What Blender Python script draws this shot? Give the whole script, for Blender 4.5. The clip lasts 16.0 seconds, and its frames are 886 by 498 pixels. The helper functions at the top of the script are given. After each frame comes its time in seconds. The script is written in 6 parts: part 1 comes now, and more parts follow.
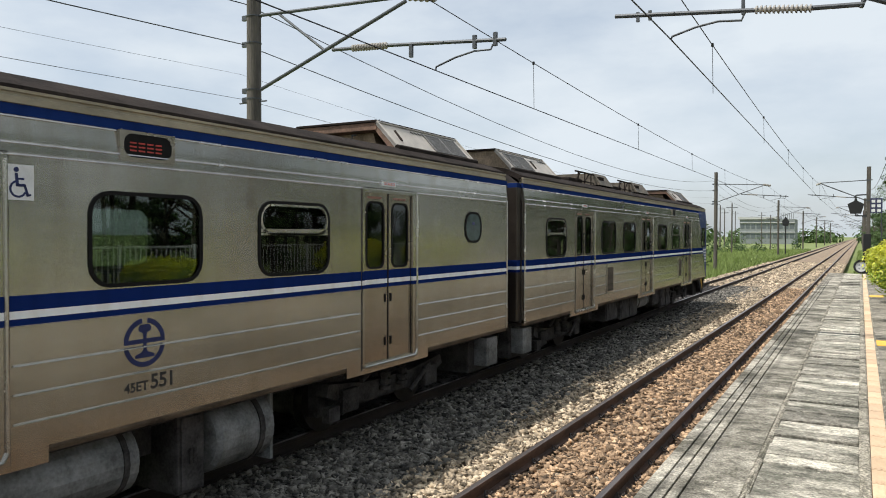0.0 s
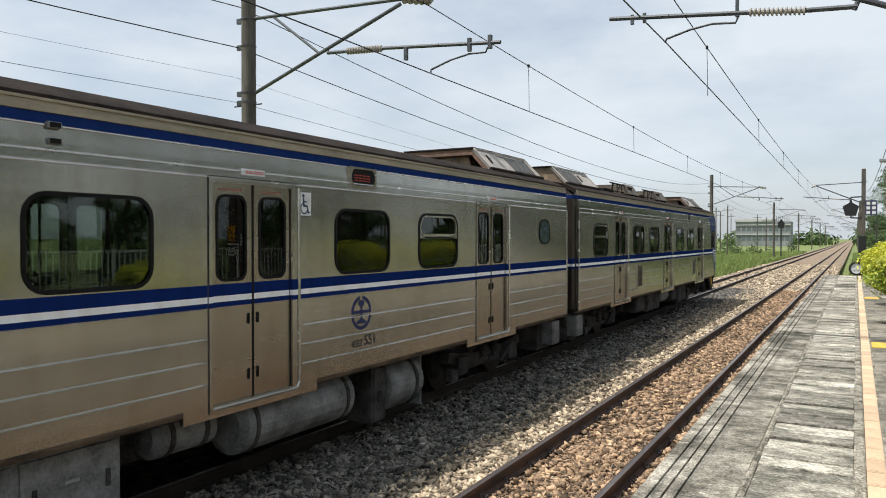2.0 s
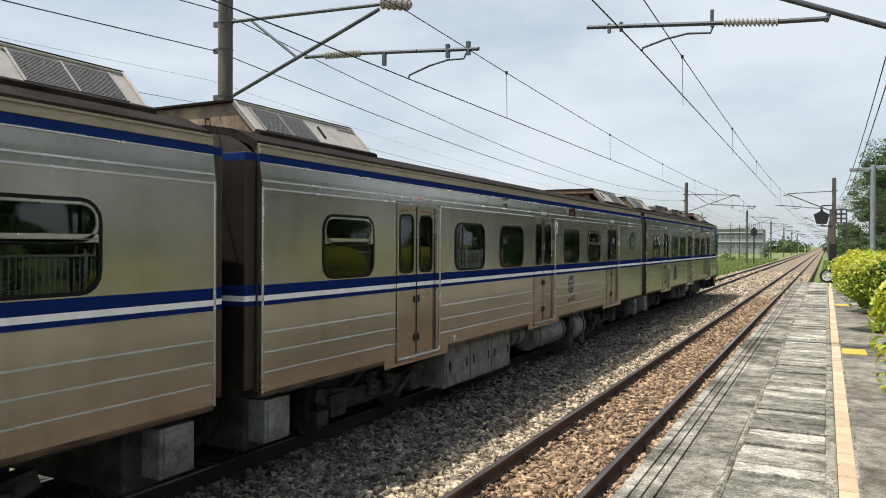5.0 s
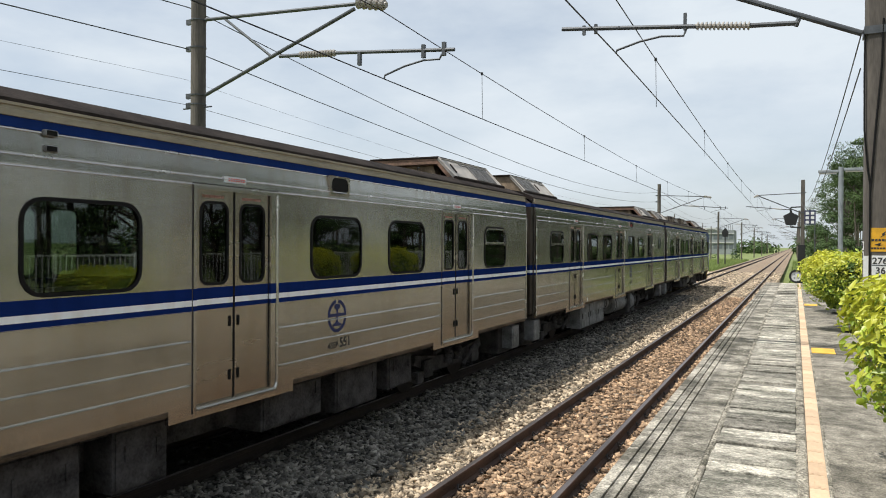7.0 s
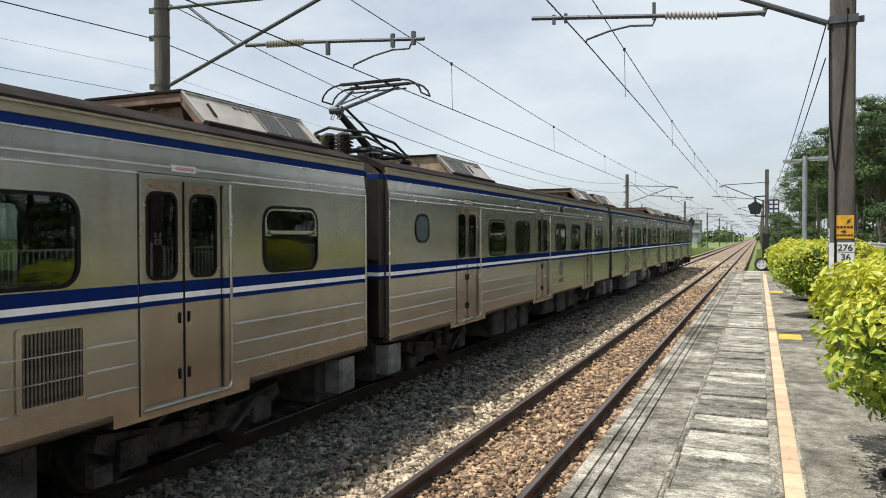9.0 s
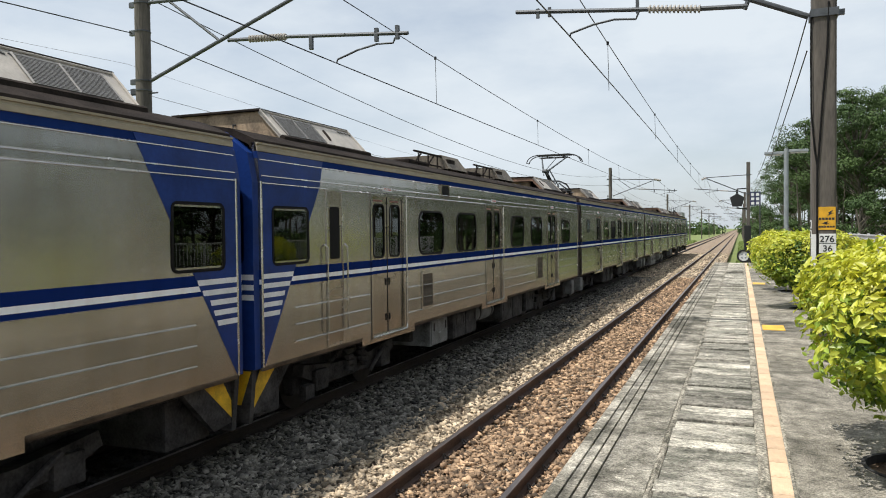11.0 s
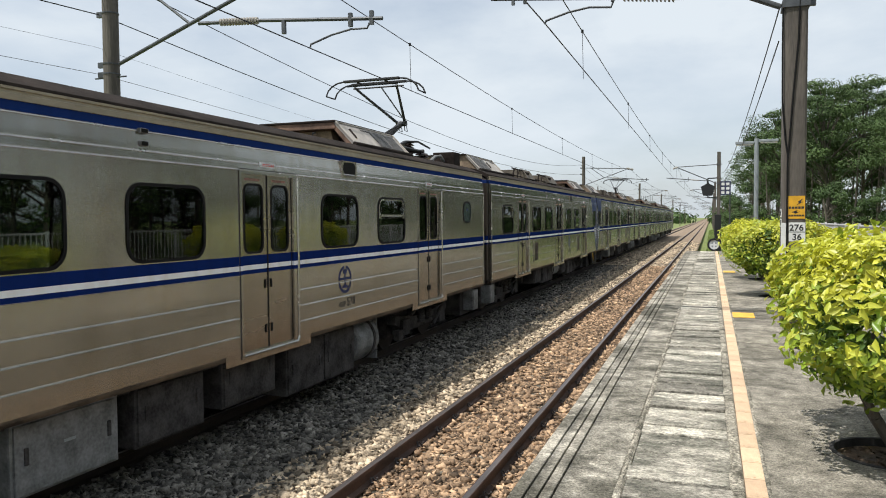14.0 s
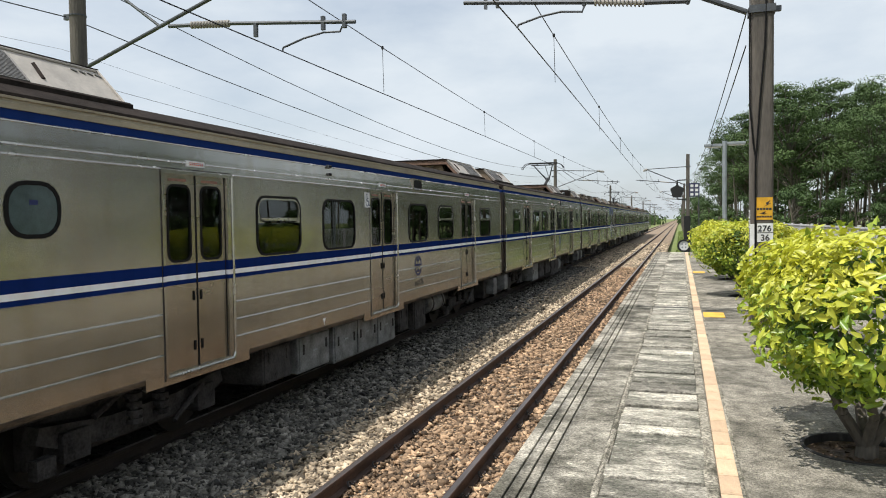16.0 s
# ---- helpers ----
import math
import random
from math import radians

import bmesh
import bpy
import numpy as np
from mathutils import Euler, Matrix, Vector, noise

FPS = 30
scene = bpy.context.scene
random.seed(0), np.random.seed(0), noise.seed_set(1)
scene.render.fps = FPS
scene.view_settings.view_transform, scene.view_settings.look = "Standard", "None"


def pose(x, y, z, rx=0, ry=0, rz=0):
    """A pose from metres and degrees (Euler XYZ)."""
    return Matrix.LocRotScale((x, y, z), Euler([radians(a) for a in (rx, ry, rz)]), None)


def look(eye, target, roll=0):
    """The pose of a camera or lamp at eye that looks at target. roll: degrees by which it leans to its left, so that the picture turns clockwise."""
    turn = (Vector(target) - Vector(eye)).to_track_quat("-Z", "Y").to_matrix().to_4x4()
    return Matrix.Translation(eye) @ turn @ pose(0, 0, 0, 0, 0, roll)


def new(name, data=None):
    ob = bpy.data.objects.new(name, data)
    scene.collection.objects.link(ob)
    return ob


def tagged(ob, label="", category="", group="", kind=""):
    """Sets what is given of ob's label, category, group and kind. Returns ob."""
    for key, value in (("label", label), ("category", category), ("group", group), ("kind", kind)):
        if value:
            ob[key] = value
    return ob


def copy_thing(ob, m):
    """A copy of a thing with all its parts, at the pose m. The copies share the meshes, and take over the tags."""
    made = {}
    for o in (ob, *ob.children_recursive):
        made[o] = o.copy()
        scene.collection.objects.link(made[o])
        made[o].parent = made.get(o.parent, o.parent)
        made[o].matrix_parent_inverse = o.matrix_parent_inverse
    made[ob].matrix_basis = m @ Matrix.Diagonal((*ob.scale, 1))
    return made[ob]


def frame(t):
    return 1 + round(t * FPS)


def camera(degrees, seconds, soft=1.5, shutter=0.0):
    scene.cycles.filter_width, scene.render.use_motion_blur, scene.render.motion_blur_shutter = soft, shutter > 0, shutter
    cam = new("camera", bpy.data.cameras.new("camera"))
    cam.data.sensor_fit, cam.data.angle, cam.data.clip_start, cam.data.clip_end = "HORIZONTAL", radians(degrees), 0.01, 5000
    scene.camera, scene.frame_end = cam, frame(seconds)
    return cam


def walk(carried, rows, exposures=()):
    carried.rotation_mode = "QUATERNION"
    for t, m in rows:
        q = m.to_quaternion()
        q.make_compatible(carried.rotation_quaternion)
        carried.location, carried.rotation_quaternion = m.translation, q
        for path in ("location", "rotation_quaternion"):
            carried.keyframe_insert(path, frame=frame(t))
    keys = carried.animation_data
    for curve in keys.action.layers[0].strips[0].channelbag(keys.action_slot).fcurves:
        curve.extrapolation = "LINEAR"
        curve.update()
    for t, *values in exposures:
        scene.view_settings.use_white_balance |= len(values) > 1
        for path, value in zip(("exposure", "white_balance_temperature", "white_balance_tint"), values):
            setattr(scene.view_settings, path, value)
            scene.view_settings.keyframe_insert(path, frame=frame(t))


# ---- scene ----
cam = camera(62.23, 16.0, soft=1.0, shutter=0.0)
PATH = [
    (0.0, 2.631, 0.000, 2.405, 29.63, -1.07, -0.17),
    (0.5, 2.633, 0.024, 2.403, 29.50, -0.97, -0.10),
    (1.0, 2.632, 0.021, 2.404, 29.48, -0.92, -0.13),
    (1.5, 2.637, 0.021, 2.407, 29.46, -0.82, -0.03),
    (2.0, 2.638, 0.026, 2.402, 29.35, -0.83, -0.03),
    (2.5, 2.641, -0.001, 2.405, 29.15, -0.94, 0.04),
    (3.0, 2.635, 0.011, 2.411, 29.04, -1.08, 0.03),
    (3.5, 2.632, 0.019, 2.404, 28.78, -0.96, -0.01),
    (6.0, 2.628, 0.044, 2.402, 26.76, -0.12, -0.52),
    (6.5, 2.623, 0.046, 2.402, 26.34, -0.12, -0.51),
    (7.0, 2.619, 0.044, 2.403, 25.64, -0.32, -0.38),
    (7.5, 2.606, 0.078, 2.395, 24.83, -0.69, -0.30),
    (8.0, 2.593, 0.090, 2.390, 24.14, -0.86, -0.18),
    (8.5, 2.576, 0.082, 2.396, 23.72, -0.91, -0.05),
    (9.0, 2.568, 0.092, 2.391, 23.29, -0.96, 0.14),
    (11.5, 2.542, 0.085, 2.391, 21.86, -1.52, 0.65),
    (12.0, 2.540, 0.091, 2.392, 21.68, -1.67, 0.64),
    (12.5, 2.535, 0.089, 2.389, 21.47, -1.90, 0.58),
    (13.0, 2.531, 0.101, 2.387, 21.05, -2.14, 0.59),
    (13.5, 2.529, 0.089, 2.388, 20.48, -2.32, 0.45),
    (14.0, 2.523, 0.114, 2.383, 20.02, -2.33, 0.42),
    (14.5, 2.518, 0.095, 2.389, 19.39, -2.29, 0.40),
    (15.0, 2.514, 0.097, 2.386, 18.84, -2.22, 0.65),
    (15.5, 2.509, 0.089, 2.387, 18.27, -2.15, 0.88),
    (16.0, 2.504, 0.081, 2.386, 17.88, -2.13, 0.77),
]
walk(cam, [(t, pose(x, y, z, 90 + p, r, w)) for t, x, y, z, w, p, r in PATH])

# ---- world and sun ----
SUN = Vector((-0.335, -0.33, 1.0)).normalized()   # towards the sun
world = bpy.data.worlds.new("sky")
scene.world = world
world.use_nodes = True
wn, wl = world.node_tree.nodes, world.node_tree.links
wn.clear()
w_out = wn.new("ShaderNodeOutputWorld")
w_bg = wn.new("ShaderNodeBackground")
w_bg.inputs["Strength"].default_value = 0.13
w_sky = wn.new("ShaderNodeTexSky")
w_sky.sky_type = "NISHITA"
w_sky.sun_disc = False
w_sky.sun_elevation = math.asin(SUN.z)
w_sky.sun_rotation = math.atan2(SUN.x, SUN.y)
w_sky.air_density, w_sky.dust_density, w_sky.ozone_density = 1.0, 2.0, 1.0
w_tc = wn.new("ShaderNodeTexCoord")
w_map = wn.new("ShaderNodeMapping")
w_map.inputs["Scale"].default_value = (1.0, 1.0, 2.6)
w_noise = wn.new("ShaderNodeTexNoise")
w_noise.inputs["Scale"].default_value = 2.3
w_noise.inputs["Detail"].default_value = 7
w_noise.inputs["Roughness"].default_value = 0.55
w_ramp = wn.new("ShaderNodeValToRGB")
w_ramp.color_ramp.elements[0].position, w_ramp.color_ramp.elements[1].position = 0.36, 0.60
w_ramp.color_ramp.elements[0].color = (0.5, 0.5, 0.5, 1)
w_ramp.color_ramp.elements[1].color = (1.0, 1.0, 1.0, 1)
w_mix = wn.new("ShaderNodeMixRGB")
w_mix.inputs["Color2"].default_value = (5.9, 6.46, 6.98, 1)
wl.new(w_tc.outputs["Generated"], w_map.inputs["Vector"])
wl.new(w_map.outputs["Vector"], w_noise.inputs["Vector"])
wl.new(w_noise.outputs["Fac"], w_ramp.inputs["Fac"])
wl.new(w_ramp.outputs["Color"], w_mix.inputs["Fac"])
wl.new(w_sky.outputs["Color"], w_mix.inputs["Color1"])
wl.new(w_mix.outputs["Color"], w_bg.inputs["Color"])
wl.new(w_bg.outputs["Background"], w_out.inputs["Surface"])
sun_data = bpy.data.lights.new("sun", "SUN")
sun_data.energy, sun_data.angle, sun_data.color = 5.0, radians(0.6), (1.0, 0.96, 0.90)
sun_ob = new("sun", sun_data)
sun_ob.matrix_world = look(SUN * 50, (0, 0, 0))
scene.view_settings.exposure = 0.0


# ---- materials ----
def mat(name, color, rough=0.6, metal=0.0, vary=0.25, scale=8.0, bump=0.0, bump_scale=40.0, second=None, spec=0.5, stretch=(1, 1, 1), rand=0.0, island=0.0, coat=0.0, grain=0.45, lo=0.5, hi=0.95):
    """A surface with a coarse and a fine variation of its colour, roughness and relief."""
    m = bpy.data.materials.new(name)
    m.use_nodes = True
    n, l = m.node_tree.nodes, m.node_tree.links
    b = n["Principled BSDF"]
    b.inputs["Metallic"].default_value = metal
    b.inputs["Specular IOR Level"].default_value = spec
    b.inputs["Coat Weight"].default_value = coat
    tc = n.new("ShaderNodeTexCoord")
    mp = n.new("ShaderNodeMapping")
    mp.inputs["Scale"].default_value = stretch
    l.new(tc.outputs["Object"], mp.inputs["Vector"])
    big, fine = n.new("ShaderNodeTexNoise"), n.new("ShaderNodeTexNoise")
    big.inputs["Scale"].default_value, fine.inputs["Scale"].default_value = scale, scale * 9
    big.inputs["Detail"].default_value, fine.inputs["Detail"].default_value = 5, 4
    for q in (big, fine):
        l.new(mp.outputs["Vector"], q.inputs["Vector"])
    add = n.new("ShaderNodeMath")
    add.operation = "MULTIPLY_ADD"
    add.inputs[1].default_value = grain
    l.new(fine.outputs["Fac"], add.inputs[0])
    l.new(big.outputs["Fac"], add.inputs[2])
    ramp = n.new("ShaderNodeValToRGB")
    c2 = second or tuple(c * (1 - vary * 1.4) for c in color)
    c1 = color if second else tuple(min(1, c * (1 + vary)) for c in color)
    ramp.color_ramp.elements[0].position, ramp.color_ramp.elements[1].position = lo, hi
    ramp.color_ramp.elements[0].color, ramp.color_ramp.elements[1].color = (*c2, 1), (*c1, 1)
    l.new(add.outputs[0], ramp.inputs["Fac"])
    out = ramp.outputs["Color"]
    if rand or island:
        src = n.new("ShaderNodeObjectInfo") if rand else n.new("ShaderNodeNewGeometry")
        mr = n.new("ShaderNodeMapRange")
        amount = rand or island
        mr.inputs["To Min"].default_value, mr.inputs["To Max"].default_value = 1 - amount, 1 + amount
        l.new(src.outputs["Random" if rand else "Random Per Island"], mr.inputs["Value"])
        mul = n.new("ShaderNodeMixRGB")
        mul.blend_type = "MULTIPLY"
        mul.inputs["Fac"].default_value = 1
        l.new(out, mul.inputs["Color1"])
        l.new(mr.outputs["Result"], mul.inputs["Color2"])
        out = mul.outputs["Color"]
    l.new(out, b.inputs["Base Color"])
    rr = n.new("ShaderNodeMapRange")
    rr.inputs["To Min"].default_value, rr.inputs["To Max"].default_value = max(0.02, rough - 0.1), min(1, rough + 0.1)
    l.new(big.outputs["Fac"], rr.inputs["Value"])
    l.new(rr.outputs["Result"], b.inputs["Roughness"])
    if bump:
        bn = n.new("ShaderNodeTexNoise")
        bn.inputs["Scale"].default_value, bn.inputs["Detail"].default_value = bump_scale, 4
        l.new(mp.outputs["Vector"], bn.inputs["Vector"])
        bp = n.new("ShaderNodeBump")
        bp.inputs["Strength"].default_value, bp.inputs["Distance"].default_value = bump, 0.02
        l.new(bn.outputs["Fac"], bp.inputs["Height"])
        l.new(bp.outputs["Normal"], b.inputs["Normal"])
    return m


def concrete(name, pale, dark, size, amount=0.75, edge=0.10, rand=0.0, centre=0.5, grain=(1, 1, 1)):
    """Weathered cast concrete: blotches of black moss, smaller mottling, sharp grit and fine relief."""
    m = bpy.data.materials.new(name)
    m.use_nodes = True
    n, l = m.node_tree.nodes, m.node_tree.links
    b = n["Principled BSDF"]
    b.inputs["Roughness"].default_value = 0.93
    b.inputs["Specular IOR Level"].default_value = 0.25
    geo, run = n.new("ShaderNodeNewGeometry"), n.new("ShaderNodeMapping")
    run.inputs["Scale"].default_value = grain
    l.new(geo.outputs["Position"], run.inputs["Vector"])

    def noise(scale, detail, rough, lo, hi, a, z):
        q, r = n.new("ShaderNodeTexNoise"), n.new("ShaderNodeMapRange")
        q.inputs["Scale"].default_value, q.inputs["Detail"].default_value, q.inputs["Roughness"].default_value = scale, detail, rough
        r.inputs["From Min"].default_value, r.inputs["From Max"].default_value = lo, hi
        r.inputs["To Min"].default_value, r.inputs["To Max"].default_value = a, z
        l.new(run.outputs["Vector"], q.inputs["Vector"])
        l.new(q.outputs["Fac"], r.inputs["Value"])
        return r.outputs["Result"]

    def mix(kind, fac, one, two):
        q = n.new("ShaderNodeMixRGB")
        q.blend_type = kind
        for k, v in (("Fac", fac), ("Color1", one), ("Color2", two)):
            if isinstance(v, (float, int)):
                q.inputs[k].default_value = v
            elif isinstance(v, tuple):
                q.inputs[k].default_value = (*v, 1)
            else:
                l.new(v, q.inputs[k])
        return q.outputs["Color"]

    blot = noise(size, 9, 0.68, centre - edge, centre + edge, 0.0, amount)
    col = mix("MIX", blot, pale, dark)
    col = mix("MULTIPLY", 1, col, noise(size * 6, 8, 0.72, 0.32, 0.68, 0.42, 1.45))
    col = mix("MIX", noise(size * 2.7 + 3.1, 10, 0.78, 0.60, 0.66, 0.0, 0.75), col, tuple(min(1, c * 1.45) for c in pale))
    grit = noise(60, 3, 0.75, 0.34, 0.66, 0.45, 1.45)
    col = mix("MULTIPLY", 1, col, grit)
    if rand:
        oi, r = n.new("ShaderNodeObjectInfo"), n.new("ShaderNodeMapRange")
        r.inputs["To Min"].default_value, r.inputs["To Max"].default_value = 1 - rand, 1 + rand * 0.6
        l.new(oi.outputs["Random"], r.inputs["Value"])
        col = mix("MULTIPLY", 1, col, r.outputs["Result"])
    l.new(col, b.inputs["Base Color"])
    bp = n.new("ShaderNodeBump")
    bp.inputs["Strength"].default_value, bp.inputs["Distance"].default_value = 0.7, 0.012
    l.new(grit, bp.inputs["Height"])
    l.new(bp.outputs["Normal"], b.inputs["Normal"])
    return m


def livery(name, base, rough):
    """Brushed stainless steel with the painted blue and white bands, by height over the rails."""
    m = mat(name, base, rough, 0.93, 0.10, 1.3, stretch=(1, 0.25, 1.6))
    n, l = m.node_tree.nodes, m.node_tree.links
    b = n["Principled BSDF"]
    steel = b.inputs["Base Color"].links[0].from_socket
    tc = n.new("ShaderNodeTexCoord")
    sep = n.new("ShaderNodeSeparateXYZ")
    l.new(tc.outputs["Object"], sep.inputs[0])

    def band(lo, hi):
        a, c, d = n.new("ShaderNodeMath"), n.new("ShaderNodeMath"), n.new("ShaderNodeMath")
        a.operation, c.operation, d.operation = "GREATER_THAN", "LESS_THAN", "MULTIPLY"
        a.inputs[1].default_value, c.inputs[1].default_value = lo, hi
        l.new(sep.outputs["Z"], a.inputs[0])
        l.new(sep.outputs["Z"], c.inputs[0])
        l.new(a.outputs[0], d.inputs[0])
        l.new(c.outputs[0], d.inputs[1])
        return d.outputs[0]

    metal = b.inputs["Metallic"]
    col, met = steel, None
    for lo, hi, paint in ((1.782, 1.988, (0.010, 0.026, 0.13)), (1.828, 1.882, (0.90, 0.91, 0.92)), (3.214, 3.290, (0.013, 0.032, 0.135))):
        k = band(lo, hi)
        mx = n.new("ShaderNodeMixRGB")
        mx.inputs["Color2"].default_value = (*paint, 1)
        l.new(k, mx.inputs["Fac"])
        l.new(col, mx.inputs["Color1"])
        col = mx.outputs["Color"]
        if lo != 1.828:
            s = n.new("ShaderNodeMath")
            s.operation = "SUBTRACT"
            s.inputs[0].default_value = 0.93
            if met:
                l.new(met, s.inputs[0])
            l.new(k, s.inputs[1])
            s.use_clamp = True
            met = s.outputs[0]
    l.new(met, metal)
    sp = n.new("ShaderNodeMath")
    sp.operation, sp.inputs[1].default_value = "MULTIPLY", 0.55
    l.new(met, sp.inputs[0])
    l.new(sp.outputs[0], b.inputs["Specular IOR Level"])
    # faint grime that thickens in vertical runs
    nz = n.new("ShaderNodeTexNoise")
    nz.inputs["Scale"].default_value, nz.inputs["Detail"].default_value = 3.0, 6
    mp = n.new("ShaderNodeMapping")
    mp.inputs["Scale"].default_value = (1, 2.2, 0.35)
    l.new(tc.outputs["Object"], mp.inputs["Vector"])
    l.new(mp.outputs["Vector"], nz.inputs["Vector"])
    rp = n.new("ShaderNodeValToRGB")
    rp.color_ramp.elements[0].position, rp.color_ramp.elements[1].position = 0.45, 0.8
    rp.color_ramp.elements[0].color, rp.color_ramp.elements[1].color = (1, 1, 1, 1), (0.86, 0.82, 0.76, 1)
    l.new(nz.outputs["Fac"], rp.inputs["Fac"])
    mu = n.new("ShaderNodeMixRGB")
    mu.blend_type, mu.inputs["Fac"].default_value = "MULTIPLY", 1
    l.new(col, mu.inputs["Color1"])
    l.new(rp.outputs["Color"], mu.inputs["Color2"])
    l.new(mu.outputs["Color"], b.inputs["Base Color"])
    return m


def glass(name, tint):
    """Tinted flat pane: clear through view dimmed by the tint, mirror gloss by the angle."""
    m = bpy.data.materials.new(name)
    m.use_nodes = True
    n, l = m.node_tree.nodes, m.node_tree.links
    n.clear()
    out, mix, see, shine, fr = (n.new("ShaderNode" + k) for k in ("OutputMaterial", "MixShader", "BsdfTransparent", "BsdfGlossy", "Fresnel"))
    see.inputs["Color"].default_value = (*tint, 1)
    shine.inputs["Roughness"].default_value = 0.01
    shine.inputs["Color"].default_value = (0.9, 0.95, 0.93, 1)
    fr.inputs["IOR"].default_value = 1.5
    l.new(fr.outputs["Fac"], mix.inputs["Fac"])
    l.new(see.outputs["BSDF"], mix.inputs[1])
    l.new(shine.outputs["BSDF"], mix.inputs[2])
    l.new(mix.outputs["Shader"], out.inputs["Surface"])
    return m


STEEL = livery("brushed_steel_livery", (0.455, 0.434, 0.385), 0.21)
DOORSTEEL = livery("door_steel_livery", (0.41, 0.365, 0.305), 0.25)
ENDSTEEL = livery("dark_end_steel", (0.085, 0.072, 0.062), 0.5)
BRIGHT = mat("polished_steel", (0.52, 0.50, 0.46), 0.25, 0.9, 0.12, 3)
ROOF = mat("sooty_roof", (0.030, 0.024, 0.021), 0.9, 0, 0.4, 3, 0.4, 30, spec=0.08)
GUTTER = mat("gutter_beige", (0.36, 0.315, 0.235), 0.5, 0.25, 0.2, 4, stretch=(1, 0.3, 1))
# Grime of the underframe; also darkens stones and sleepers that lie in shade.
UNDER = mat("underframe_grime_shade", (0.060, 0.056, 0.055), 0.8, 0, 0.55, 4, 0.4, 25, spec=0.2)
SILLRUST = mat("sill_rust", (0.125, 0.092, 0.062), 0.8, 0.2, 0.5, 5, 0.2, 30, stretch=(1, 0.5, 2))
UNDERGREY = mat("underframe_grey_paint", (0.20, 0.205, 0.205), 0.6, 0.05, 0.45, 4, 0.2, 25)
WHEEL = mat("wheel_steel", (0.035, 0.031, 0.029), 0.5, 0.6, 0.35, 6)
RUBBER = mat("black_rubber", (0.010, 0.010, 0.010), 0.7, 0, 0.3, 20, spec=0.15)
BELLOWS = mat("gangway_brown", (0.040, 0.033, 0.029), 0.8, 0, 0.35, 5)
GLASS = glass("tinted_train_glass", (0.52, 0.56, 0.53))
GREENGLASS = mat("frosted_green_glass", (0.055, 0.085, 0.085), 0.12, 0, 0.15, 9)
BLUE = mat("cab_blue_paint", (0.009, 0.034, 0.17), 0.4, 0, 0.2, 3, spec=0.25)
WHITEP = mat("white_paint", (0.74, 0.75, 0.76), 0.5, 0, 0.1, 6)
YELLOWP = mat("yellow_paint", (0.72, 0.43, 0.02), 0.5, 0, 0.25, 8)
INSIDE = mat("saloon_lining", (0.24, 0.24, 0.22), 0.7, 0, 0.2, 3)
SEAT = mat("saloon_seat", (0.03, 0.06, 0.14), 0.8, 0, 0.3, 20)
ACPALE = mat("air_unit_pale", (0.41, 0.375, 0.335), 0.6, 0.1, 0.16, 5, 0.1, 30)
ACTAN = mat("air_unit_tan", (0.34, 0.25, 0.165), 0.75, 0, 0.4, 4, 0.2, 30)
ACBROWN = mat("air_unit_rusty", (0.21, 0.125, 0.085), 0.8, 0, 0.4, 4, 0.2, 30)
ACGRILLE = mat("air_unit_grille", (0.16, 0.155, 0.15), 0.6, 0.3, 0.3, 30)
LOUVRE = mat("louvre_grime", (0.16, 0.135, 0.105), 0.7, 0.3, 0.4, 12)
NAVY = mat("navy_mark", (0.012, 0.022, 0.10), 0.6, 0, 0.15, 20)
BLACKMARK = mat("black_lettering", (0.03, 0.03, 0.03), 0.6, 0, 0.2, 20)
REDFADE = mat("faded_red_lettering", (0.30, 0.14, 0.105), 0.6, 0, 0.3, 20)
REDMARK = mat("red_lettering", (0.45, 0.05, 0.04), 0.6, 0, 0.2, 20)
PORCELAIN = mat("brown_insulator", (0.035, 0.024, 0.022), 0.25, 0, 0.3, 20)
PALEPORC = mat("grey_insulator", (0.34, 0.315, 0.28), 0.35, 0, 0.2, 20)
GALV = mat("galvanised_steel", (0.085, 0.092, 0.10), 0.55, 0.4, 0.25, 6)
WIRE = mat("wire_dark", (0.03, 0.03, 0.032), 0.6, 0.3, 0.2, 5)
RAILSIDE = mat("rusty_rail", (0.075, 0.042, 0.030), 0.8, 0.1, 0.4, 6, 0.3, 60, stretch=(1, 0.3, 1))
# Rails of the train's track: shade under the cars put into the colour.
RAILSHADE = mat("shade_dark_rail", (0.034, 0.024, 0.020), 0.8, 0.1, 0.4, 6, 0.3, 60, stretch=(1, 0.3, 1))
RAILTOP = mat("rail_head_worn", (0.20, 0.17, 0.16), 0.35, 0.8, 0.25, 8, stretch=(1, 0.1, 1))
MASTC = mat("weathered_mast", (0.105, 0.092, 0.078), 0.85, 0, 0.35, 3, 0.3, 30, stretch=(2, 2, 0.3))
CONCRETE = concrete("mossy_concrete", (0.385, 0.352, 0.29), (0.10, 0.094, 0.074), 1.1, 0.85, 0.11, centre=0.50)
COPING = concrete("coping_concrete", (0.50, 0.462, 0.385), (0.085, 0.080, 0.060), 1.5, 0.88, 0.09, centre=0.50)
SLAB = concrete("drain_slab_concrete", (0.66, 0.612, 0.515), (0.12, 0.122, 0.095), 2.6, 0.82, 0.10, 0.55, centre=0.50, grain=(0.75, 1.2, 1))
MORTAR = concrete("mossy_mortar", (0.42, 0.385, 0.315), (0.10, 0.095, 0.07), 5.0, 0.85, 0.10, centre=0.53)
GROOVE = mat("groove_dirt", (0.03, 0.028, 0.026), 0.95, 0, 0.3, 10)
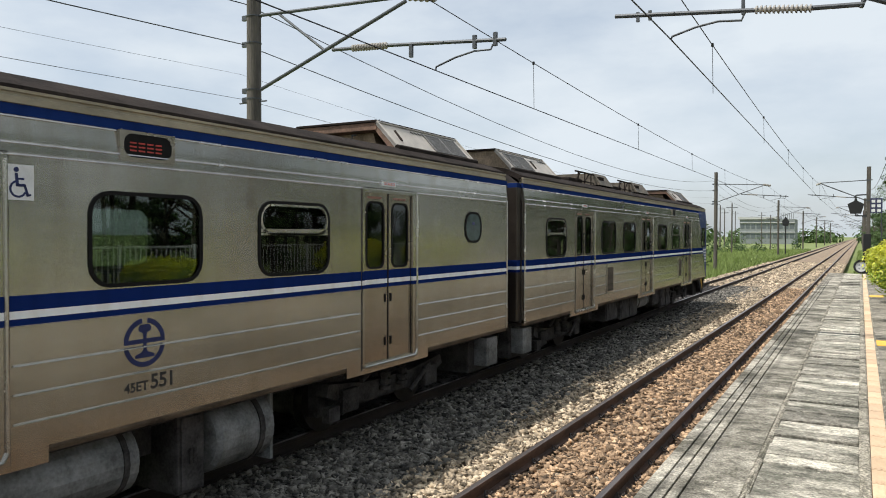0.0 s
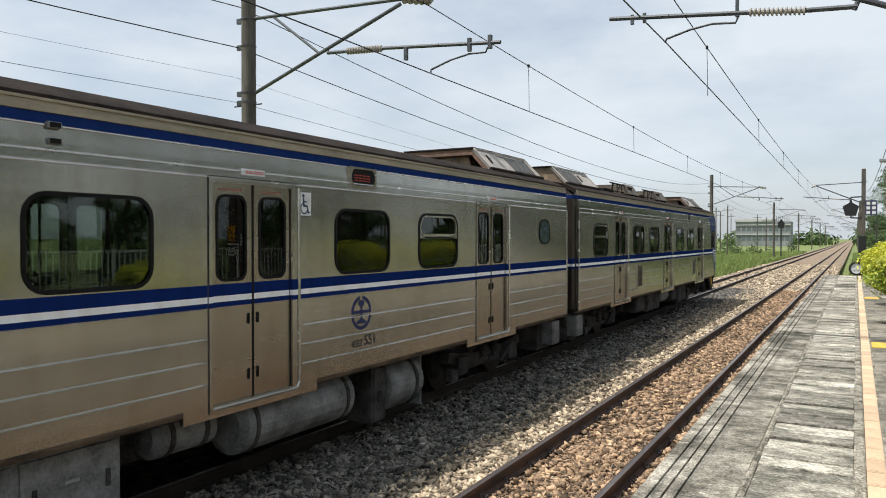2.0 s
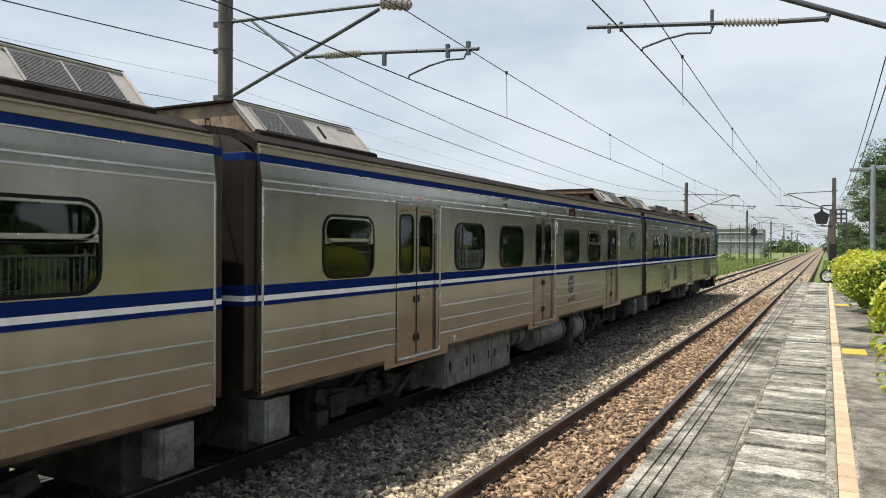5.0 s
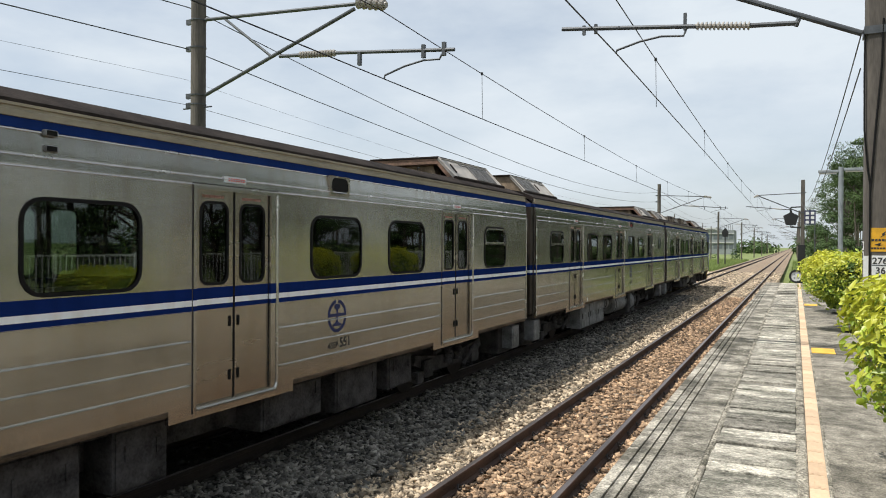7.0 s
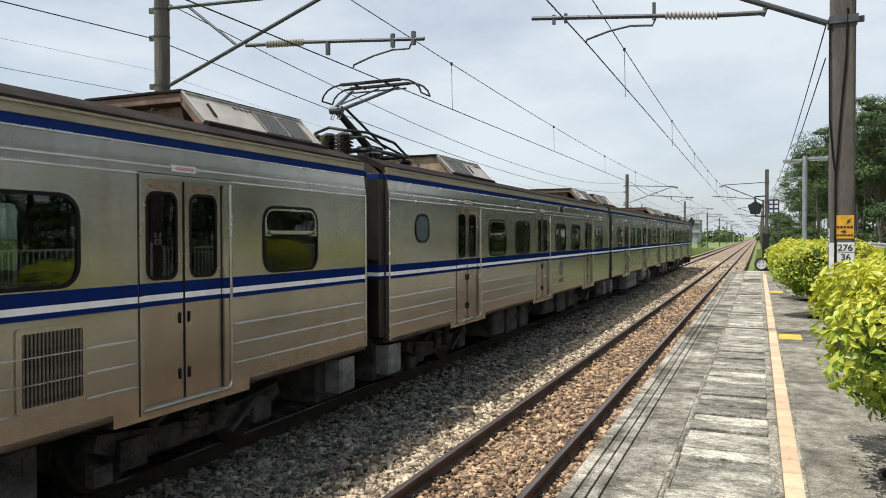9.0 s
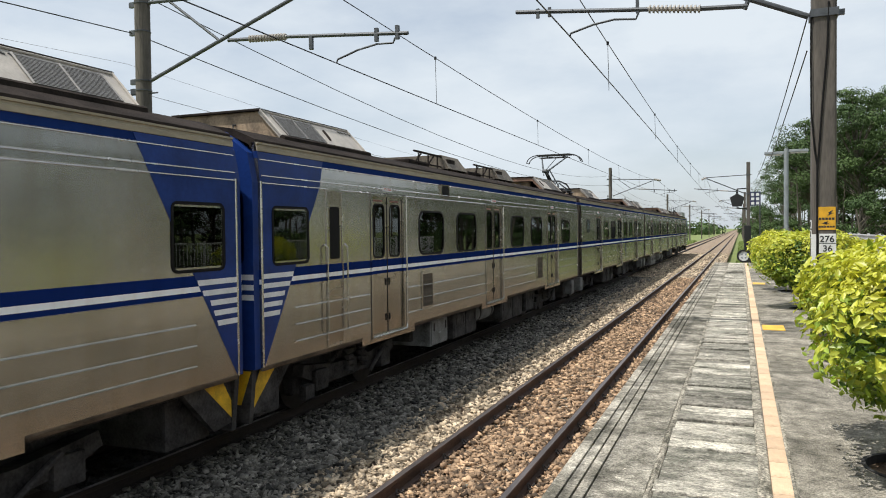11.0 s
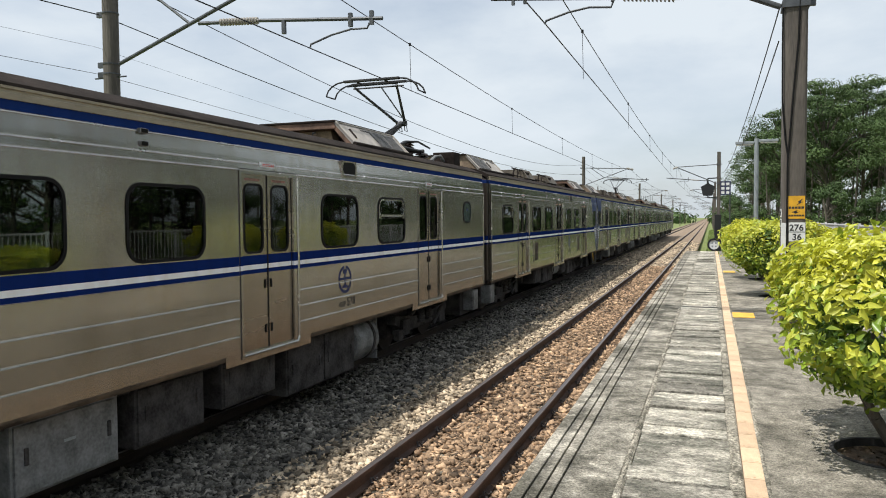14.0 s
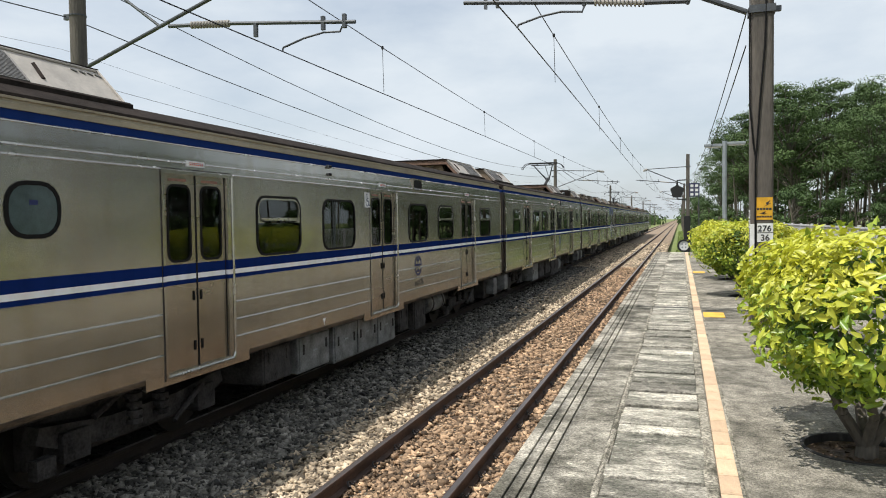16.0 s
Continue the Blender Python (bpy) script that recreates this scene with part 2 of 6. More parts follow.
TACTILE = mat("tactile_orange", (0.68, 0.49, 0.325), 0.9, 0, 0.3, 3.0, 0.4, 60, second=(0.42, 0.31, 0.215), rand=0.18)
TACTYEL = mat("tactile_yellow", (0.72, 0.42, 0.06), 0.75, 0, 0.2, 6, 0.3, 50)
SOIL = mat("dry_soil", (0.10, 0.065, 0.04), 0.95, 0, 0.5, 10, 0.8, 40)
STONE = mat("ballast_stones", (0.46, 0.315, 0.195), 0.9, 0, 0.3, 5, 0.3, 60, second=(0.14, 0.088, 0.052), island=0.85)
# Grey stones, made darker than the tan ones for the train's shadow.
SHADEGREYSTONE = mat("shaded_grey_stones", (0.20, 0.186, 0.16), 0.9, 0, 0.3, 5, 0.3, 60, second=(0.060, 0.055, 0.047), island=0.9)
TANSTONE = mat("ballast_tan_stones", (0.54, 0.44, 0.315), 0.9, 0, 0.3, 5, 0.3, 60, second=(0.22, 0.17, 0.115), island=0.8)
# Bed below the train, coloured near black to stand for the shade there.
SHADEBED = mat("shade_dark_ballast", (0.075, 0.065, 0.056), 0.95, 0, 0.5, 9, 1.0, 22, second=(0.014, 0.012, 0.010))
BED = mat("ballast_bed", (0.11, 0.066, 0.040), 0.95, 0, 0.5, 9, 1.0, 22, second=(0.03, 0.019, 0.013))
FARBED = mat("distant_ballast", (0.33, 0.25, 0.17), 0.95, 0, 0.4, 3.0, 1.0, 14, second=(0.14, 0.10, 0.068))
# Grey bed of the same strip, with the train's shadow in its colour.
SHADEGREYBED = mat("shaded_grey_bed", (0.07, 0.066, 0.058), 0.95, 0, 0.5, 9, 1.0, 22, second=(0.02, 0.019, 0.017))
EARTH = mat("meadow_ground", (0.19, 0.235, 0.065), 0.95, 0, 0.4, 0.25, 0.6, 8, second=(0.11, 0.135, 0.042))
GRASS = mat("grass_blades", (0.22, 0.29, 0.075), 0.75, 0, 0.3, 0.4, second=(0.15, 0.20, 0.055), island=0.3)
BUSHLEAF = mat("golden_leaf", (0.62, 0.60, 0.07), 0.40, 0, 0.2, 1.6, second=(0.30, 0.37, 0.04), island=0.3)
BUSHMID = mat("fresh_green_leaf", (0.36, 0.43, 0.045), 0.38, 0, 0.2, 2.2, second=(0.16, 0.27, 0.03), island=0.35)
# Deep green, darkened to stand for the shade inside the shrub.
BUSHDEEP = mat("shaded_inner_leaf", (0.075, 0.145, 0.025), 0.5, 0, 0.3, 3, island=0.35)
TREELEAF = mat("tree_leaf", (0.090, 0.140, 0.045), 0.6, 0, 0.3, 0.25, second=(0.034, 0.064, 0.021), island=0.35, spec=0.2)
BARK = mat("bark", (0.11, 0.095, 0.075), 0.9, 0, 0.4, 5, 0.5, 30, stretch=(1, 1, 0.3))
FENCEC = mat("pale_wall", (0.50, 0.50, 0.50), 0.85, 0, 0.15, 2, 0.2, 30)
# Factory panels and windows differ little in tone, standing in for haze.
FACTORY = mat("factory_panels", (0.24, 0.26, 0.26), 0.8, 0, 0.2, 0.2)
DARKWIN = mat("hazed_far_window", (0.12, 0.14, 0.15), 0.3, 0, 0.2, 1)
SIGNY = mat("sign_yellow", (0.72, 0.38, 0.02), 0.5, 0, 0.15, 8)
SIGNW = mat("sign_white", (0.74, 0.74, 0.72), 0.5, 0, 0.1, 8)
SIGNB = mat("sign_navy", (0.03, 0.035, 0.09), 0.5, 0, 0.15, 8)
SIGNBLK = mat("signal_black", (0.012, 0.012, 0.013), 0.5, 0, 0.2, 8)
LAMPSTEEL = mat("lamp_post_grey", (0.30, 0.33, 0.34), 0.5, 0.3, 0.15, 5)
for leafy, glow in ((BUSHLEAF, (0.62, 0.62, 0.05)), (BUSHMID, (0.36, 0.48, 0.04)), (BUSHDEEP, (0.12, 0.22, 0.02))):
    # thin leaves let some sunlight through
    ln, ll = leafy.node_tree.nodes, leafy.node_tree.links
    thin, blend = ln.new("ShaderNodeBsdfTranslucent"), ln.new("ShaderNodeMixShader")
    thin.inputs["Color"].default_value = (*glow, 1)
    blend.inputs["Fac"].default_value = 0.28
    ll.new(ln["Principled BSDF"].outputs["BSDF"], blend.inputs[1])
    ll.new(thin.outputs["BSDF"], blend.inputs[2])
    ll.new(blend.outputs["Shader"], ln["Material Output"].inputs["Surface"])


# ---- mesh tools ----
def part(name, bm, material, parent=None, label="", smooth=False):
    me = bpy.data.meshes.new(name)
    bmesh.ops.recalc_face_normals(bm, faces=bm.faces[:])
    bm.to_mesh(me)
    bm.free()
    return linked(name, me, material, parent, label, smooth)


def linked(name, me, material, parent=None, label="", smooth=False):
    if not me.materials:
        me.materials.append(material)
    if smooth:
        me.shade_smooth()
    ob = new(name, me)
    ob.parent = parent
    if label:
        tagged(ob, label)
    return ob


def box(bm, x0, x1, y0, y1, z0, z1, bevel=0.0):
    vs = [bm.verts.new((x, y, z)) for z in (z0, z1) for x, y in ((x0, y0), (x1, y0), (x1, y1), (x0, y1))]
    fs = [(0, 3, 2, 1), (4, 5, 6, 7), (0, 1, 5, 4), (1, 2, 6, 5), (2, 3, 7, 6), (3, 0, 4, 7)]
    made = [bm.faces.new([vs[i] for i in f]) for f in fs]
    if bevel:
        edges = {e for f in made for e in f.edges}
        bmesh.ops.bevel(bm, geom=list(edges), offset=bevel, segments=2, affect="EDGES", profile=0.6)
    return bm


def rod(bm, p, q, r, sides=8, r2=None):
    """A round bar from p to q."""
    p, q = Vector(p), Vector(q)
    d = q - p
    m = Matrix.Translation((p + q) / 2) @ d.to_track_quat("Z", "Y").to_matrix().to_4x4()
    bmesh.ops.create_cone(bm, cap_ends=True, segments=sides, radius1=r, radius2=r if r2 is None else r2, depth=d.length, matrix=m)
    return bm


def sweep(bm, pts, r, sides=6):
    """One bent round bar through the points."""
    pts = [Vector(p) for p in pts]
    rings = []
    for i, p in enumerate(pts):
        d = (pts[min(i + 1, len(pts) - 1)] - pts[max(i - 1, 0)]).normalized()
        a = d.cross(Vector((0.31, 0.17, 0.93))).normalized()
        c = d.cross(a)
        rings.append([bm.verts.new(p + (a * math.cos(2 * math.pi * k / sides) + c * math.sin(2 * math.pi * k / sides)) * r) for k in range(sides)])
    for u, w in zip(rings, rings[1:]):
        for k in range(sides):
            bm.faces.new((u[k], u[(k + 1) % sides], w[(k + 1) % sides], w[k]))
    bm.faces.new(rings[0])
    bm.faces.new(rings[-1])
    return bm


def prism(bm, outline, axis, lo, hi):
    """A plate or bar: the outline (two numbers each) swept along an axis."""
    def at(a, b, c):
        return {"x": (c, a, b), "y": (a, c, b), "z": (a, b, c)}[axis]
    v0 = [bm.verts.new(at(a, b, lo)) for a, b in outline]
    v1 = [bm.verts.new(at(a, b, hi)) for a, b in outline]
    n = len(outline)
    bm.faces.new(v0)
    bm.faces.new(v1[::-1])
    for i in range(n):
        bm.faces.new((v0[i], v1[i], v1[(i + 1) % n], v0[(i + 1) % n]))
    return bm


def rounded(a0, a1, b0, b1, r, steps=4):
    out = []
    for ca, cb, s in ((a1 - r, b1 - r, 0), (a0 + r, b1 - r, 90), (a0 + r, b0 + r, 180), (a1 - r, b0 + r, 270)):
        for k in range(steps + 1):
            a = radians(s + 90 * k / steps)
            out.append((ca + r * math.cos(a), cb + r * math.sin(a)))
    return out


def ring(bm, outer, inner, axis, lo, hi):
    """A frame between two outlines of equal length."""
    def at(a, b, c):
        return {"x": (c, a, b), "y": (a, c, b), "z": (a, b, c)}[axis]
    n = len(outer)
    q = [[bm.verts.new(at(a, b, c)) for a, b in o] for o in (outer, inner) for c in (lo, hi)]
    for i in range(n):
        j = (i + 1) % n
        for u, w in ((0, 1), (1, 3), (3, 2), (2, 0)):
            bm.faces.new((q[u][i], q[w][i], q[w][j], q[u][j]))
    return bm


def np_mesh(name, verts, faces):
    me = bpy.data.meshes.new(name)
    verts, faces = np.asarray(verts, np.float32), np.asarray(faces, np.int32)
    k = faces.shape[1]
    me.vertices.add(len(verts))
    me.vertices.foreach_set("co", verts.ravel())
    me.loops.add(faces.size)
    me.loops.foreach_set("vertex_index", faces.ravel())
    me.polygons.add(len(faces))
    me.polygons.foreach_set("loop_start", np.arange(0, faces.size, k, dtype=np.int32))
    me.polygons.foreach_set("loop_total", np.full(len(faces), k, np.int32))
    me.update(calc_edges=True)
    me.validate()
    return me


RNG = np.random.default_rng(7)


def leaf_cloud(centres, normals, size, wide=0.5, droop=0.25):
    """Folded leaf blades at the given places, each with a tip, a base and two sides."""
    n = len(centres)
    nrm = normals / np.linalg.norm(normals, axis=1)[:, None]
    rnd = RNG.normal(size=(n, 3))
    along = rnd - (rnd * nrm).sum(1)[:, None] * nrm
    along /= np.linalg.norm(along, axis=1)[:, None]
    along[:, 2] -= droop
    side = np.cross(nrm, along)
    side /= np.linalg.norm(side, axis=1)[:, None]
    s = (size * RNG.uniform(0.65, 1.25, n))[:, None]
    fold = nrm * s * 0.12
    v = np.stack([centres - along * s * 0.5, centres + side * s * wide * 0.5 + fold, centres + along * s * 0.55, centres - side * s * wide * 0.5 + fold], 1)
    f = np.arange(n * 4).reshape(n, 4)
    return v.reshape(-1, 3), f


def oval_leaves(centres, normals, size, wide=0.46):
    """Obovate leaves of two halves folded along the midrib, with a drooping tip."""
    n = len(centres)
    nrm = normals / np.linalg.norm(normals, axis=1)[:, None]
    rnd = RNG.normal(size=(n, 3))
    along = rnd - (rnd * nrm).sum(1)[:, None] * nrm
    along /= np.linalg.norm(along, axis=1)[:, None]
    side = np.cross(nrm, along)
    s = (size * RNG.uniform(0.6, 1.25, n))[:, None]
    w = s * wide
    base, tip = centres - along * s * 0.5, centres + along * s * 0.5 - nrm * s * 0.10
    low, high = -along * s * 0.18 + nrm * s * 0.05, along * s * 0.20 + nrm * s * 0.09
    v = np.stack([base, centres + low + side * w * 0.32, centres + high + side * w * 0.5, tip, centres + high - side * w * 0.5, centres + low - side * w * 0.32], 1)
    i = 6 * np.arange(n)[:, None]
    f = np.concatenate([i + np.array([[0, 1, 2, 3]]), i + np.array([[0, 3, 4, 5]])])
    return v.reshape(-1, 3), f


# ---- large structure: ground, tracks, platform ----
def grid_sheet(name, xs, ys, zfun, material):
    X, Y = np.meshgrid(xs, ys)
    V = np.stack([X, Y, zfun(X, Y)], -1).reshape(-1, 3)
    nx = len(xs)
    i = np.arange(len(V)).reshape(len(ys), nx)
    F = np.stack([i[:-1, :-1], i[:-1, 1:], i[1:, 1:], i[1:, :-1]], -1).reshape(-1, 4)
    return linked(name, np_mesh(name, V, F), material)


def ground_z(X, Y):
    d = np.maximum(0, np.abs(X + 1.9) - 7)
    return -0.62 + 0.0 * X + np.minimum(0.25, d * 0.02) * (np.sin(X * 0.31) * np.cos(Y * 0.23) * 0.5 + 0.5)


gx = np.concatenate([[-2500, -900, -300, -120], np.arange(-60, 61, 4.0), [120, 300, 900, 2500]])
gy = np.concatenate([[-900, -200, -60], np.arange(-30, 161, 5.0), [220, 400, 900, 3500]])
tagged(grid_sheet("ground", gx, gy, ground_z, EARTH), "green meadow ground reaching to the horizon", "ground", kind="structure")

NEAR_X, FAR_X = 0.0, -3.75      # track centres


def bed_z(X, Y):
    z = np.full(X.shape, -0.17)
    z -= 0.03 * (np.abs(X - NEAR_X) < 0.45) + 0.03 * (np.abs(X - FAR_X) < 0.45)
    z -= np.clip((np.abs(X - (NEAR_X + FAR_X) / 2) - 3.3) * 0.35, 0, 0.45)
    return z + 0.018 * np.sin(X * 17 + Y * 3.1) * np.cos(Y * 13 - X * 5)


def ballast_bed(name, x0, x1, material, label):
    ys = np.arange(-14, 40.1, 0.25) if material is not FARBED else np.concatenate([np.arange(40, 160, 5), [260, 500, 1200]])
    ob = grid_sheet(name, np.linspace(x0, x1, 22), ys, bed_z, material)
    return tagged(ob, label, "ballast", kind="structure")


ballast_bed("ballast_bed", -1.45, 1.56, BED, "rust-stained brown ballast bed between the rails")
ballast_bed("ballast_bed", -3.1, -1.45, SHADEGREYBED, "grey ballast bed between the tracks, darkened for the train's shade")
ballast_bed("ballast_bed", -5.6, -3.1, SHADEBED, "dark ballast bed under the train's track, shade put into its colour")


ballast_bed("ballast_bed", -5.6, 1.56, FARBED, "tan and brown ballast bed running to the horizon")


def rail_profile(x):
    half = [(0.0325, 0.0), (0.0345, -0.012), (0.0325, -0.038), (0.009, -0.05), (0.008, -0.125), (0.06, -0.140), (0.0625, -0.153)]
    return [(x + a, b) for a, b in half] + [(x - a, b) for a, b in half[::-1]]


def rail_clip_mesh():
    bm = bmesh.new()
    for s in (-1, 1):
        pts = [Vector((s * (0.075 + 0.035 * math.cos(a)), 0.045 * math.sin(a), -0.12 + 0.025 * math.cos(a * 2))) for a in np.linspace(0, 5.2, 7)]
        for p, q in zip(pts, pts[1:]):
            rod(bm, p, q, 0.009, 5)
    me = bpy.data.meshes.new("rail_clip")
    bm.to_mesh(me)
    bm.free()
    return me


def sleeper_mesh():
    bm = bmesh.new()
    prism(bm, [(-1.0, -0.36), (1.0, -0.36), (0.98, -0.165), (0.3, -0.185), (-0.3, -0.185), (-0.98, -0.165)], "y", -0.11, 0.11)
    me = bpy.data.meshes.new("sleeper")
    bmesh.ops.recalc_face_normals(bm, faces=bm.faces[:])
    bm.to_mesh(me)
    bm.free()
    return me


def track(name, cx, label, side):
    base = tagged(new(name), label, "railway track", kind="structure")
    base.location = (cx, 0, 0)
    for s in (-1, 1):
        x = s * (0.5335 + 0.0325)
        bm = prism(bmesh.new(), rail_profile(x), "y", -40, 900)
        rail = part("rail", bm, side, base, "rusty steel rail" if side is RAILSIDE else "steel rail coloured dark for the shade under the train")
        bm = bmesh.new()
        prism(bm, [(x - 0.026, 0.0005), (x + 0.026, 0.0005), (x + 0.022, 0.002), (x - 0.022, 0.002)], "y", -40, 900)
        part("running_band", bm, RAILTOP, rail, "worn shiny running band")
    return base


track_near = track("track_1", NEAR_X, "empty railway track with rusty rails on brown ballast", RAILSIDE)
track_far = track("track_2", FAR_X, "railway track under the train on grey ballast", RAILSHADE)

PZ = 0.92
platform = tagged(new("platform"), "weathered concrete station platform with drain slabs", "platform", kind="structure")
P_END, P_START = 33.8, -12.0


def platform_parts():
    bm = box(bmesh.new(), 1.60, 12.0, P_START, P_END, -0.7, PZ - 0.08)
    part("platform_base", bm, CONCRETE, platform)
    strips = []
    # the paving with round planting holes is laid as strips round them
    y = P_START
    cuts = sorted(PLANTS, key=lambda p: p[1])
    strips.append(box(bmesh.new(), 2.842, 3.15, P_START, P_END, PZ - 0.08, PZ - 0.004))
    strips.append(box(bmesh.new(), 4.1, 12.0, P_START, P_END, PZ - 0.08, PZ - 0.004))
    for px, py in cuts:
        strips.append(box(bmesh.new(), 3.15, 4.1, y, py - 0.475, PZ - 0.08, PZ - 0.004))
        sq = []
        for k in range(32):
            a = 2 * math.pi * k / 32
            c, s = math.cos(a), math.sin(a)
            m = 0.475 / max(abs(c), abs(s))
            sq.append((3.625 + m * c, py + m * s))
        hole = [(px + 0.34 * math.cos(2 * math.pi * k / 32), py + 0.34 * math.sin(2 * math.pi * k / 32)) for k in range(32)]
        strips.append(ring(bmesh.new(), sq, hole, "z", PZ - 0.08, PZ - 0.004))
        y = py + 0.475
    strips.append(box(bmesh.new(), 3.15, 4.1, y, P_END, PZ - 0.08, PZ - 0.004))
    for bm in strips:
        part("paving", bm, CONCRETE, platform, "grey stained concrete paving")
    bm = box(bmesh.new(), 2.0, 2.86, P_START, P_END, PZ - 0.08, PZ - 0.035)
    part("slab_bed", bm, GROOVE, platform)


PLANTS = [(3.58, 5.25), (3.66, 9.3), (3.7, 14.86), (3.7, 18.86)]
platform_parts()


# ---- the train ----
PITCH, BODY, HALF = 17.45, 16.83, 1.43
FRONTS = {"a": 28.33, "b": 10.80, "c": -6.65, "d": -24.15, "e": -41.39, "f": -58.86, "g": -76.34}
DOORS = [(2.77, 3.97), (7.98, 9.19), (13.06, 14.26)]
WINDOWS = [(4.56, 5.63), (6.31, 7.39), (9.77, 10.85), (11.49, 12.57)]
SILL, EAVE, TOPWIN, LOWWIN = 0.91, 3.385, 2.735, 2.0
DOOR_LO, DOOR_HI = 0.87, 2.93
MESHES = {}


def cached(name, key, build, material, parent, label="", at=None, smooth=False):
    """A part whose mesh is shared by all alike parts."""
    if key not in MESHES:
        bm = build(bmesh.new())
        me = bpy.data.meshes.new(name)
        bmesh.ops.recalc_face_normals(bm, faces=bm.faces[:])
        bm.to_mesh(me)
        bm.free()
        MESHES[key] = me
    ob = linked(name, MESHES[key], material, parent, label, smooth)
    if at is not None:
        ob.matrix_basis = at
    return ob


def side_wall(bm, side, holes):
    """One side with real openings; holes are (u0, u1, z0, z1)."""
    t = 0.05
    us = sorted({0.0, BODY, *[h[0] for h in holes], *[h[1] for h in holes]})
    for u0, u1 in zip(us, us[1:]):
        mid = (u0 + u1) / 2
        cuts = sorted((h[2], h[3]) for h in holes if h[0] < mid < h[1])
        z = SILL
        for lo, hi in cuts:
            if lo > z + 1e-4:
                box(bm, *sorted((side * (HALF - t), side * HALF)), -u1, -u0, z, lo)
            z = hi
        if z < 2.96:
            box(bm, *sorted((side * (HALF - t), side * HALF)), -u1, -u0, z, 2.96)
    sec = [(side * HALF, 2.96), (side * (HALF - 0.012), 3.08), (side * (HALF - 0.052), EAVE), (side * (HALF - 0.11), EAVE), (side * (HALF - t), 2.96)]
    prism(bm, sec, "y", -BODY, 0)
    bmesh.ops.remove_doubles(bm, verts=bm.verts[:], dist=0.0005)
    return bm


def roof_shell(bm):
    pts = [(1.372, 3.388), (1.362, 3.425), (1.27, 3.468), (1.05, 3.56), (0.7, 3.62), (0, 3.65)]
    sec = pts + [(-x, z) for x, z in pts[-2::-1]]
    sec += [(x * 0.95, z - 0.06) for x, z in sec[::-1]]
    prism(bm, sec, "y", -BODY, 0)
    return bm


def bogie(car, u):
    by = -u
    bog = new("bogie")
    bog.parent = car
    bm = bmesh.new()
    for s in (-1, 1):
        sec = [(-1.35, 0.52), (-1.05, 0.40), (-0.45, 0.34), (0.45, 0.34), (1.05, 0.40), (1.35, 0.52), (1.3, 0.66), (0.5, 0.56), (-0.5, 0.56), (-1.3, 0.66)]
        prism(bm, [(by + a, b) for a, b in sec], "x", *sorted((s * 0.86, s * 1.02)))
        for d in (-0.95, 0.95):
            box(bm, *sorted((s * 0.84, s * 1.08)), by + d - 0.16, by + d + 0.16, 0.28, 0.56, 0.02)
    box(bm, -0.9, 0.9, by - 0.25, by + 0.25, 0.5, 0.8)
    part("bogie_frame", bm, UNDER, bog)
    for s in (-1, 1):
        for d in (-0.2, 0.2):
            bm = rod(bmesh.new(), (s * 1.05, by + d, 0.42), (s * 1.05, by + d, 0.74), 0.05, 8)
            for k in range(4):
                rod(bm, (s * 1.05, by + d, 0.42 + k * 0.085), (s * 1.05, by + d, 0.47 + k * 0.085), 0.085, 10)
            part("spring", bm, UNDER, bog)
    for s in (-1, 1):
        part("damper", rod(bmesh.new(), (s * 1.08, by - 0.75, 0.62), (s * 1.08, by - 0.3, 0.82), 0.035, 8), UNDER, bog)
        part("damper", rod(bmesh.new(), (s * 1.10, by + 0.35, 0.30), (s * 1.10, by + 0.85, 0.60), 0.03, 8), UNDER, bog)
        part("sander", box(bmesh.new(), *sorted((s * 1.04, s * 1.14)), by - 1.45, by - 1.25, 0.25, 0.42), UNDER, bog)
    # Plain dark box added to block the view between the wheels.
    part("traction_motor", box(bmesh.new(), -0.80, 0.80, by - 1.25, by + 1.25, 0.22, 0.80, 0.04), UNDER, bog)
    for d in (-0.95, 0.95):
        def wheels(bm2):
            for s in (-1, 1):
                rod(bm2, (s * 0.535, 0, 0), (s * 0.66, 0, 0), 0.41, 28)
                rod(bm2, (s * 0.515, 0, 0), (s * 0.54, 0, 0), 0.435, 28)
                for k in range(5):
                    a = 2 * math.pi * k / 5
                    rod(bm2, (s * 0.655, 0.2 * math.cos(a), 0.2 * math.sin(a)), (s * 0.675, 0.2 * math.cos(a), 0.2 * math.sin(a)), 0.05, 8)
            rod(bm2, (-0.98, 0, 0), (0.98, 0, 0), 0.075, 12)
            return bm2
        ws = cached("wheelset", "wheelset", wheels, WHEEL, bog, "steel wheelset")
        ws.matrix_basis = pose(0, by + d, 0.41)
        WHEELSETS.append((ws, by + d))
    return bog


WHEELSETS = []


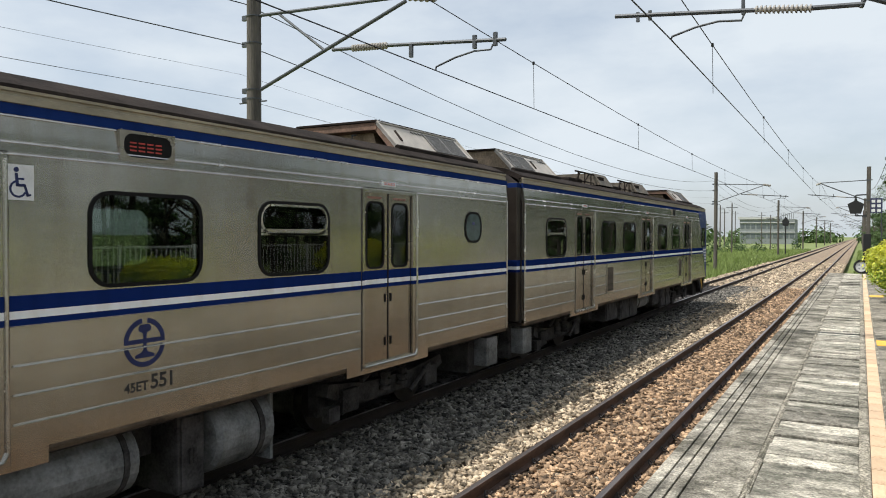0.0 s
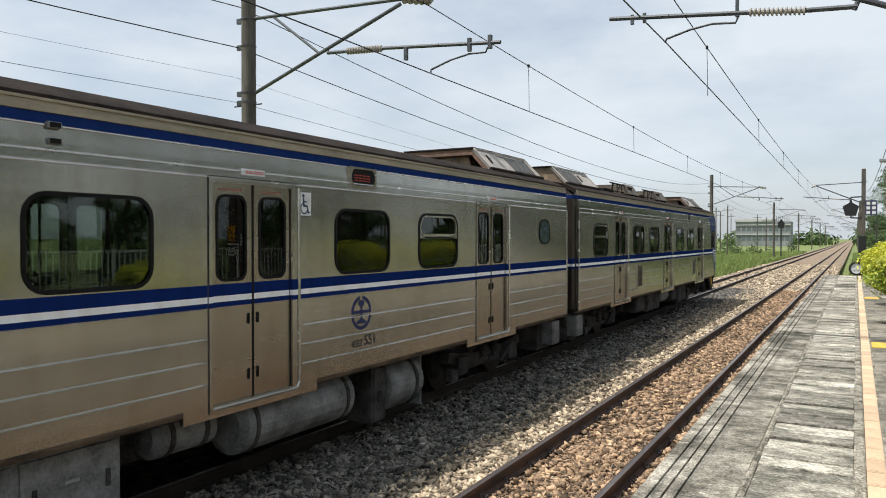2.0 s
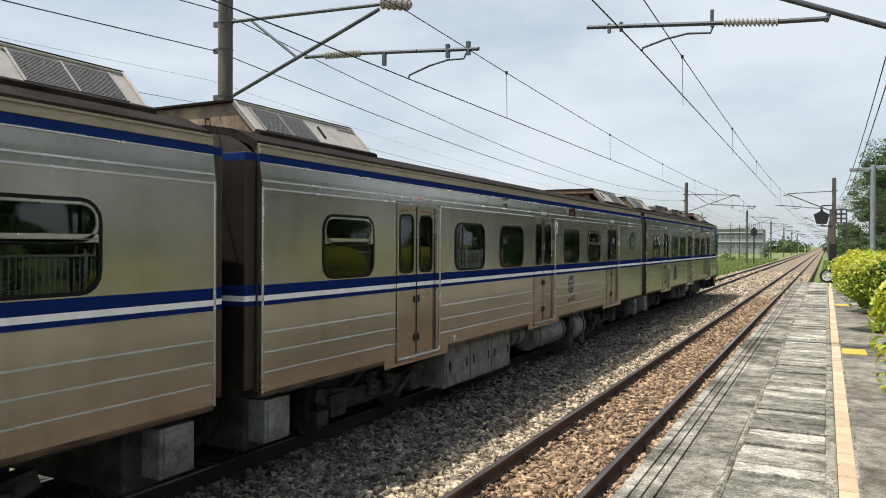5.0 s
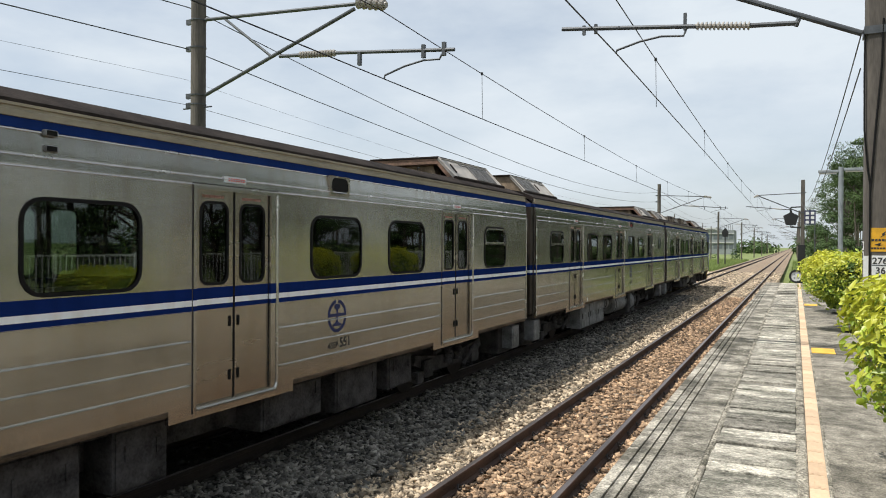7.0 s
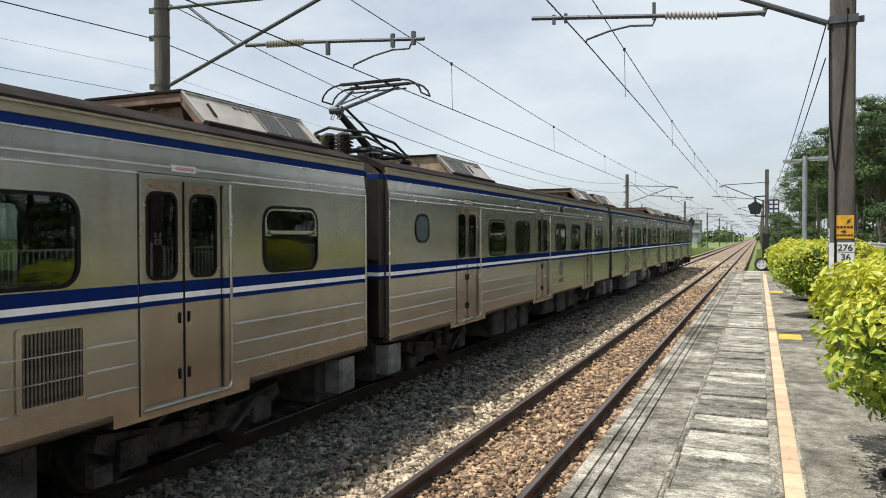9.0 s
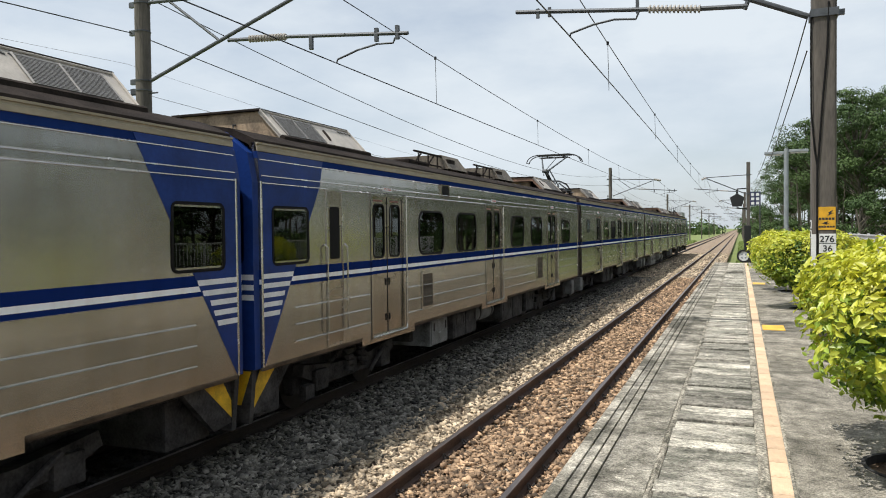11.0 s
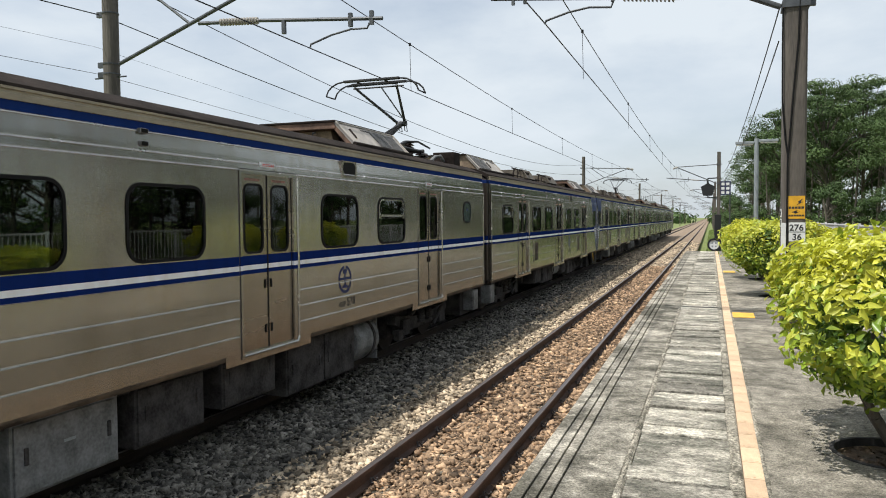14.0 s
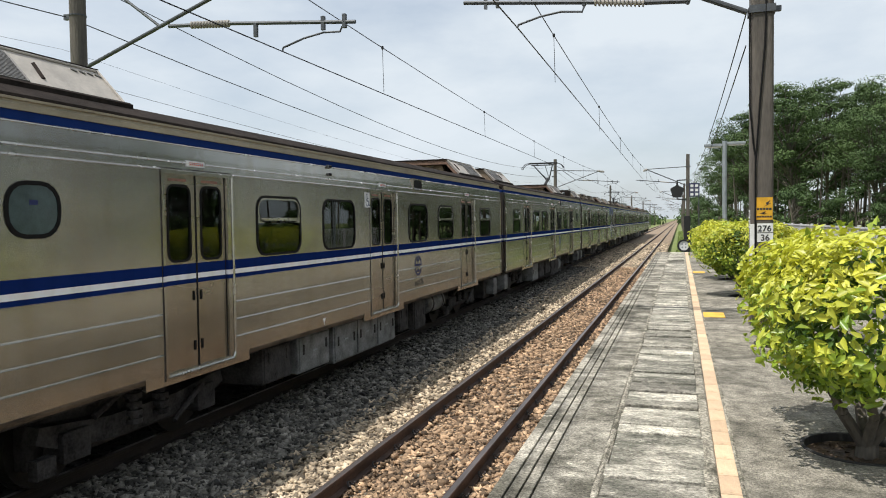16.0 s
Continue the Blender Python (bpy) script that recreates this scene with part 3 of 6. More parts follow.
def roof_unit(car, u0, u1):
    """A roof air unit: sloping pale sides with a grille, rusty ends under a lip."""
    unit = new("roof_air_unit")
    unit.parent = car
    y0, y1 = -u1, -u0
    g0 = 0.50 if u0 < 8 else 0.08
    deep = 0.42 if u0 < 8 else 0.03
    # A recessed housing is coloured dark for the shade under the lid.
    bm = prism(bmesh.new(), [(-1.0, 3.56), (1.0, 3.56), (0.66, 3.93), (-0.66, 3.93)], "y", y0 + deep, y1 - 0.03)
    part("housing", bm, ACTAN if deep < 0.1 else ROOF, unit, "rust-stained tan end panel" if deep < 0.1 else "recessed housing, coloured dark for its shade")
    if deep > 0.1:
        part("end_panel", prism(bmesh.new(), [(-0.98, 3.54), (0.42, 3.54), (0.58, 3.56), (0.50, 3.82), (-0.68, 3.82)], "y", y0 + 0.20, y0 + deep + 0.02), ACTAN, unit, "tan end panel")
        part("end_beam", box(bmesh.new(), -0.69, 0.69, y0, y0 + 0.40, 3.825, 3.928, 0.008), ACBROWN, unit, "rust-pink beam under the lid")
        for s in (-1, 1):
            part("end_flange", prism(bmesh.new(), [(s * 0.998, 3.56), (s * 0.664, 3.91), (s * 0.58, 3.91), (s * 0.90, 3.56)], "y", y0 + 0.01, y0 + 0.10), ACBROWN, unit, "rusty slanted flange")
    bm = box(bmesh.new(), -0.70, 0.70, y0 - 0.02, y1 + 0.02, 3.93, 3.962, 0.008)
    part("lid", bm, ROOF, unit, "dark sooty lid")
    for s in (-1, 1):
        bm = bmesh.new()
        sec = [(s * 1.03, 3.58), (s * 0.69, 3.935), (s * 0.665, 3.91), (s * 1.0, 3.56)]
        prism(bm, sec, "y", y0, y1)
        part("side_panel", bm, ACPALE, unit, "pale grey sloping panel")
        bm = bmesh.new()
        L = y1 - y0
        def on(a, k, off):   # a along the car, k up the slope
            return (s * (1.03 - 0.34 * k + off * 0.72), y0 + a, 3.58 + 0.355 * k + off * 0.69)
        for j in range(19):
            k = 0.12 + j * 0.040
            lo, hi = on(g0 * L, k, 0.008), on((g0 + 0.42) * L, k, 0.008)
            rod(bm, lo, hi, 0.0085, 4)
        for a in (g0, g0 + 0.21, g0 + 0.42):
            rod(bm, on(a * L, 0.1, 0.01), on(a * L, 0.88, 0.01), 0.013, 4)
        part("grille", bm, ACGRILLE, unit, "slatted condenser grille")
        bm = bmesh.new()
        rod(bm, on(0, 0.98, 0.006), on(L, 0.98, 0.006), 0.014, 6)
        rod(bm, on(0.0, 0, 0.008), on(0.0, 1, 0.008), 0.016, 6)
        rod(bm, on(L, 0, 0.008), on(L, 1, 0.008), 0.016, 6)
        part("edge_trim", bm, ACPALE, unit)
        bm = rod(bmesh.new(), on(-0.04, -0.06, 0.004), on(L + 0.04, -0.06, 0.004), 0.045, 6)
        part("foot_flashing", bm, ROOF, unit, "rusty dark foot flashing")
        bm = bmesh.new()
        q0 = (g0 + 0.52) * L if g0 < 0.3 else 0.12 * L
        rod(bm, on(q0, 0.30, 0.004), on(q0 + 0.03, 0.72, 0.004), 0.022, 4)
        part("slot", bm, ROOF, unit, "dark slot in the panel")
        for k in range(4):
            part("writing_bar", rod(bmesh.new(), on(q0 + 0.5 + k * 0.10, 0.86, 0.003), on(q0 + 0.56 + k * 0.10, 0.80, 0.003), 0.012, 4), ACGRILLE, unit)
    part("handle", sweep(bmesh.new(), [(0.3, y0 + 0.06, 3.66), (0.3, y0 - 0.02, 3.67), (0.3, y0 - 0.02, 3.77), (0.3, y0 + 0.06, 3.78)], 0.014, 6), GALV, unit)


def resistor_box(car, u0, u1):
    """A grimy roof box with sloping sides on feet, and an open rail frame behind it."""
    unit = new("resistor_box")
    unit.parent = car
    y0, y1 = -u1 + 0.35, -u0
    case = bmesh.new()
    lower = [case.verts.new(p) for p in ((-0.98, y0, 3.62), (0.98, y0, 3.62), (0.98, y1, 3.62), (-0.98, y1, 3.62))]
    upper = [case.verts.new(p) for p in ((-0.80, y0, 3.90), (0.80, y0, 3.90), (0.80, y1 - 0.12, 3.90), (-0.80, y1 - 0.12, 3.90))]
    case.faces.new(lower)
    case.faces.new(upper)
    for k in range(4):
        case.faces.new((lower[k], lower[(k + 1) % 4], upper[(k + 1) % 4], upper[k]))
    part("case", case, LOUVRE, unit, "olive-brown grimy resistor case")
    for s in (-0.9, 0.9):
        for y in (y0 + 0.1, (y0 + y1) / 2, y1 - 0.1):
            part("foot", box(bmesh.new(), s - 0.05, s + 0.05, y - 0.04, y + 0.04, 3.48, 3.625), ROOF, unit)
        for z, r in ((3.86, 0.020), (3.66, 0.014)):
            part("rail", rod(bmesh.new(), (s * 0.9, y0 - 1.3, z), (s * 0.9, y0, z), r, 6), ROOF, unit)
        for k in range(2):
            part("brace", rod(bmesh.new(), (s * 0.9, y0 - 1.25 + k * 0.6, 3.66), (s * 0.9, y0 - 0.95 + k * 0.6, 3.86), 0.016, 6), ROOF, unit)
        for k in range(3):
            part("rail_post", rod(bmesh.new(), (s * 0.9, y0 - 1.1 + k * 0.45, 3.50), (s * 0.9, y0 - 1.1 + k * 0.45, 3.86), 0.014, 6), ROOF, unit)
        part("vent", prism(bmesh.new(), [(y0 + 0.12, 3.70), (y0 + 0.5, 3.70), (y0 + 0.5, 3.82), (y0 + 0.12, 3.82)], "x", *sorted((s * 0.9, s * 1.005))), ROOF, unit)
    part("resistor_bank", box(bmesh.new(), -0.55, 0.55, y0 - 0.95, y0 - 0.05, 3.56, 3.76, 0.03), ROOF, unit)


def pantograph(car, u, facing):
    """Folded-arm current collector: base on insulators, knee, head with two strips and horns."""
    p = new("pantograph")
    p.parent = car
    y = -u
    f = facing
    def stack(bm, x, yy, z0, r, n):
        rod(bm, (x, yy, z0), (x, yy, z0 + n * 0.055), r * 0.5, 10)
        for k in range(n):
            rod(bm, (x, yy, z0 + k * 0.055 + 0.01), (x, yy, z0 + k * 0.055 + 0.04), r, 14, r * 0.72)
        return bm
    for x in (-0.55, 0.55):
        for d in (-0.55, 0.65):
            part("insulator", stack(bmesh.new(), x, y + d * f, 3.56, 0.145, 4), PORCELAIN, p, "brown ribbed insulator")
    for x, d in (((-0.27, -1.0), (0.0, -1.0), (0.28, -1.0)) if f > 0 else ((0.25, -0.5),)):
        part("insulator", stack(bmesh.new(), x, y + d * f, 3.60, 0.15, 8), PORCELAIN, p, "tall dark ribbed insulator")
    if f > 0:
        part("busbar", sweep(bmesh.new(), [(-0.27, y - 1.0, 4.06), (0.0, y - 1.0, 4.14), (0.28, y - 1.0, 4.08), (0.42, y - 0.5, 4.10), (0.50, y + 0.3, 4.02), (0.55, y + 0.65, 3.84)], 0.024, 8), WIRE, p)
    bm = bmesh.new()
    for x in (-0.55, 0.55):
        rod(bm, (x, y - 0.6 * f, 3.80), (x, y + 0.7 * f, 3.80), 0.035, 8)
    for d in (-0.55, 0.65):
        rod(bm, (-0.6, y + d * f, 3.81), (0.6, y + d * f, 3.81), 0.04, 8)
    box(bm, -0.16, 0.16, y + 0.35 * f - 0.2, y + 0.35 * f + 0.2, 3.78, 3.98, 0.02)
    part("base_frame", bm, WIRE, p)
    knee = Vector((0, y - 0.78 * f, 4.45))
    foot = Vector((0, y + 0.45 * f, 3.88))
    head = Vector((0, y + 0.53 * f, 5.12))
    bm = rod(bmesh.new(), foot, knee, 0.075, 10, 0.055)
    rod(bm, foot + Vector((0.12, 0.25 * f, 0.1)), knee + Vector((0.12, 0.1 * f, 0.03)), 0.022, 8)
    part("lower_arm", bm, WIRE, p)
    bm = bmesh.new()
    rod(bm, knee + Vector((-0.11, 0, 0)), knee + Vector((0.11, 0, 0)), 0.062, 10)
    for x in (-0.05, 0.07):
        sweep(bm, [knee + Vector((x, -0.02, -0.05)), knee + Vector((x - 0.02, -0.06 * f, -0.15)), knee + Vector((x + 0.03, -0.08 * f, -0.17)), knee + Vector((x + 0.05, -0.02, -0.05))], 0.009, 5)
    for s in (-1, 1):
        rod(bm, knee + Vector((s * 0.08, 0, 0)), head + Vector((s * 0.46, 0, -0.09)), 0.032, 8, 0.024)
    rod(bm, knee + Vector((0.05, -0.08 * f, 0.05)), head + Vector((0.1, -0.05 * f, -0.1)), 0.014, 6)
    part("upper_arm", bm, GALV, p)
    hd = new("head")
    hd.parent = p
    bm = bmesh.new()
    for d in (-0.18, 0.18):
        box(bm, head.x - 0.60, head.x + 0.60, head.y + d - 0.045, head.y + d + 0.045, head.z - 0.022, head.z + 0.022, 0.008)
        rod(bm, head + Vector((-0.55, d * 0.8, -0.09)), head + Vector((0.55, d * 0.8, -0.09)), 0.016, 8)
    rod(bm, head + Vector((-0.3, -0.18, -0.03)), head + Vector((-0.3, 0.18, -0.03)), 0.02, 8)
    rod(bm, head + Vector((0.3, -0.18, -0.03)), head + Vector((0.3, 0.18, -0.03)), 0.02, 8)
    part("contact_strip", bm, WIRE, hd)
    for s in (-1, 1):
        for d in (-0.18, 0.18):
            bm = bmesh.new()
            pts = [head + Vector((s * (0.60 + 0.40 * math.sin(a)), d, -0.30 * (1 - math.cos(a)))) for a in np.linspace(0, 1.45, 5)]
            for a, b in zip(pts, pts[1:]):
                rod(bm, a, b, 0.017, 6)
            part("horn", bm, WIRE, hd)
        part("horn_tie", rod(bmesh.new(), head + Vector((s * 0.997, -0.18, -0.262)), head + Vector((s * 0.997, 0.18, -0.262)), 0.015, 6), WIRE, hd)
    bm = bmesh.new()
    pts = [Vector((0.5, y - 1.15 * f, 3.93)), Vector((0.45, y - 0.6 * f, 4.02)), Vector((0.4, y - 0.1 * f, 3.98)), Vector((0.5, y + 0.6 * f, 3.84))]
    for a, b in zip(pts, pts[1:]):
        rod(bm, a, b, 0.022, 6)
    part("busbar", bm, WIRE, p)


def text_mesh(body, size):
    cu = bpy.data.curves.new("lettering", "FONT")
    cu.body, cu.size, cu.extrude, cu.offset = body, size, 0.001, size * 0.02
    tmp = bpy.data.objects.new("lettering", cu)
    scene.collection.objects.link(tmp)
    bpy.context.view_layer.update()
    me = bpy.data.meshes.new_from_object(tmp.evaluated_get(bpy.context.evaluated_depsgraph_get()))
    bpy.data.objects.remove(tmp)
    return me


FACE_X = Matrix(((0, 0, 1, 0), (1, 0, 0, 0), (0, 1, 0, 0), (0, 0, 0, 1)))   # text that reads along +y on a wall facing +x


def emblem(bm, r):
    """A round railway badge: two arcs with a notch above, a rail's section and a cross bar."""
    def arc(a0, a1, n=14):
        o = [(math.cos(radians(a0 + (a1 - a0) * k / n)), math.sin(radians(a0 + (a1 - a0) * k / n))) for k in range(n + 1)]
        for p, q in zip(o, o[1:]):
            prism(bm, [(p[0] * r, p[1] * r), (q[0] * r, q[1] * r), (q[0] * r * 0.80, q[1] * r * 0.80), (p[0] * r * 0.80, p[1] * r * 0.80)], "x", 0, 0.002)
    arc(8, 82)
    arc(98, 172)
    arc(-172, -8, 22)
    half = [(0.0, 0.74), (0.22, 0.74), (0.30, 0.62), (0.27, 0.46), (0.10, 0.40), (0.075, 0.28), (0.075, -0.30), (0.16, -0.40), (0.46, -0.50), (0.46, -0.62), (0.0, -0.62)]
    prism(bm, [(y * r, z * r) for y, z in half], "x", 0, 0.0022)
    prism(bm, [(-y * r, z * r) for y, z in half[::-1]], "x", 0, 0.0022)
    for s in (-1, 1):
        prism(bm, [(s * y * r, z * r) for y, z in ((0.07, 0.15), (0.96, 0.15), (0.98, 0.0), (0.97, -0.03), (0.07, -0.03))], "x", 0, 0.0021)
    return bm


def wheelchair_mark(bm):
    """The access pictogram on its white plate: head, back, seat, leg and an open wheel."""
    def arc(cy, cz, r0, r1, a0, a1, n=16):
        o = [(math.cos(radians(a0 + (a1 - a0) * k / n)), math.sin(radians(a0 + (a1 - a0) * k / n))) for k in range(n + 1)]
        for p, q in zip(o, o[1:]):
            prism(bm, [(cy + p[0] * r1, cz + p[1] * r1), (cy + q[0] * r1, cz + q[1] * r1), (cy + q[0] * r0, cz + q[1] * r0), (cy + p[0] * r0, cz + p[1] * r0)], "x", 0.002, 0.004)
    arc(-0.005, -0.040, 0.046, 0.060, 95, 335)
    prism(bm, [(-0.018 + 0.018 * math.cos(a), 0.090 + 0.018 * math.sin(a)) for a in np.linspace(0, 5.76, 12)], "x", 0.002, 0.004)
    for poly in ([(-0.028, 0.068), (-0.008, 0.068), (0.0, -0.02), (-0.02, -0.02)], [(-0.012, 0.035), (0.036, 0.035), (0.036, 0.022), (-0.012, 0.022)],
                 [(-0.02, -0.005), (0.044, -0.005), (0.044, -0.024), (-0.02, -0.024)], [(0.030, -0.01), (0.046, -0.01), (0.070, -0.085), (0.052, -0.090)], [(0.052, -0.078), (0.082, -0.070), (0.084, -0.084), (0.054, -0.092)]):
        prism(bm, poly, "x", 0.002, 0.0045)
    return bm


def cab_door(car, u0, u1):
    """The driver's door with its long handrails."""
    d = new("cab_door")
    d.parent = car
    y0, y1 = -u1, -u0
    part("jamb", ring(bmesh.new(), rounded(y0, y1, 0.93, 2.95, 0.01), rounded(y0 + 0.03, y1 - 0.03, 0.96, 2.92, 0.01), "x", HALF - 0.002, HALF + 0.012), BRIGHT, d)
    part("leaf", box(bmesh.new(), HALF - 0.001, HALF + 0.004, y0 + 0.03, y1 - 0.03, 0.96, 2.92), DOORSTEEL, d)
    part("pane", prism(bmesh.new(), rounded(y0 + 0.09, y1 - 0.09, 2.05, 2.72, 0.04), "x", HALF + 0.003, HALF + 0.008), RUBBER, d)
    for y in (y0 - 0.04, y1 + 0.04):
        part("handrail", sweep(bmesh.new(), [(HALF, y, 1.1), (HALF + 0.05, y, 1.14), (HALF + 0.05, y, 2.2), (HALF, y, 2.24)], 0.013), BRIGHT, d, "bright vertical handrail")


def train_window(car, u0, u1, side, split, z0=LOWWIN, z1=TOPWIN, r=0.18):
    """Rubber frame, pane and, where it opens, a bright sash with its bar."""
    w = new("window")
    w.parent = car
    y0, y1 = -u1, -u0
    a, b = sorted((side * (HALF - 0.002), side * (HALF + 0.010)))
    bm = ring(bmesh.new(), rounded(y0, y1, z0, z1, r), rounded(y0 + 0.030, y1 - 0.030, z0 + 0.030, z1 - 0.030, r - 0.030), "x", a, b)
    part("gasket", bm, RUBBER, w)
    bm = ring(bmesh.new(), rounded(y0 + 0.018, y1 - 0.018, z0 + 0.018, z1 - 0.018, 0.001), rounded(y0 + 0.018, y1 - 0.018, z0 + 0.018, z1 - 0.018, r - 0.018), "x", *sorted((side * (HALF - 0.048), side * (HALF - 0.0004))))
    part("surround", bm, STEEL, w)
    c = side * (HALF - 0.004)
    bm = prism(bmesh.new(), rounded(y0 + 0.02, y1 - 0.02, z0 + 0.02, z1 - 0.02, r - 0.025), "x", *sorted((c, c - side * 0.006)))
    pane = part("pane", bm, GLASS, w, "dark tinted glass")
    if split:
        d, e = sorted((side * (HALF - 0.006), side * (HALF + 0.008)))
        bm = ring(bmesh.new(), rounded(y0 + 0.026, y1 - 0.026, z0 + 0.40, z1 - 0.026, r - 0.03), rounded(y0 + 0.052, y1 - 0.052, z0 + 0.43, z1 - 0.052, r - 0.056), "x", d, e)
        zm = z0 + (z1 - z0) * 0.545
        box(bm, d, e, y0 + 0.03, y1 - 0.03, zm, zm + 0.022)
        box(bm, d, e, y0 + 0.03, y1 - 0.03, zm + 0.028, zm + 0.062)
        part("sash", bm, BRIGHT, w, "bright metal sliding sash")


def round_window(car, u):
    w = new("toilet_window")
    w.parent = car
    y0, y1 = -u - 0.265, -u + 0.265
    bm = ring(bmesh.new(), rounded(y0, y1, 2.295, 2.75, 0.19), rounded(y0 + 0.035, y1 - 0.035, 2.33, 2.715, 0.155), "x", HALF - 0.002, HALF + 0.01)
    part("gasket", bm, RUBBER, w)
    bm = prism(bmesh.new(), rounded(y0 + 0.03, y1 - 0.03, 2.325, 2.72, 0.158), "x", HALF + 0.0005, HALF + 0.005)
    part("pane", bm, GREENGLASS, w, "frosted green pane")
    bm = box(bmesh.new(), HALF + 0.004, HALF + 0.007, -u - 0.04, -u + 0.04, 2.56, 2.60)
    part("label", bm, NAVY, w)


def door_pair(car, u0, u1, side):
    d = new("passenger_door")
    d.parent = car
    s = side
    y0, y1 = -u1, -u0
    mid = (y0 + y1 - 0.075) / 2
    # jamb round the opening, wider on the pocket side
    bm = ring(bmesh.new(), [(y0 - 0.0, DOOR_LO - 0.02), (y1 + 0.0, DOOR_LO - 0.02), (y1 + 0.0, DOOR_HI + 0.02), (y0 - 0.0, DOOR_HI + 0.02)],
              [(y0 + 0.040, DOOR_LO + 0.03), (y1 - 0.115, DOOR_LO + 0.03), (y1 - 0.115, DOOR_HI - 0.03), (y0 + 0.040, DOOR_HI - 0.03)], "x", *sorted((s * (HALF - 0.05), s * (HALF + 0.012))))
    part("door_jamb", bm, STEEL, d, "bright steel door surround")
    part("seam", ring(bmesh.new(), [(y0 - 0.010, DOOR_LO - 0.025), (y1 + 0.010, DOOR_LO - 0.025), (y1 + 0.010, DOOR_HI + 0.030), (y0 - 0.010, DOOR_HI + 0.030)], [(y0, DOOR_LO - 0.02), (y1, DOOR_LO - 0.02), (y1, DOOR_HI + 0.02), (y0, DOOR_HI + 0.02)], "x", *sorted((s * (HALF - 0.01), s * (HALF + 0.002)))), UNDER, d, "dark seam round the door")
    part("pocket_gap", box(bmesh.new(), *sorted((s * (HALF - 0.045), s * (HALF - 0.021))), y1 - 0.128, y1 - 0.1151, DOOR_LO + 0.03, DOOR_HI - 0.03), RUBBER, d, "dark gap at the door pocket")
    w = (y1 - y0 - 0.155) / 2 - 0.010
    for k, yb in enumerate((mid - 0.010, y1 - 0.115)):
        leaf_y0, leaf_y1 = yb - w, yb
        a, b = sorted((s * (HALF - 0.045), s * (HALF - 0.022)))
        bm = ring(bmesh.new(), rounded(leaf_y0, leaf_y1, DOOR_LO + 0.03, DOOR_HI - 0.03, 0.012), rounded(leaf_y0 + 0.08, leaf_y1 - 0.08, 2.02, 2.79, 0.09), "x", a, b)
        leaf = part("leaf", bm, DOORSTEEL, d, "brushed steel sliding leaf")
        bm = ring(bmesh.new(), rounded(leaf_y0 + 0.068, leaf_y1 - 0.068, 2.008, 2.802, 0.10), rounded(leaf_y0 + 0.092, leaf_y1 - 0.092, 2.032, 2.778, 0.08), "x", *sorted((s * (HALF - 0.03), s * (HALF - 0.016))))
        part("gasket", bm, RUBBER, leaf)
        bm = prism(bmesh.new(), rounded(leaf_y0 + 0.085, leaf_y1 - 0.085, 2.025, 2.785, 0.085), "x", *sorted((s * (HALF - 0.036), s * (HALF - 0.030))))
        part("pane", bm, GLASS, leaf, "dark tinted glass")
        bm = bmesh.new()
        for j in range(9):
            box(bm, *sorted((s * (HALF - 0.0225), s * (HALF - 0.0205))), leaf_y0 + 0.10 + j * 0.032, leaf_y0 + 0.124 + j * 0.032, 2.832, 2.858)
        part("writing_strip", bm, REDFADE, leaf, "row of faded red characters")
        hy = leaf_y1 - 0.05 if k == 0 else leaf_y0 + 0.05
        for hz in (1.60, 1.08):
            bm = box(bmesh.new(), *sorted((s * (HALF - 0.024), s * (HALF - 0.010))), hy - 0.012, hy + 0.012, hz, hz + 0.10, 0.004)
            part("handle", bm, RUBBER, leaf)
    bm = box(bmesh.new(), *sorted((s * (HALF - 0.05), s * (HALF - 0.018))), mid - 0.012, mid + 0.012, DOOR_LO + 0.03, DOOR_HI - 0.03)
    part("seal", bm, RUBBER, d)
    bm = bmesh.new()
    rod(bm, (s * (HALF + 0.015), y0 + 0.03, DOOR_LO + 0.012), (s * (HALF + 0.015), y1 - 0.05, DOOR_LO + 0.012), 0.018, 8)
    rod(bm, (s * (HALF + 0.015), y1 - 0.05, DOOR_LO + 0.012), (s * (HALF + 0.015), y1 - 0.018, DOOR_LO + 0.07), 0.018, 8)
    rod(bm, (s * (HALF + 0.015), y1 - 0.018, DOOR_LO + 0.07), (s * (HALF + 0.015), y1 - 0.018, DOOR_HI - 0.02), 0.016, 8)
    part("sill_rail", bm, BRIGHT, d, "polished threshold and edge rail")
    if s > 0:
        bm = box(bmesh.new(), HALF - 0.0005, HALF + 0.003, mid - 0.17, mid + 0.14, 2.99, 3.05)
        pl = part("warning_plate", bm, WHITEP, d, "white plate with red unreadable writing")
        bm = bmesh.new()
        for k in range(7):
            box(bm, HALF + 0.0025, HALF + 0.0042, mid - 0.11 + k * 0.034, mid - 0.085 + k * 0.034, 3.005, 3.035)
        part("writing_strip", bm, REDMARK, pl)


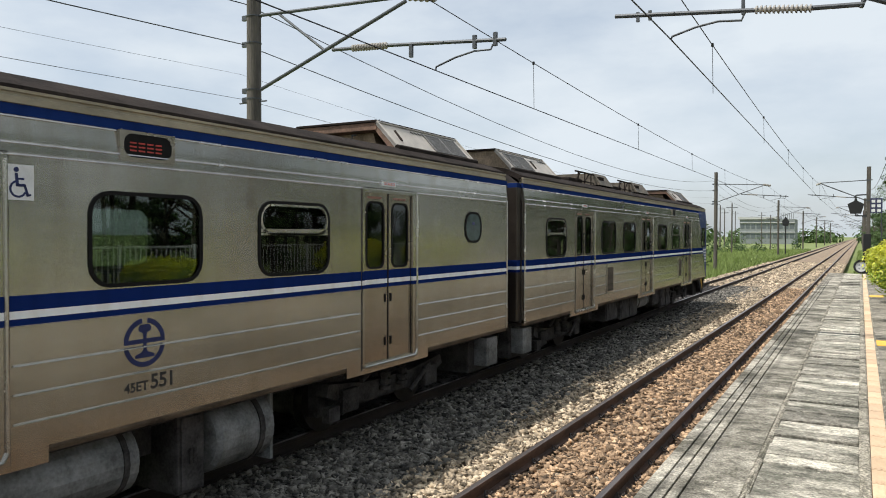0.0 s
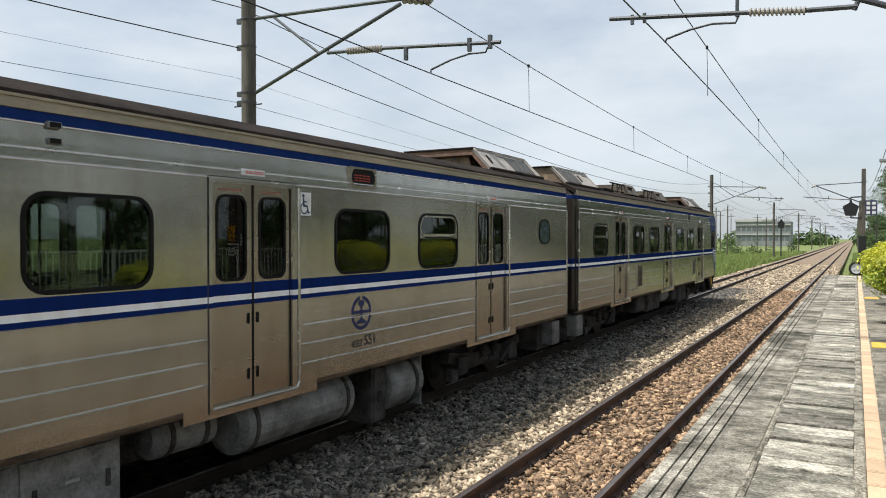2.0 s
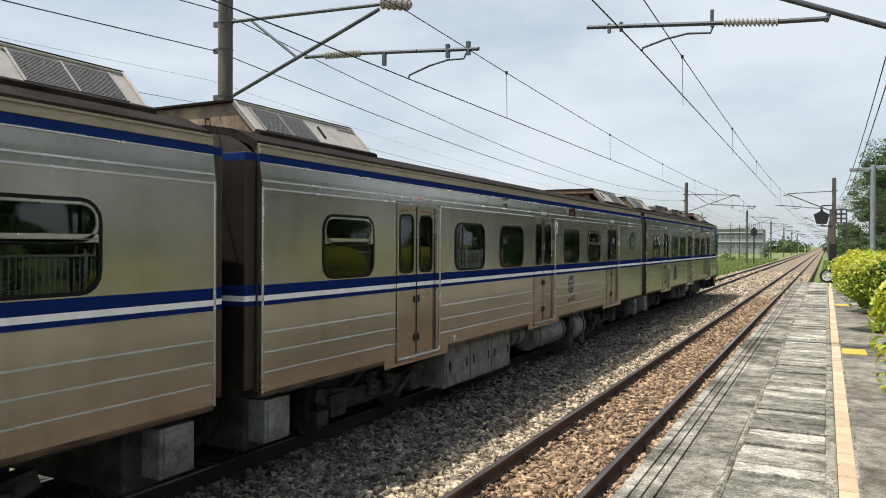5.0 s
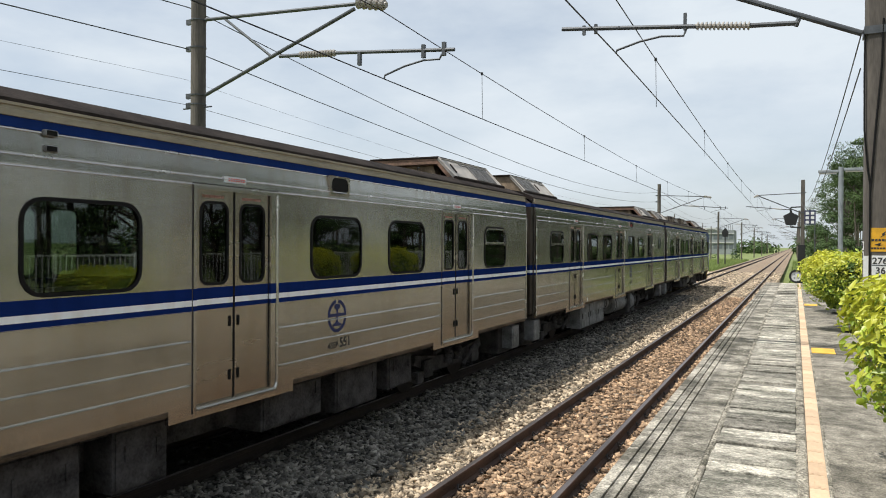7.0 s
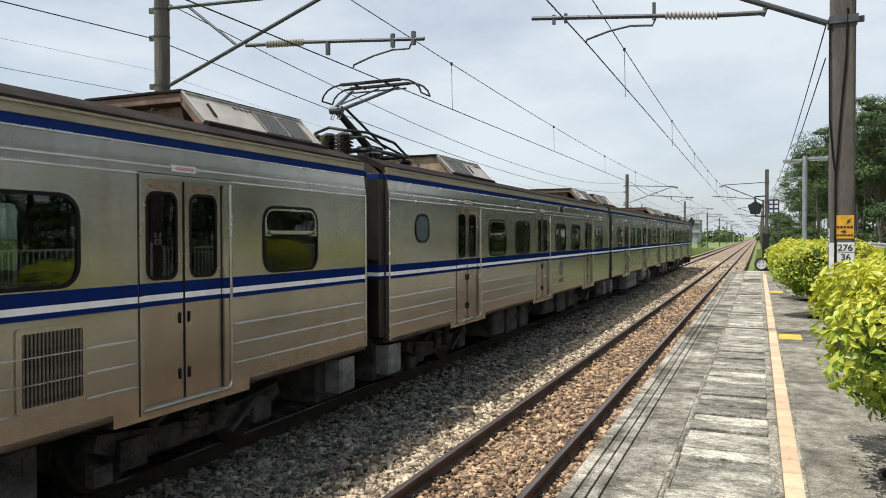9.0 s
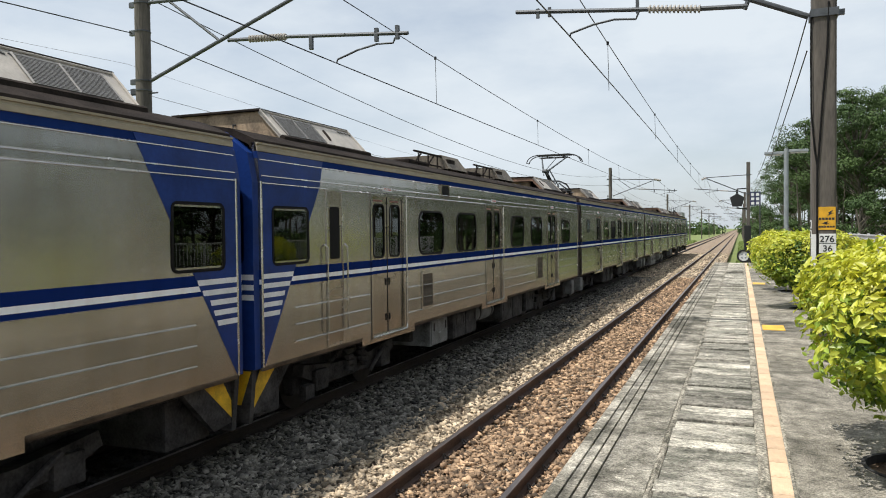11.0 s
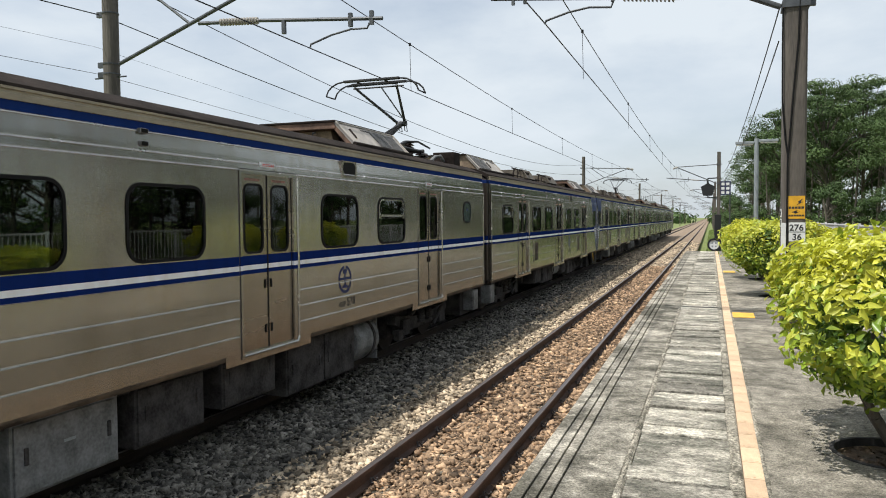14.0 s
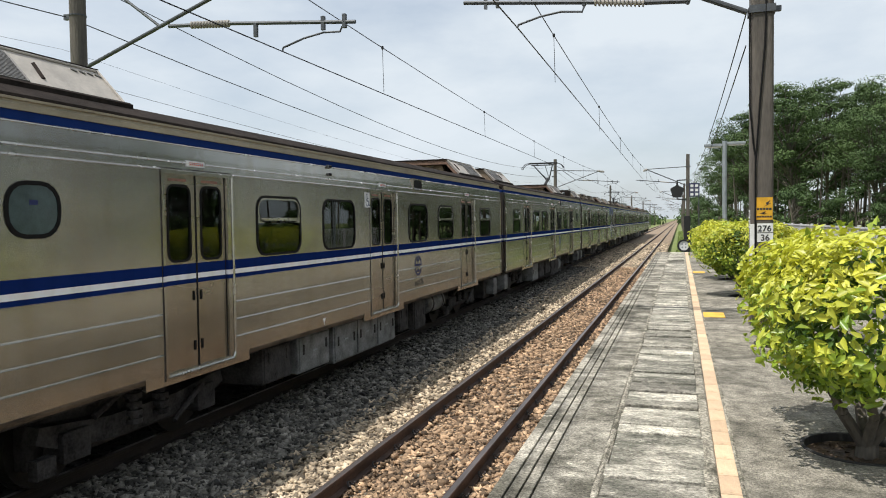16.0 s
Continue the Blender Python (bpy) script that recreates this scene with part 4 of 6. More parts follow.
def louvre(car, u0, u1, z0=1.105, z1=1.732):
    v = new("louvre")
    v.parent = car
    y0, y1 = -u1, -u0
    bm = ring(bmesh.new(), rounded(y0, y1, z0, z1, 0.03), rounded(y0 + 0.045, y1 - 0.045, z0 + 0.045, z1 - 0.045, 0.02), "x", HALF - 0.002, HALF + 0.014)
    part("frame", bm, STEEL, v)
    bm = box(bmesh.new(), HALF - 0.002, HALF + 0.001, y0 + 0.03, y1 - 0.03, z0 + 0.03, z1 - 0.03)
    part("backing", bm, RUBBER, v)
    n = max(6, int((y1 - y0) / 0.038))
    for k in range(n):
        y = y0 + 0.06 + k * (y1 - y0 - 0.12) / (n - 1)
        cached("slat", ("slat", z0, z1), lambda bm: box(bm, -0.001, 0.013, -0.008, 0.008, z0 + 0.04, z1 - 0.04), LOUVRE, v, at=pose(HALF, y, 0))


def beading(car, u0, u1, side):
    """Raised ribs on the lower side, sill step and seams."""
    bm = bmesh.new()
    for z in (1.11, 1.31, 1.51):
        prism(bm, [(side * (HALF - 0.004), z - 0.010), (side * (HALF + 0.015), z - 0.004), (side * (HALF + 0.012), z + 0.004), (side * (HALF - 0.004), z + 0.014)], "y", -u1 + 0.03, -u0 - 0.03)
    prism(bm, [(side * (HALF - 0.004), 1.760), (side * (HALF + 0.007), 1.764), (side * (HALF + 0.007), 1.776), (side * (HALF - 0.004), 1.780)], "y", -u1 + 0.01, -u0 - 0.01)
    part("rib", bm, STEEL, car)


def end_gear(car, u, way, cab=False):
    """The end of a car: dark end wall, gangway bellows, coupler and hoses."""
    y = -u
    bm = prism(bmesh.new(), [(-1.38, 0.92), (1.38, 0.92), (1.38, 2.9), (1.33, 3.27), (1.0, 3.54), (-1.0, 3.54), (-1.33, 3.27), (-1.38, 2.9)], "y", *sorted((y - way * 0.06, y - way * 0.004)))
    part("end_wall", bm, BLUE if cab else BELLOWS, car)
    bm = bmesh.new()
    for k in range(6):
        yy = y + way * (0.0 + k * 0.05)
        ring(bm, [(-0.62, 1.05), (0.62, 1.05), (0.62, 3.2), (-0.62, 3.2)], [(-0.5, 1.12), (0.5, 1.12), (0.5, 3.1), (-0.5, 3.1)], "y", *sorted((yy, yy + way * 0.03)))
        ring(bm, [(-0.58, 1.08), (0.58, 1.08), (0.58, 3.16), (-0.58, 3.16)], [(-0.5, 1.12), (0.5, 1.12), (0.5, 3.1), (-0.5, 3.1)], "y", *sorted((yy + way * 0.028, yy + way * 0.052)))
    part("gangway_bellows", bm, BELLOWS, car, "dark ribbed gangway bellows")
    bm = rod(bmesh.new(), (0, y - way * 0.4, 0.72), (0, y + way * 0.30, 0.72), 0.09, 10)
    box(bm, -0.16, 0.16, y + way * 0.2 - 0.05, y + way * 0.2 + 0.05, 0.58, 0.86, 0.02)
    part("coupler", bm, UNDER, car)
    bm = bmesh.new()
    for x in (0.75, 0.95, -0.8):
        pts = [Vector((x, y - way * 0.02, 0.85)), Vector((x + 0.02, y + way * 0.12, 0.55)), Vector((x, y + way * 0.22, 0.42)), Vector((x, y + way * 0.30, 0.46))]
        for a, b in zip(pts, pts[1:]):
            rod(bm, a, b, 0.022, 6)
    part("hose", bm, RUBBER, car)
    # Dark box added below the car end so no bright ground shows through.
    part("draft_gear", box(bmesh.new(), -1.12, 1.12, *sorted((y - way * 0.75, y - way * 0.10)), 0.26, 0.88, 0.03), UNDER, car)
    if not cab:
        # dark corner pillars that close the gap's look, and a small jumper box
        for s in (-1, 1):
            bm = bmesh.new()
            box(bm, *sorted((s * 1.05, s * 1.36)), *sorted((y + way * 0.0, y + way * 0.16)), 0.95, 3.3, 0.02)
            part("corner_pillar", bm, ENDSTEEL, car, "dark brown corner pillar with the bands carried round")
        for s in (-1, 1):
            bm = box(bmesh.new(), *sorted((s * 1.10, s * 1.34)), *sorted((y - way * 0.55, y - way * 0.16)), 0.36, 0.80, 0.015)
            jb = part("jumper_box", bm, UNDERGREY, car, "pale grey jumper box")
            part("cover", box(bmesh.new(), *sorted((s * 1.335, s * 1.352)), *sorted((y - way * 0.51, y - way * 0.20)), 0.40, 0.76, 0.005), UNDERGREY, jb)


def end_trim(car):
    """Bright corner strips down the car ends."""
    for u in (0.012, BODY - 0.012):
        part("corner_trim", rod(bmesh.new(), (HALF + 0.002, -u, SILL), (HALF + 0.002, -u, 2.96), 0.014, 6), BRIGHT, car)


def cab_end(car, u, way):
    """The driver's end: blue mask with white chevron bars, side window, striped corner skirt."""
    y = -u
    for s in (-1, 1):
        def uq(a):
            return y - way * a
        bm = bmesh.new()
        x0, x1 = sorted((s * (HALF + 0.001), s * (HALF + 0.004)))
        for poly in ([(1.22, 2.96), (0.0, 2.96), (0.0, 2.68), (1.058, 2.68)], [(0.22, 2.68), (0.0, 2.68), (0.0, 2.04), (0.22, 2.04)], [(1.058, 2.68), (0.94, 2.68), (0.94, 2.475)],
                     [(0.689, 2.04), (0.0, 2.04), (0.0, SILL + 0.02), (0.04, SILL + 0.02), (0.62, 1.92)]):
            prism(bm, [(uq(a), b) for a, b in poly], "x", x0, x1)
        top = [(1.22, 2.96), (0, 2.96), (0, EAVE - 0.1), (1.36, EAVE - 0.1)]
        vs = []
        for off in (0.001, 0.005):
            vs.append([bm.verts.new((s * (HALF + off - (0.036 if b > 3.1 else 0.0)), uq(a), b)) for a, b in top])
        bm.faces.new(vs[0])
        bm.faces.new(vs[1])
        for i in range(4):
            j = (i + 1) % 4
            bm.faces.new((vs[0][i], vs[0][j], vs[1][j], vs[1][i]))
        part("cab_mask", bm, BLUE, car, "blue painted driving-cab mask")
        bm = bmesh.new()
        x0, x1 = sorted((s * (HALF + 0.003), s * (HALF + 0.007)))
        for k in range(5):
            z = 1.94 - k * 0.105
            prism(bm, [(uq(a), b) for a, b in ((0.62 - 0.07 * k if k < 2 else 0.46 - 0.05 * k + 0.08, z), (0.02, z), (0.02, z - 0.055), (0.60 - 0.07 * k if k < 2 else 0.44 - 0.05 * k + 0.08, z - 0.055))], "x", x0, x1)
        part("chevron_bars", bm, WHITEP, car, "white stepped stripes")
        train_window(car, min(abs(u - 0.2), abs(u - 0.96)) if way > 0 else u - 0.96, 0.96 if way > 0 else u - 0.2, s, False, 2.02, 2.70, 0.08)
        bm = bmesh.new()
        prism(bm, [(uq(0.75), 0.88), (uq(-0.06), 0.88), (uq(-0.06), 0.40), (uq(0.25), 0.36)], "x", *sorted((s * 1.22, s * 1.30)))
        sk = part("corner_skirt", bm, UNDER, car)
        bm = bmesh.new()
        prism(bm, [(uq(0.42), 0.86), (uq(0.12), 0.86), (uq(-0.05), 0.58), (uq(-0.05), 0.42)], "x", *sorted((s * 1.299, s * 1.305)))
        part("warning_stripe", bm, YELLOWP, sk, "yellow warning stripes")
    # front mask
    bm = prism(bmesh.new(), [(-1.40, 0.9), (1.40, 0.9), (1.40, 2.95), (1.34, 3.27), (1.0, 3.52), (-1.0, 3.52), (-1.34, 3.27), (-1.40, 2.95)], "y", *sorted((y, y + way * 0.10)))
    part("cab_front", bm, BLUE, car, "blue driving-cab front")
    bm = bmesh.new()
    for s in (-1, 1):
        prism(bm, rounded(s * 1.0 - 0.28, s * 1.0 + 0.28, 2.05, 2.85, 0.08), "y", *sorted((y + way * 0.099, y + way * 0.106)))
    part("windscreen", bm, GLASS, car)
    bm = bmesh.new()
    for k, z in enumerate((1.94, 1.83, 1.72)):
        for s in (-1, 1):
            box(bm, *sorted((s * 0.66, s * 1.398)), *sorted((y + way * 0.099, y + way * 0.105)), z - 0.06, z)
    part("chevron_bars", bm, WHITEP, car)
    bm = bmesh.new()
    for s in (-1, 1):
        rod(bm, (s * 1.05, y + way * 0.08, 1.45), (s * 1.05, y + way * 0.16, 1.45), 0.13, 16)
    part("headlamp", bm, BLUE, car, "round lamp housing")
    bm = bmesh.new()
    prism(bm, [(-1.3, 0.3), (1.3, 0.3), (1.36, 0.9), (-1.36, 0.9)], "y", *sorted((y + way * 0.02, y + way * 0.09)))
    pl = part("pilot", bm, UNDER, car)
    bm = bmesh.new()
    for k in (0, 5):
        x = -1.2 + k * 0.44
        prism(bm, [(x, 0.5), (x + 0.2, 0.5), (x + 0.34, 0.88), (x + 0.14, 0.88)], "y", *sorted((y + way * 0.089, y + way * 0.094)))
    part("warning_stripe", bm, YELLOWP, pl, "yellow warning stripes")


def underfloor(car, kind):
    """Boxes, tanks and pipes hung under the floor between the bogies."""
    sets = {
        "ed": [("case", 5.0, 6.3, 0.30), ("case", 6.5, 7.2, 0.42), ("tank", 7.5, 8.7, 0.45), ("case", 8.9, 10.4, 0.32), ("case", 10.7, 11.6, 0.4)],
        "et": [("drum", 5.15, 6.02, 0.14), ("case", 6.12, 6.42, 0.12), ("tank", 6.85, 8.55, 0.30), ("tank", 8.87, 9.5, 0.50), ("grey", 9.94, 12.51, 0.19)],
        "rear": [("tank", 4.6, 5.5, 0.45), ("case", 6.0, 6.68, 0.24), ("case", 7.0, 7.52, 0.32), ("grey", 7.71, 10.21, 0.24), ("grey", 10.36, 11.3, 0.3), ("case", 11.5, 12.2, 0.34)],
        "ep": [("case", 4.6, 5.3, 0.36), ("case", 5.6, 6.6, 0.30), ("case", 6.9, 8.0, 0.38), ("case", 9.3, 9.9, 0.28), ("case", 10.2, 10.9, 0.28), ("case", 11.1, 11.8, 0.30)],
        "front_panto": [("drum", 5.2, 6.04, 0.15), ("case", 6.12, 8.0, 0.14), ("case", 8.25, 9.3, 0.30), ("case", 9.6, 10.6, 0.24), ("grey", 10.8, 11.9, 0.22)],
        "em": [("case", 4.8, 5.6, 0.34), ("case", 5.9, 7.6, 0.30), ("tank", 8.0, 9.0, 0.5), ("case", 9.3, 10.6, 0.34), ("grey", 10.9, 11.7, 0.36)],
    }
    for form, u0, u1, z0 in sets[kind]:
        bm = bmesh.new()
        y0, y1 = -u1, -u0
        if form in ("case", "grey"):
            box(bm, -1.24, 1.24, y0, y1, z0, 0.84, 0.02)
            eq = part("equipment_case", bm, UNDERGREY if form == "grey" else UNDER, car, "grey equipment case" if form == "grey" else "grimy equipment case")
            n = max(1, round((y1 - y0) / 0.82))
            for k in range(n):
                a, b = y0 + (y1 - y0) * k / n + 0.03, y0 + (y1 - y0) * (k + 1) / n - 0.03
                part("cover", box(bmesh.new(), 1.238, 1.258, a, b, z0 + 0.03, 0.80, 0.006), UNDERGREY if form == "grey" else UNDER, eq)
                for y in (a + 0.10, b - 0.10):
                    part("latch", box(bmesh.new(), 1.257, 1.272, y - 0.018, y + 0.018, z0 + 0.26, z0 + 0.40, 0.004), UNDER, eq)
                if form == "grey":
                    part("writing_bar", box(bmesh.new(), 1.2575, 1.2595, (a + b) / 2 - 0.06, (a + b) / 2 + 0.06, 0.56, 0.585), LAMPSTEEL, eq)
        elif form == "tank":
            r = (0.86 - z0) / 2 + 0.02
            rod(bm, (1.0, y0, 0.86 - r), (1.0, y1, 0.86 - r), r, 20)
            rod(bm, (1.0, y0 - 0.05, 0.86 - r), (1.0, y0, 0.86 - r), r * 0.7, 20, r)
            rod(bm, (1.0, y1, 0.86 - r), (1.0, y1 + 0.05, 0.86 - r), r, 20, r * 0.7)
            tk = part("air_tank", bm, UNDERGREY, car, "grey cylindrical air tank", smooth=False)
            for a in (y0 + 0.12, y1 - 0.12):
                part("strap", rod(bmesh.new(), (1.0, a - 0.025, 0.86 - r), (1.0, a + 0.025, 0.86 - r), r + 0.012, 20), UNDER, tk)
        else:
            r, zc = (0.84 - z0) / 2, (0.84 + z0) / 2
            rod(bm, (0.93, y0 + 0.10, zc), (0.93, y1 - 0.10, zc), r, 24)
            for a, b, ra, rb in ((0.10, 0.05, r, r * 0.88), (0.05, 0.015, r * 0.88, r * 0.6), (0.015, 0.0, r * 0.6, r * 0.2)):
                rod(bm, (0.93, y0 + b, zc), (0.93, y0 + a, zc), rb, 24, ra)
            bmesh.ops.remove_doubles(bm, verts=bm.verts[:], dist=0.0005)
            part("drum_strap", rod(bmesh.new(), (0.93, y1 - 0.30, zc), (0.93, y1 - 0.24, zc), r + 0.018, 24), UNDER, car)
            part("hanger", box(bmesh.new(), 0.90, 1.22, y1 - 0.10, y1 - 0.06, z0, 0.86), UNDERGREY, car, "upright grey hanger plate")
            part("drum", bm, UNDERGREY, car, "grey equipment drum")
    bm = box(bmesh.new(), -1.30, 1.30, -BODY + 0.05, -0.05, 0.84, 0.90)
    part("underframe", bm, UNDER, car)
    bm = bmesh.new()
    for x, z in ((1.18, 0.80), (1.02, 0.76), (1.26, 0.86)):
        rod(bm, (x, -BODY + 0.4, z), (x, -0.4, z), 0.022, 6)
    part("pipe", bm, UNDER, car)
    bm = box(bmesh.new(), -0.9, 0.9, -BODY + 5.0, -5.0, 0.45, 0.84)
    part("centre_case", bm, UNDER, car)
    # Long plain box added on the far side to hide sunlit ground beyond.
    part("equipment_case", box(bmesh.new(), -1.20, -0.95, -BODY + 4.35, -4.35, 0.24, 0.84, 0.02), UNDER, car, "grimy equipment case")


def sill_lip(car):
    """Grimy folded lip along the foot of the side, between the door steps."""
    edges = [0.02] + [v for a, b in DOORS for v in (a - 0.285, b + 0.285)] + [BODY - 0.02]
    for s in (-1, 1):
        for a, b in zip(edges[::2], edges[1::2]):
            cached("sill_lip", ("lip", s, round(b - a, 3)), lambda bm: prism(bm, [(s * (HALF - 0.05), SILL - 0.045), (s * (HALF - 0.012), SILL - 0.042), (s * (HALF + 0.004), SILL - 0.006), (s * (HALF + 0.003), SILL + 0.012), (s * (HALF - 0.004), SILL + 0.012), (s * (HALF - 0.05), SILL - 0.001)], "y", a - b, 0), SILLRUST, car, "rust-brown grimy sill lip", at=pose(0, -a, 0))


def sill_skirt(car, doors):
    """The lower edge, dropped by a step at every door."""
    for s in (-1, 1):
        for u0, u1 in doors:
            bm = box(bmesh.new(), *sorted((s * (HALF - 0.045), s * (HALF - 0.001))), -u1 - 0.28, -u0 + 0.28, SILL - 0.11, SILL - 0.001)
            part("door_step_panel", bm, STEEL, car)


def saloon(car):
    bm = box(bmesh.new(), -1.36, 1.36, -BODY + 0.08, -0.08, 1.10, 1.14)
    part("floor", bm, UNDER, car)
    bm = box(bmesh.new(), -1.34, 1.34, -BODY + 0.08, -0.08, 3.20, 3.24)
    part("saloon_ceiling", bm, INSIDE, car)
    gaps = [(0.3, 2.6), (4.1, 7.8), (9.3, 12.9), (14.3, 16.5)]
    for s in (-1, 1):
        for u0, u1 in gaps:
            bm = box(bmesh.new(), *sorted((s * 0.9, s * 1.34)), -u1, -u0, 1.45, 1.55, 0.02)
            box(bm, *sorted((s * 1.25, s * 1.36)), -u1, -u0, 1.55, 1.95, 0.02)
            part("bench", bm, SEAT, car)
    bm = bmesh.new()
    for u in (4.1, 7.8, 9.3, 12.9):
        for x in (-0.85, 0.85):
            rod(bm, (x, -u, 1.14), (x, -u, 3.2), 0.018, 6)
    for x in (-0.8, 0.8):
        rod(bm, (x, -14.2, 2.9), (x, -2.6, 2.9), 0.014, 6)
    part("grab_pole", bm, BRIGHT, car)


def train_car(key, kind, front, rear, units, boxes, opts, label):
    car = tagged(new("train_car"), label, "train car", "cars of the commuter train")
    wins = list(WINDOWS)
    if front == "window":
        wins.append((1.19, 2.25))
    if rear == "window":
        wins.append((14.80, 15.84))
    holes = [(a + 0.022, b - 0.022, LOWWIN + 0.022, TOPWIN - 0.022) for a, b in wins] + [(a, b, DOOR_LO - 0.02, DOOR_HI + 0.02) for a, b in DOORS]
    for cab, c0, c1 in ((front == "cab", 0.2, 0.96), (rear == "cab", BODY - 0.96, BODY - 0.2)):
        if cab:
            holes.append((c0 + 0.04, c1 - 0.04, 2.07, 2.65))
    for s in (1, -1):
        hkey = ("wall", s, front == "window", rear == "window", front == "cab", rear == "cab")
        cached("side_wall", hkey, lambda bm: side_wall(bm, s, holes), STEEL, car, "brushed steel side with blue and white bands")
    cached("roof", "roof", roof_shell, ROOF, car, "sooty dark roof")

    for s in (-1, 1):
        fascia = [(1.36, 3.292), (1.400, 3.294), (1.401, 3.340), (1.391, 3.344), (1.390, 3.366), (1.405, 3.370), (1.406, 3.390), (1.36, 3.392)]
        cached("gutter", ("gutter", s), lambda bm: prism(bm, [(s * x, z) for x, z in fascia], "y", -BODY, 0), GUTTER, car, "beige moulded gutter")
    for s in (-1, 1):
        for z, x in ((3.204, HALF - 0.027), (2.945, HALF + 0.001), (3.025, HALF - 0.006)):
            cached("cornice_bead", ("bead", s, z), lambda bm: prism(bm, [(s * (x - 0.004), z - 0.012), (s * (x + 0.012), z - 0.007), (s * (x + 0.009), z + 0.003), (s * (x - 0.004), z + 0.012)], "y", -BODY + 0.02, -0.02), BRIGHT, car)
    for s in (1, -1):
        for a, b in wins:
            split = (s > 0 and ((a > 14 or a < 3) or (kind == "et" and 4 < a < 5) or (kind in ("ep", "em") and a < 5 and key in "f") or (kind == "ed" and 4 < a < 5) or (key in "cg" and 11 < a < 12)))
            train_window(car, a, b, s, split)
        for a, b in DOORS:
            door_pair(car, a, b, s)
        edges = [0.0] + [v for d in DOORS for v in d] + [BODY]
        for a, b in zip(edges[::2], edges[1::2]):
            if (front == "cab" and a == 0.0):
                a = 0.62
            if (rear == "cab" and b == BODY):
                b = BODY - 0.62
            beading(car, a, b, s)
    for end, pos, way in ((front, 0.0, 1), (rear, BODY, -1)):
        if end == "round":
            round_window(car, 1.2 if way > 0 else opts.get("round", 15.69))
        end_gear(car, pos, way, end == "cab")
        if end == "cab":
            cab_end(car, pos, way)
    sill_skirt(car, DOORS)
    sill_lip(car)
    for u in ({"b": (12.56,), "f": (12.56,), "g": (10.86,)}).get(key, ()):
        part("jacking_mark", prism(bmesh.new(), [(-u - 0.045, SILL + 0.125), (-u + 0.035, SILL + 0.125), (-u, SILL + 0.03)], "x", HALF, HALF + 0.003), WHITEP, car, "small white triangle")
    end_trim(car)
    for u0, u1 in opts.get("louvres", ()):
        louvre(car, u0, u1)
    for u0, u1 in units:
        roof_unit(car, u0, u1)
    for u0, u1 in boxes:
        resistor_box(car, u0, u1)
    for u0, u1 in opts.get("cab_door", ()):
        cab_door(car, u0, u1)
    if opts.get("roof_case"):
        part("cable_case", box(bmesh.new(), 0.50, 1.0, -0.76, -0.36, 3.50, 3.85, 0.02), ROOF, car, "dark roof cable case")
        part("cable", sweep(bmesh.new(), [(0.75, -0.76, 3.66), (0.75, -0.95, 3.75), (0.72, -1.2, 3.72), (0.70, -1.45, 3.60)], 0.035, 8), UNDERGREY, car)
    if "pan" in opts:
        pantograph(car, *opts["pan"])
    underfloor(car, {"g": "rear", "f": "front_panto"}.get(key, kind))
    saloon(car)
    for u in (2.75, 14.08):
        bogie(car, u)
    # lit destination box and small lamps
    for a, b in opts.get("signs", ()):
        bm = ring(bmesh.new(), rounded(-b, -a, 2.975, 3.225, 0.012), rounded(-b + 0.035, -a - 0.035, 3.008, 3.192, 0.075), "x", HALF - 0.05, HALF + 0.006)
        fr = part("destination_box", bm, DOORSTEEL, car, "steel plate round the display")
        for q in (2.987, 3.213):
            for y in (-b + 0.012, -a - 0.012):
                part("screw", rod(bmesh.new(), (HALF + 0.005, y, q), (HALF + 0.010, y, q), 0.008, 6), BRIGHT, fr)
        bm = prism(bmesh.new(), rounded(-b + 0.025, -a - 0.025, 2.998, 3.202, 0.085), "x", HALF - 0.02, HALF + 0.002)
        dk = part("display", bm, RUBBER, fr, "dark display with faint red characters")
        if key == "b":
            bm = bmesh.new()
            for k in range(4):
                for j in range(3):
                    box(bm, HALF + 0.0015, HALF + 0.004, -b + 0.09 + k * 0.08, -b + 0.15 + k * 0.08, 3.055 + j * 0.03, 3.067 + j * 0.03)
            part("writing_strip", bm, REDMARK, dk)
    for u in opts.get("lamps", ()):
        for z in (3.09, 3.205):
            lamp = part("side_lamp", box(bmesh.new(), HALF - 0.05, HALF + 0.006, -u - 0.055, -u + 0.055, z - 0.024, z + 0.024, 0.012), UNDERGREY, car, "small side lamp in a grey rim")
            part("lens", box(bmesh.new(), HALF + 0.004, HALF + 0.012, -u - 0.040, -u + 0.040, z - 0.018, z + 0.018, 0.003), RUBBER, lamp, "dark lamp lens")
    for u in opts.get("emblem", ()):
        cached("emblem", "emblem", lambda bm: emblem(bm, 0.195), NAVY, car, "round navy railway emblem", pose(HALF + 0.001, -u, 1.545))
        if opts.get("number"):
            for body, size, dy in opts["number"]:
                me = text_mesh(body, size)
                linked("lettering", me, BLACKMARK, car, "small dark car lettering").matrix_basis = Matrix.Translation((HALF + 0.001, -u + dy, 1.165)) @ FACE_X
    for u in opts.get("access", ()):
        bm = box(bmesh.new(), HALF, HALF + 0.0025, -u - 0.105, -u + 0.105, 2.635, 2.875)
        pl = part("access_sign", bm, WHITEP, car, "white wheelchair access sign")
        sym = cached("pictogram", "wheelchair", wheelchair_mark, NAVY, pl, "navy wheelchair pictogram", pose(HALF + 0.001, -u, 2.75))
    return car


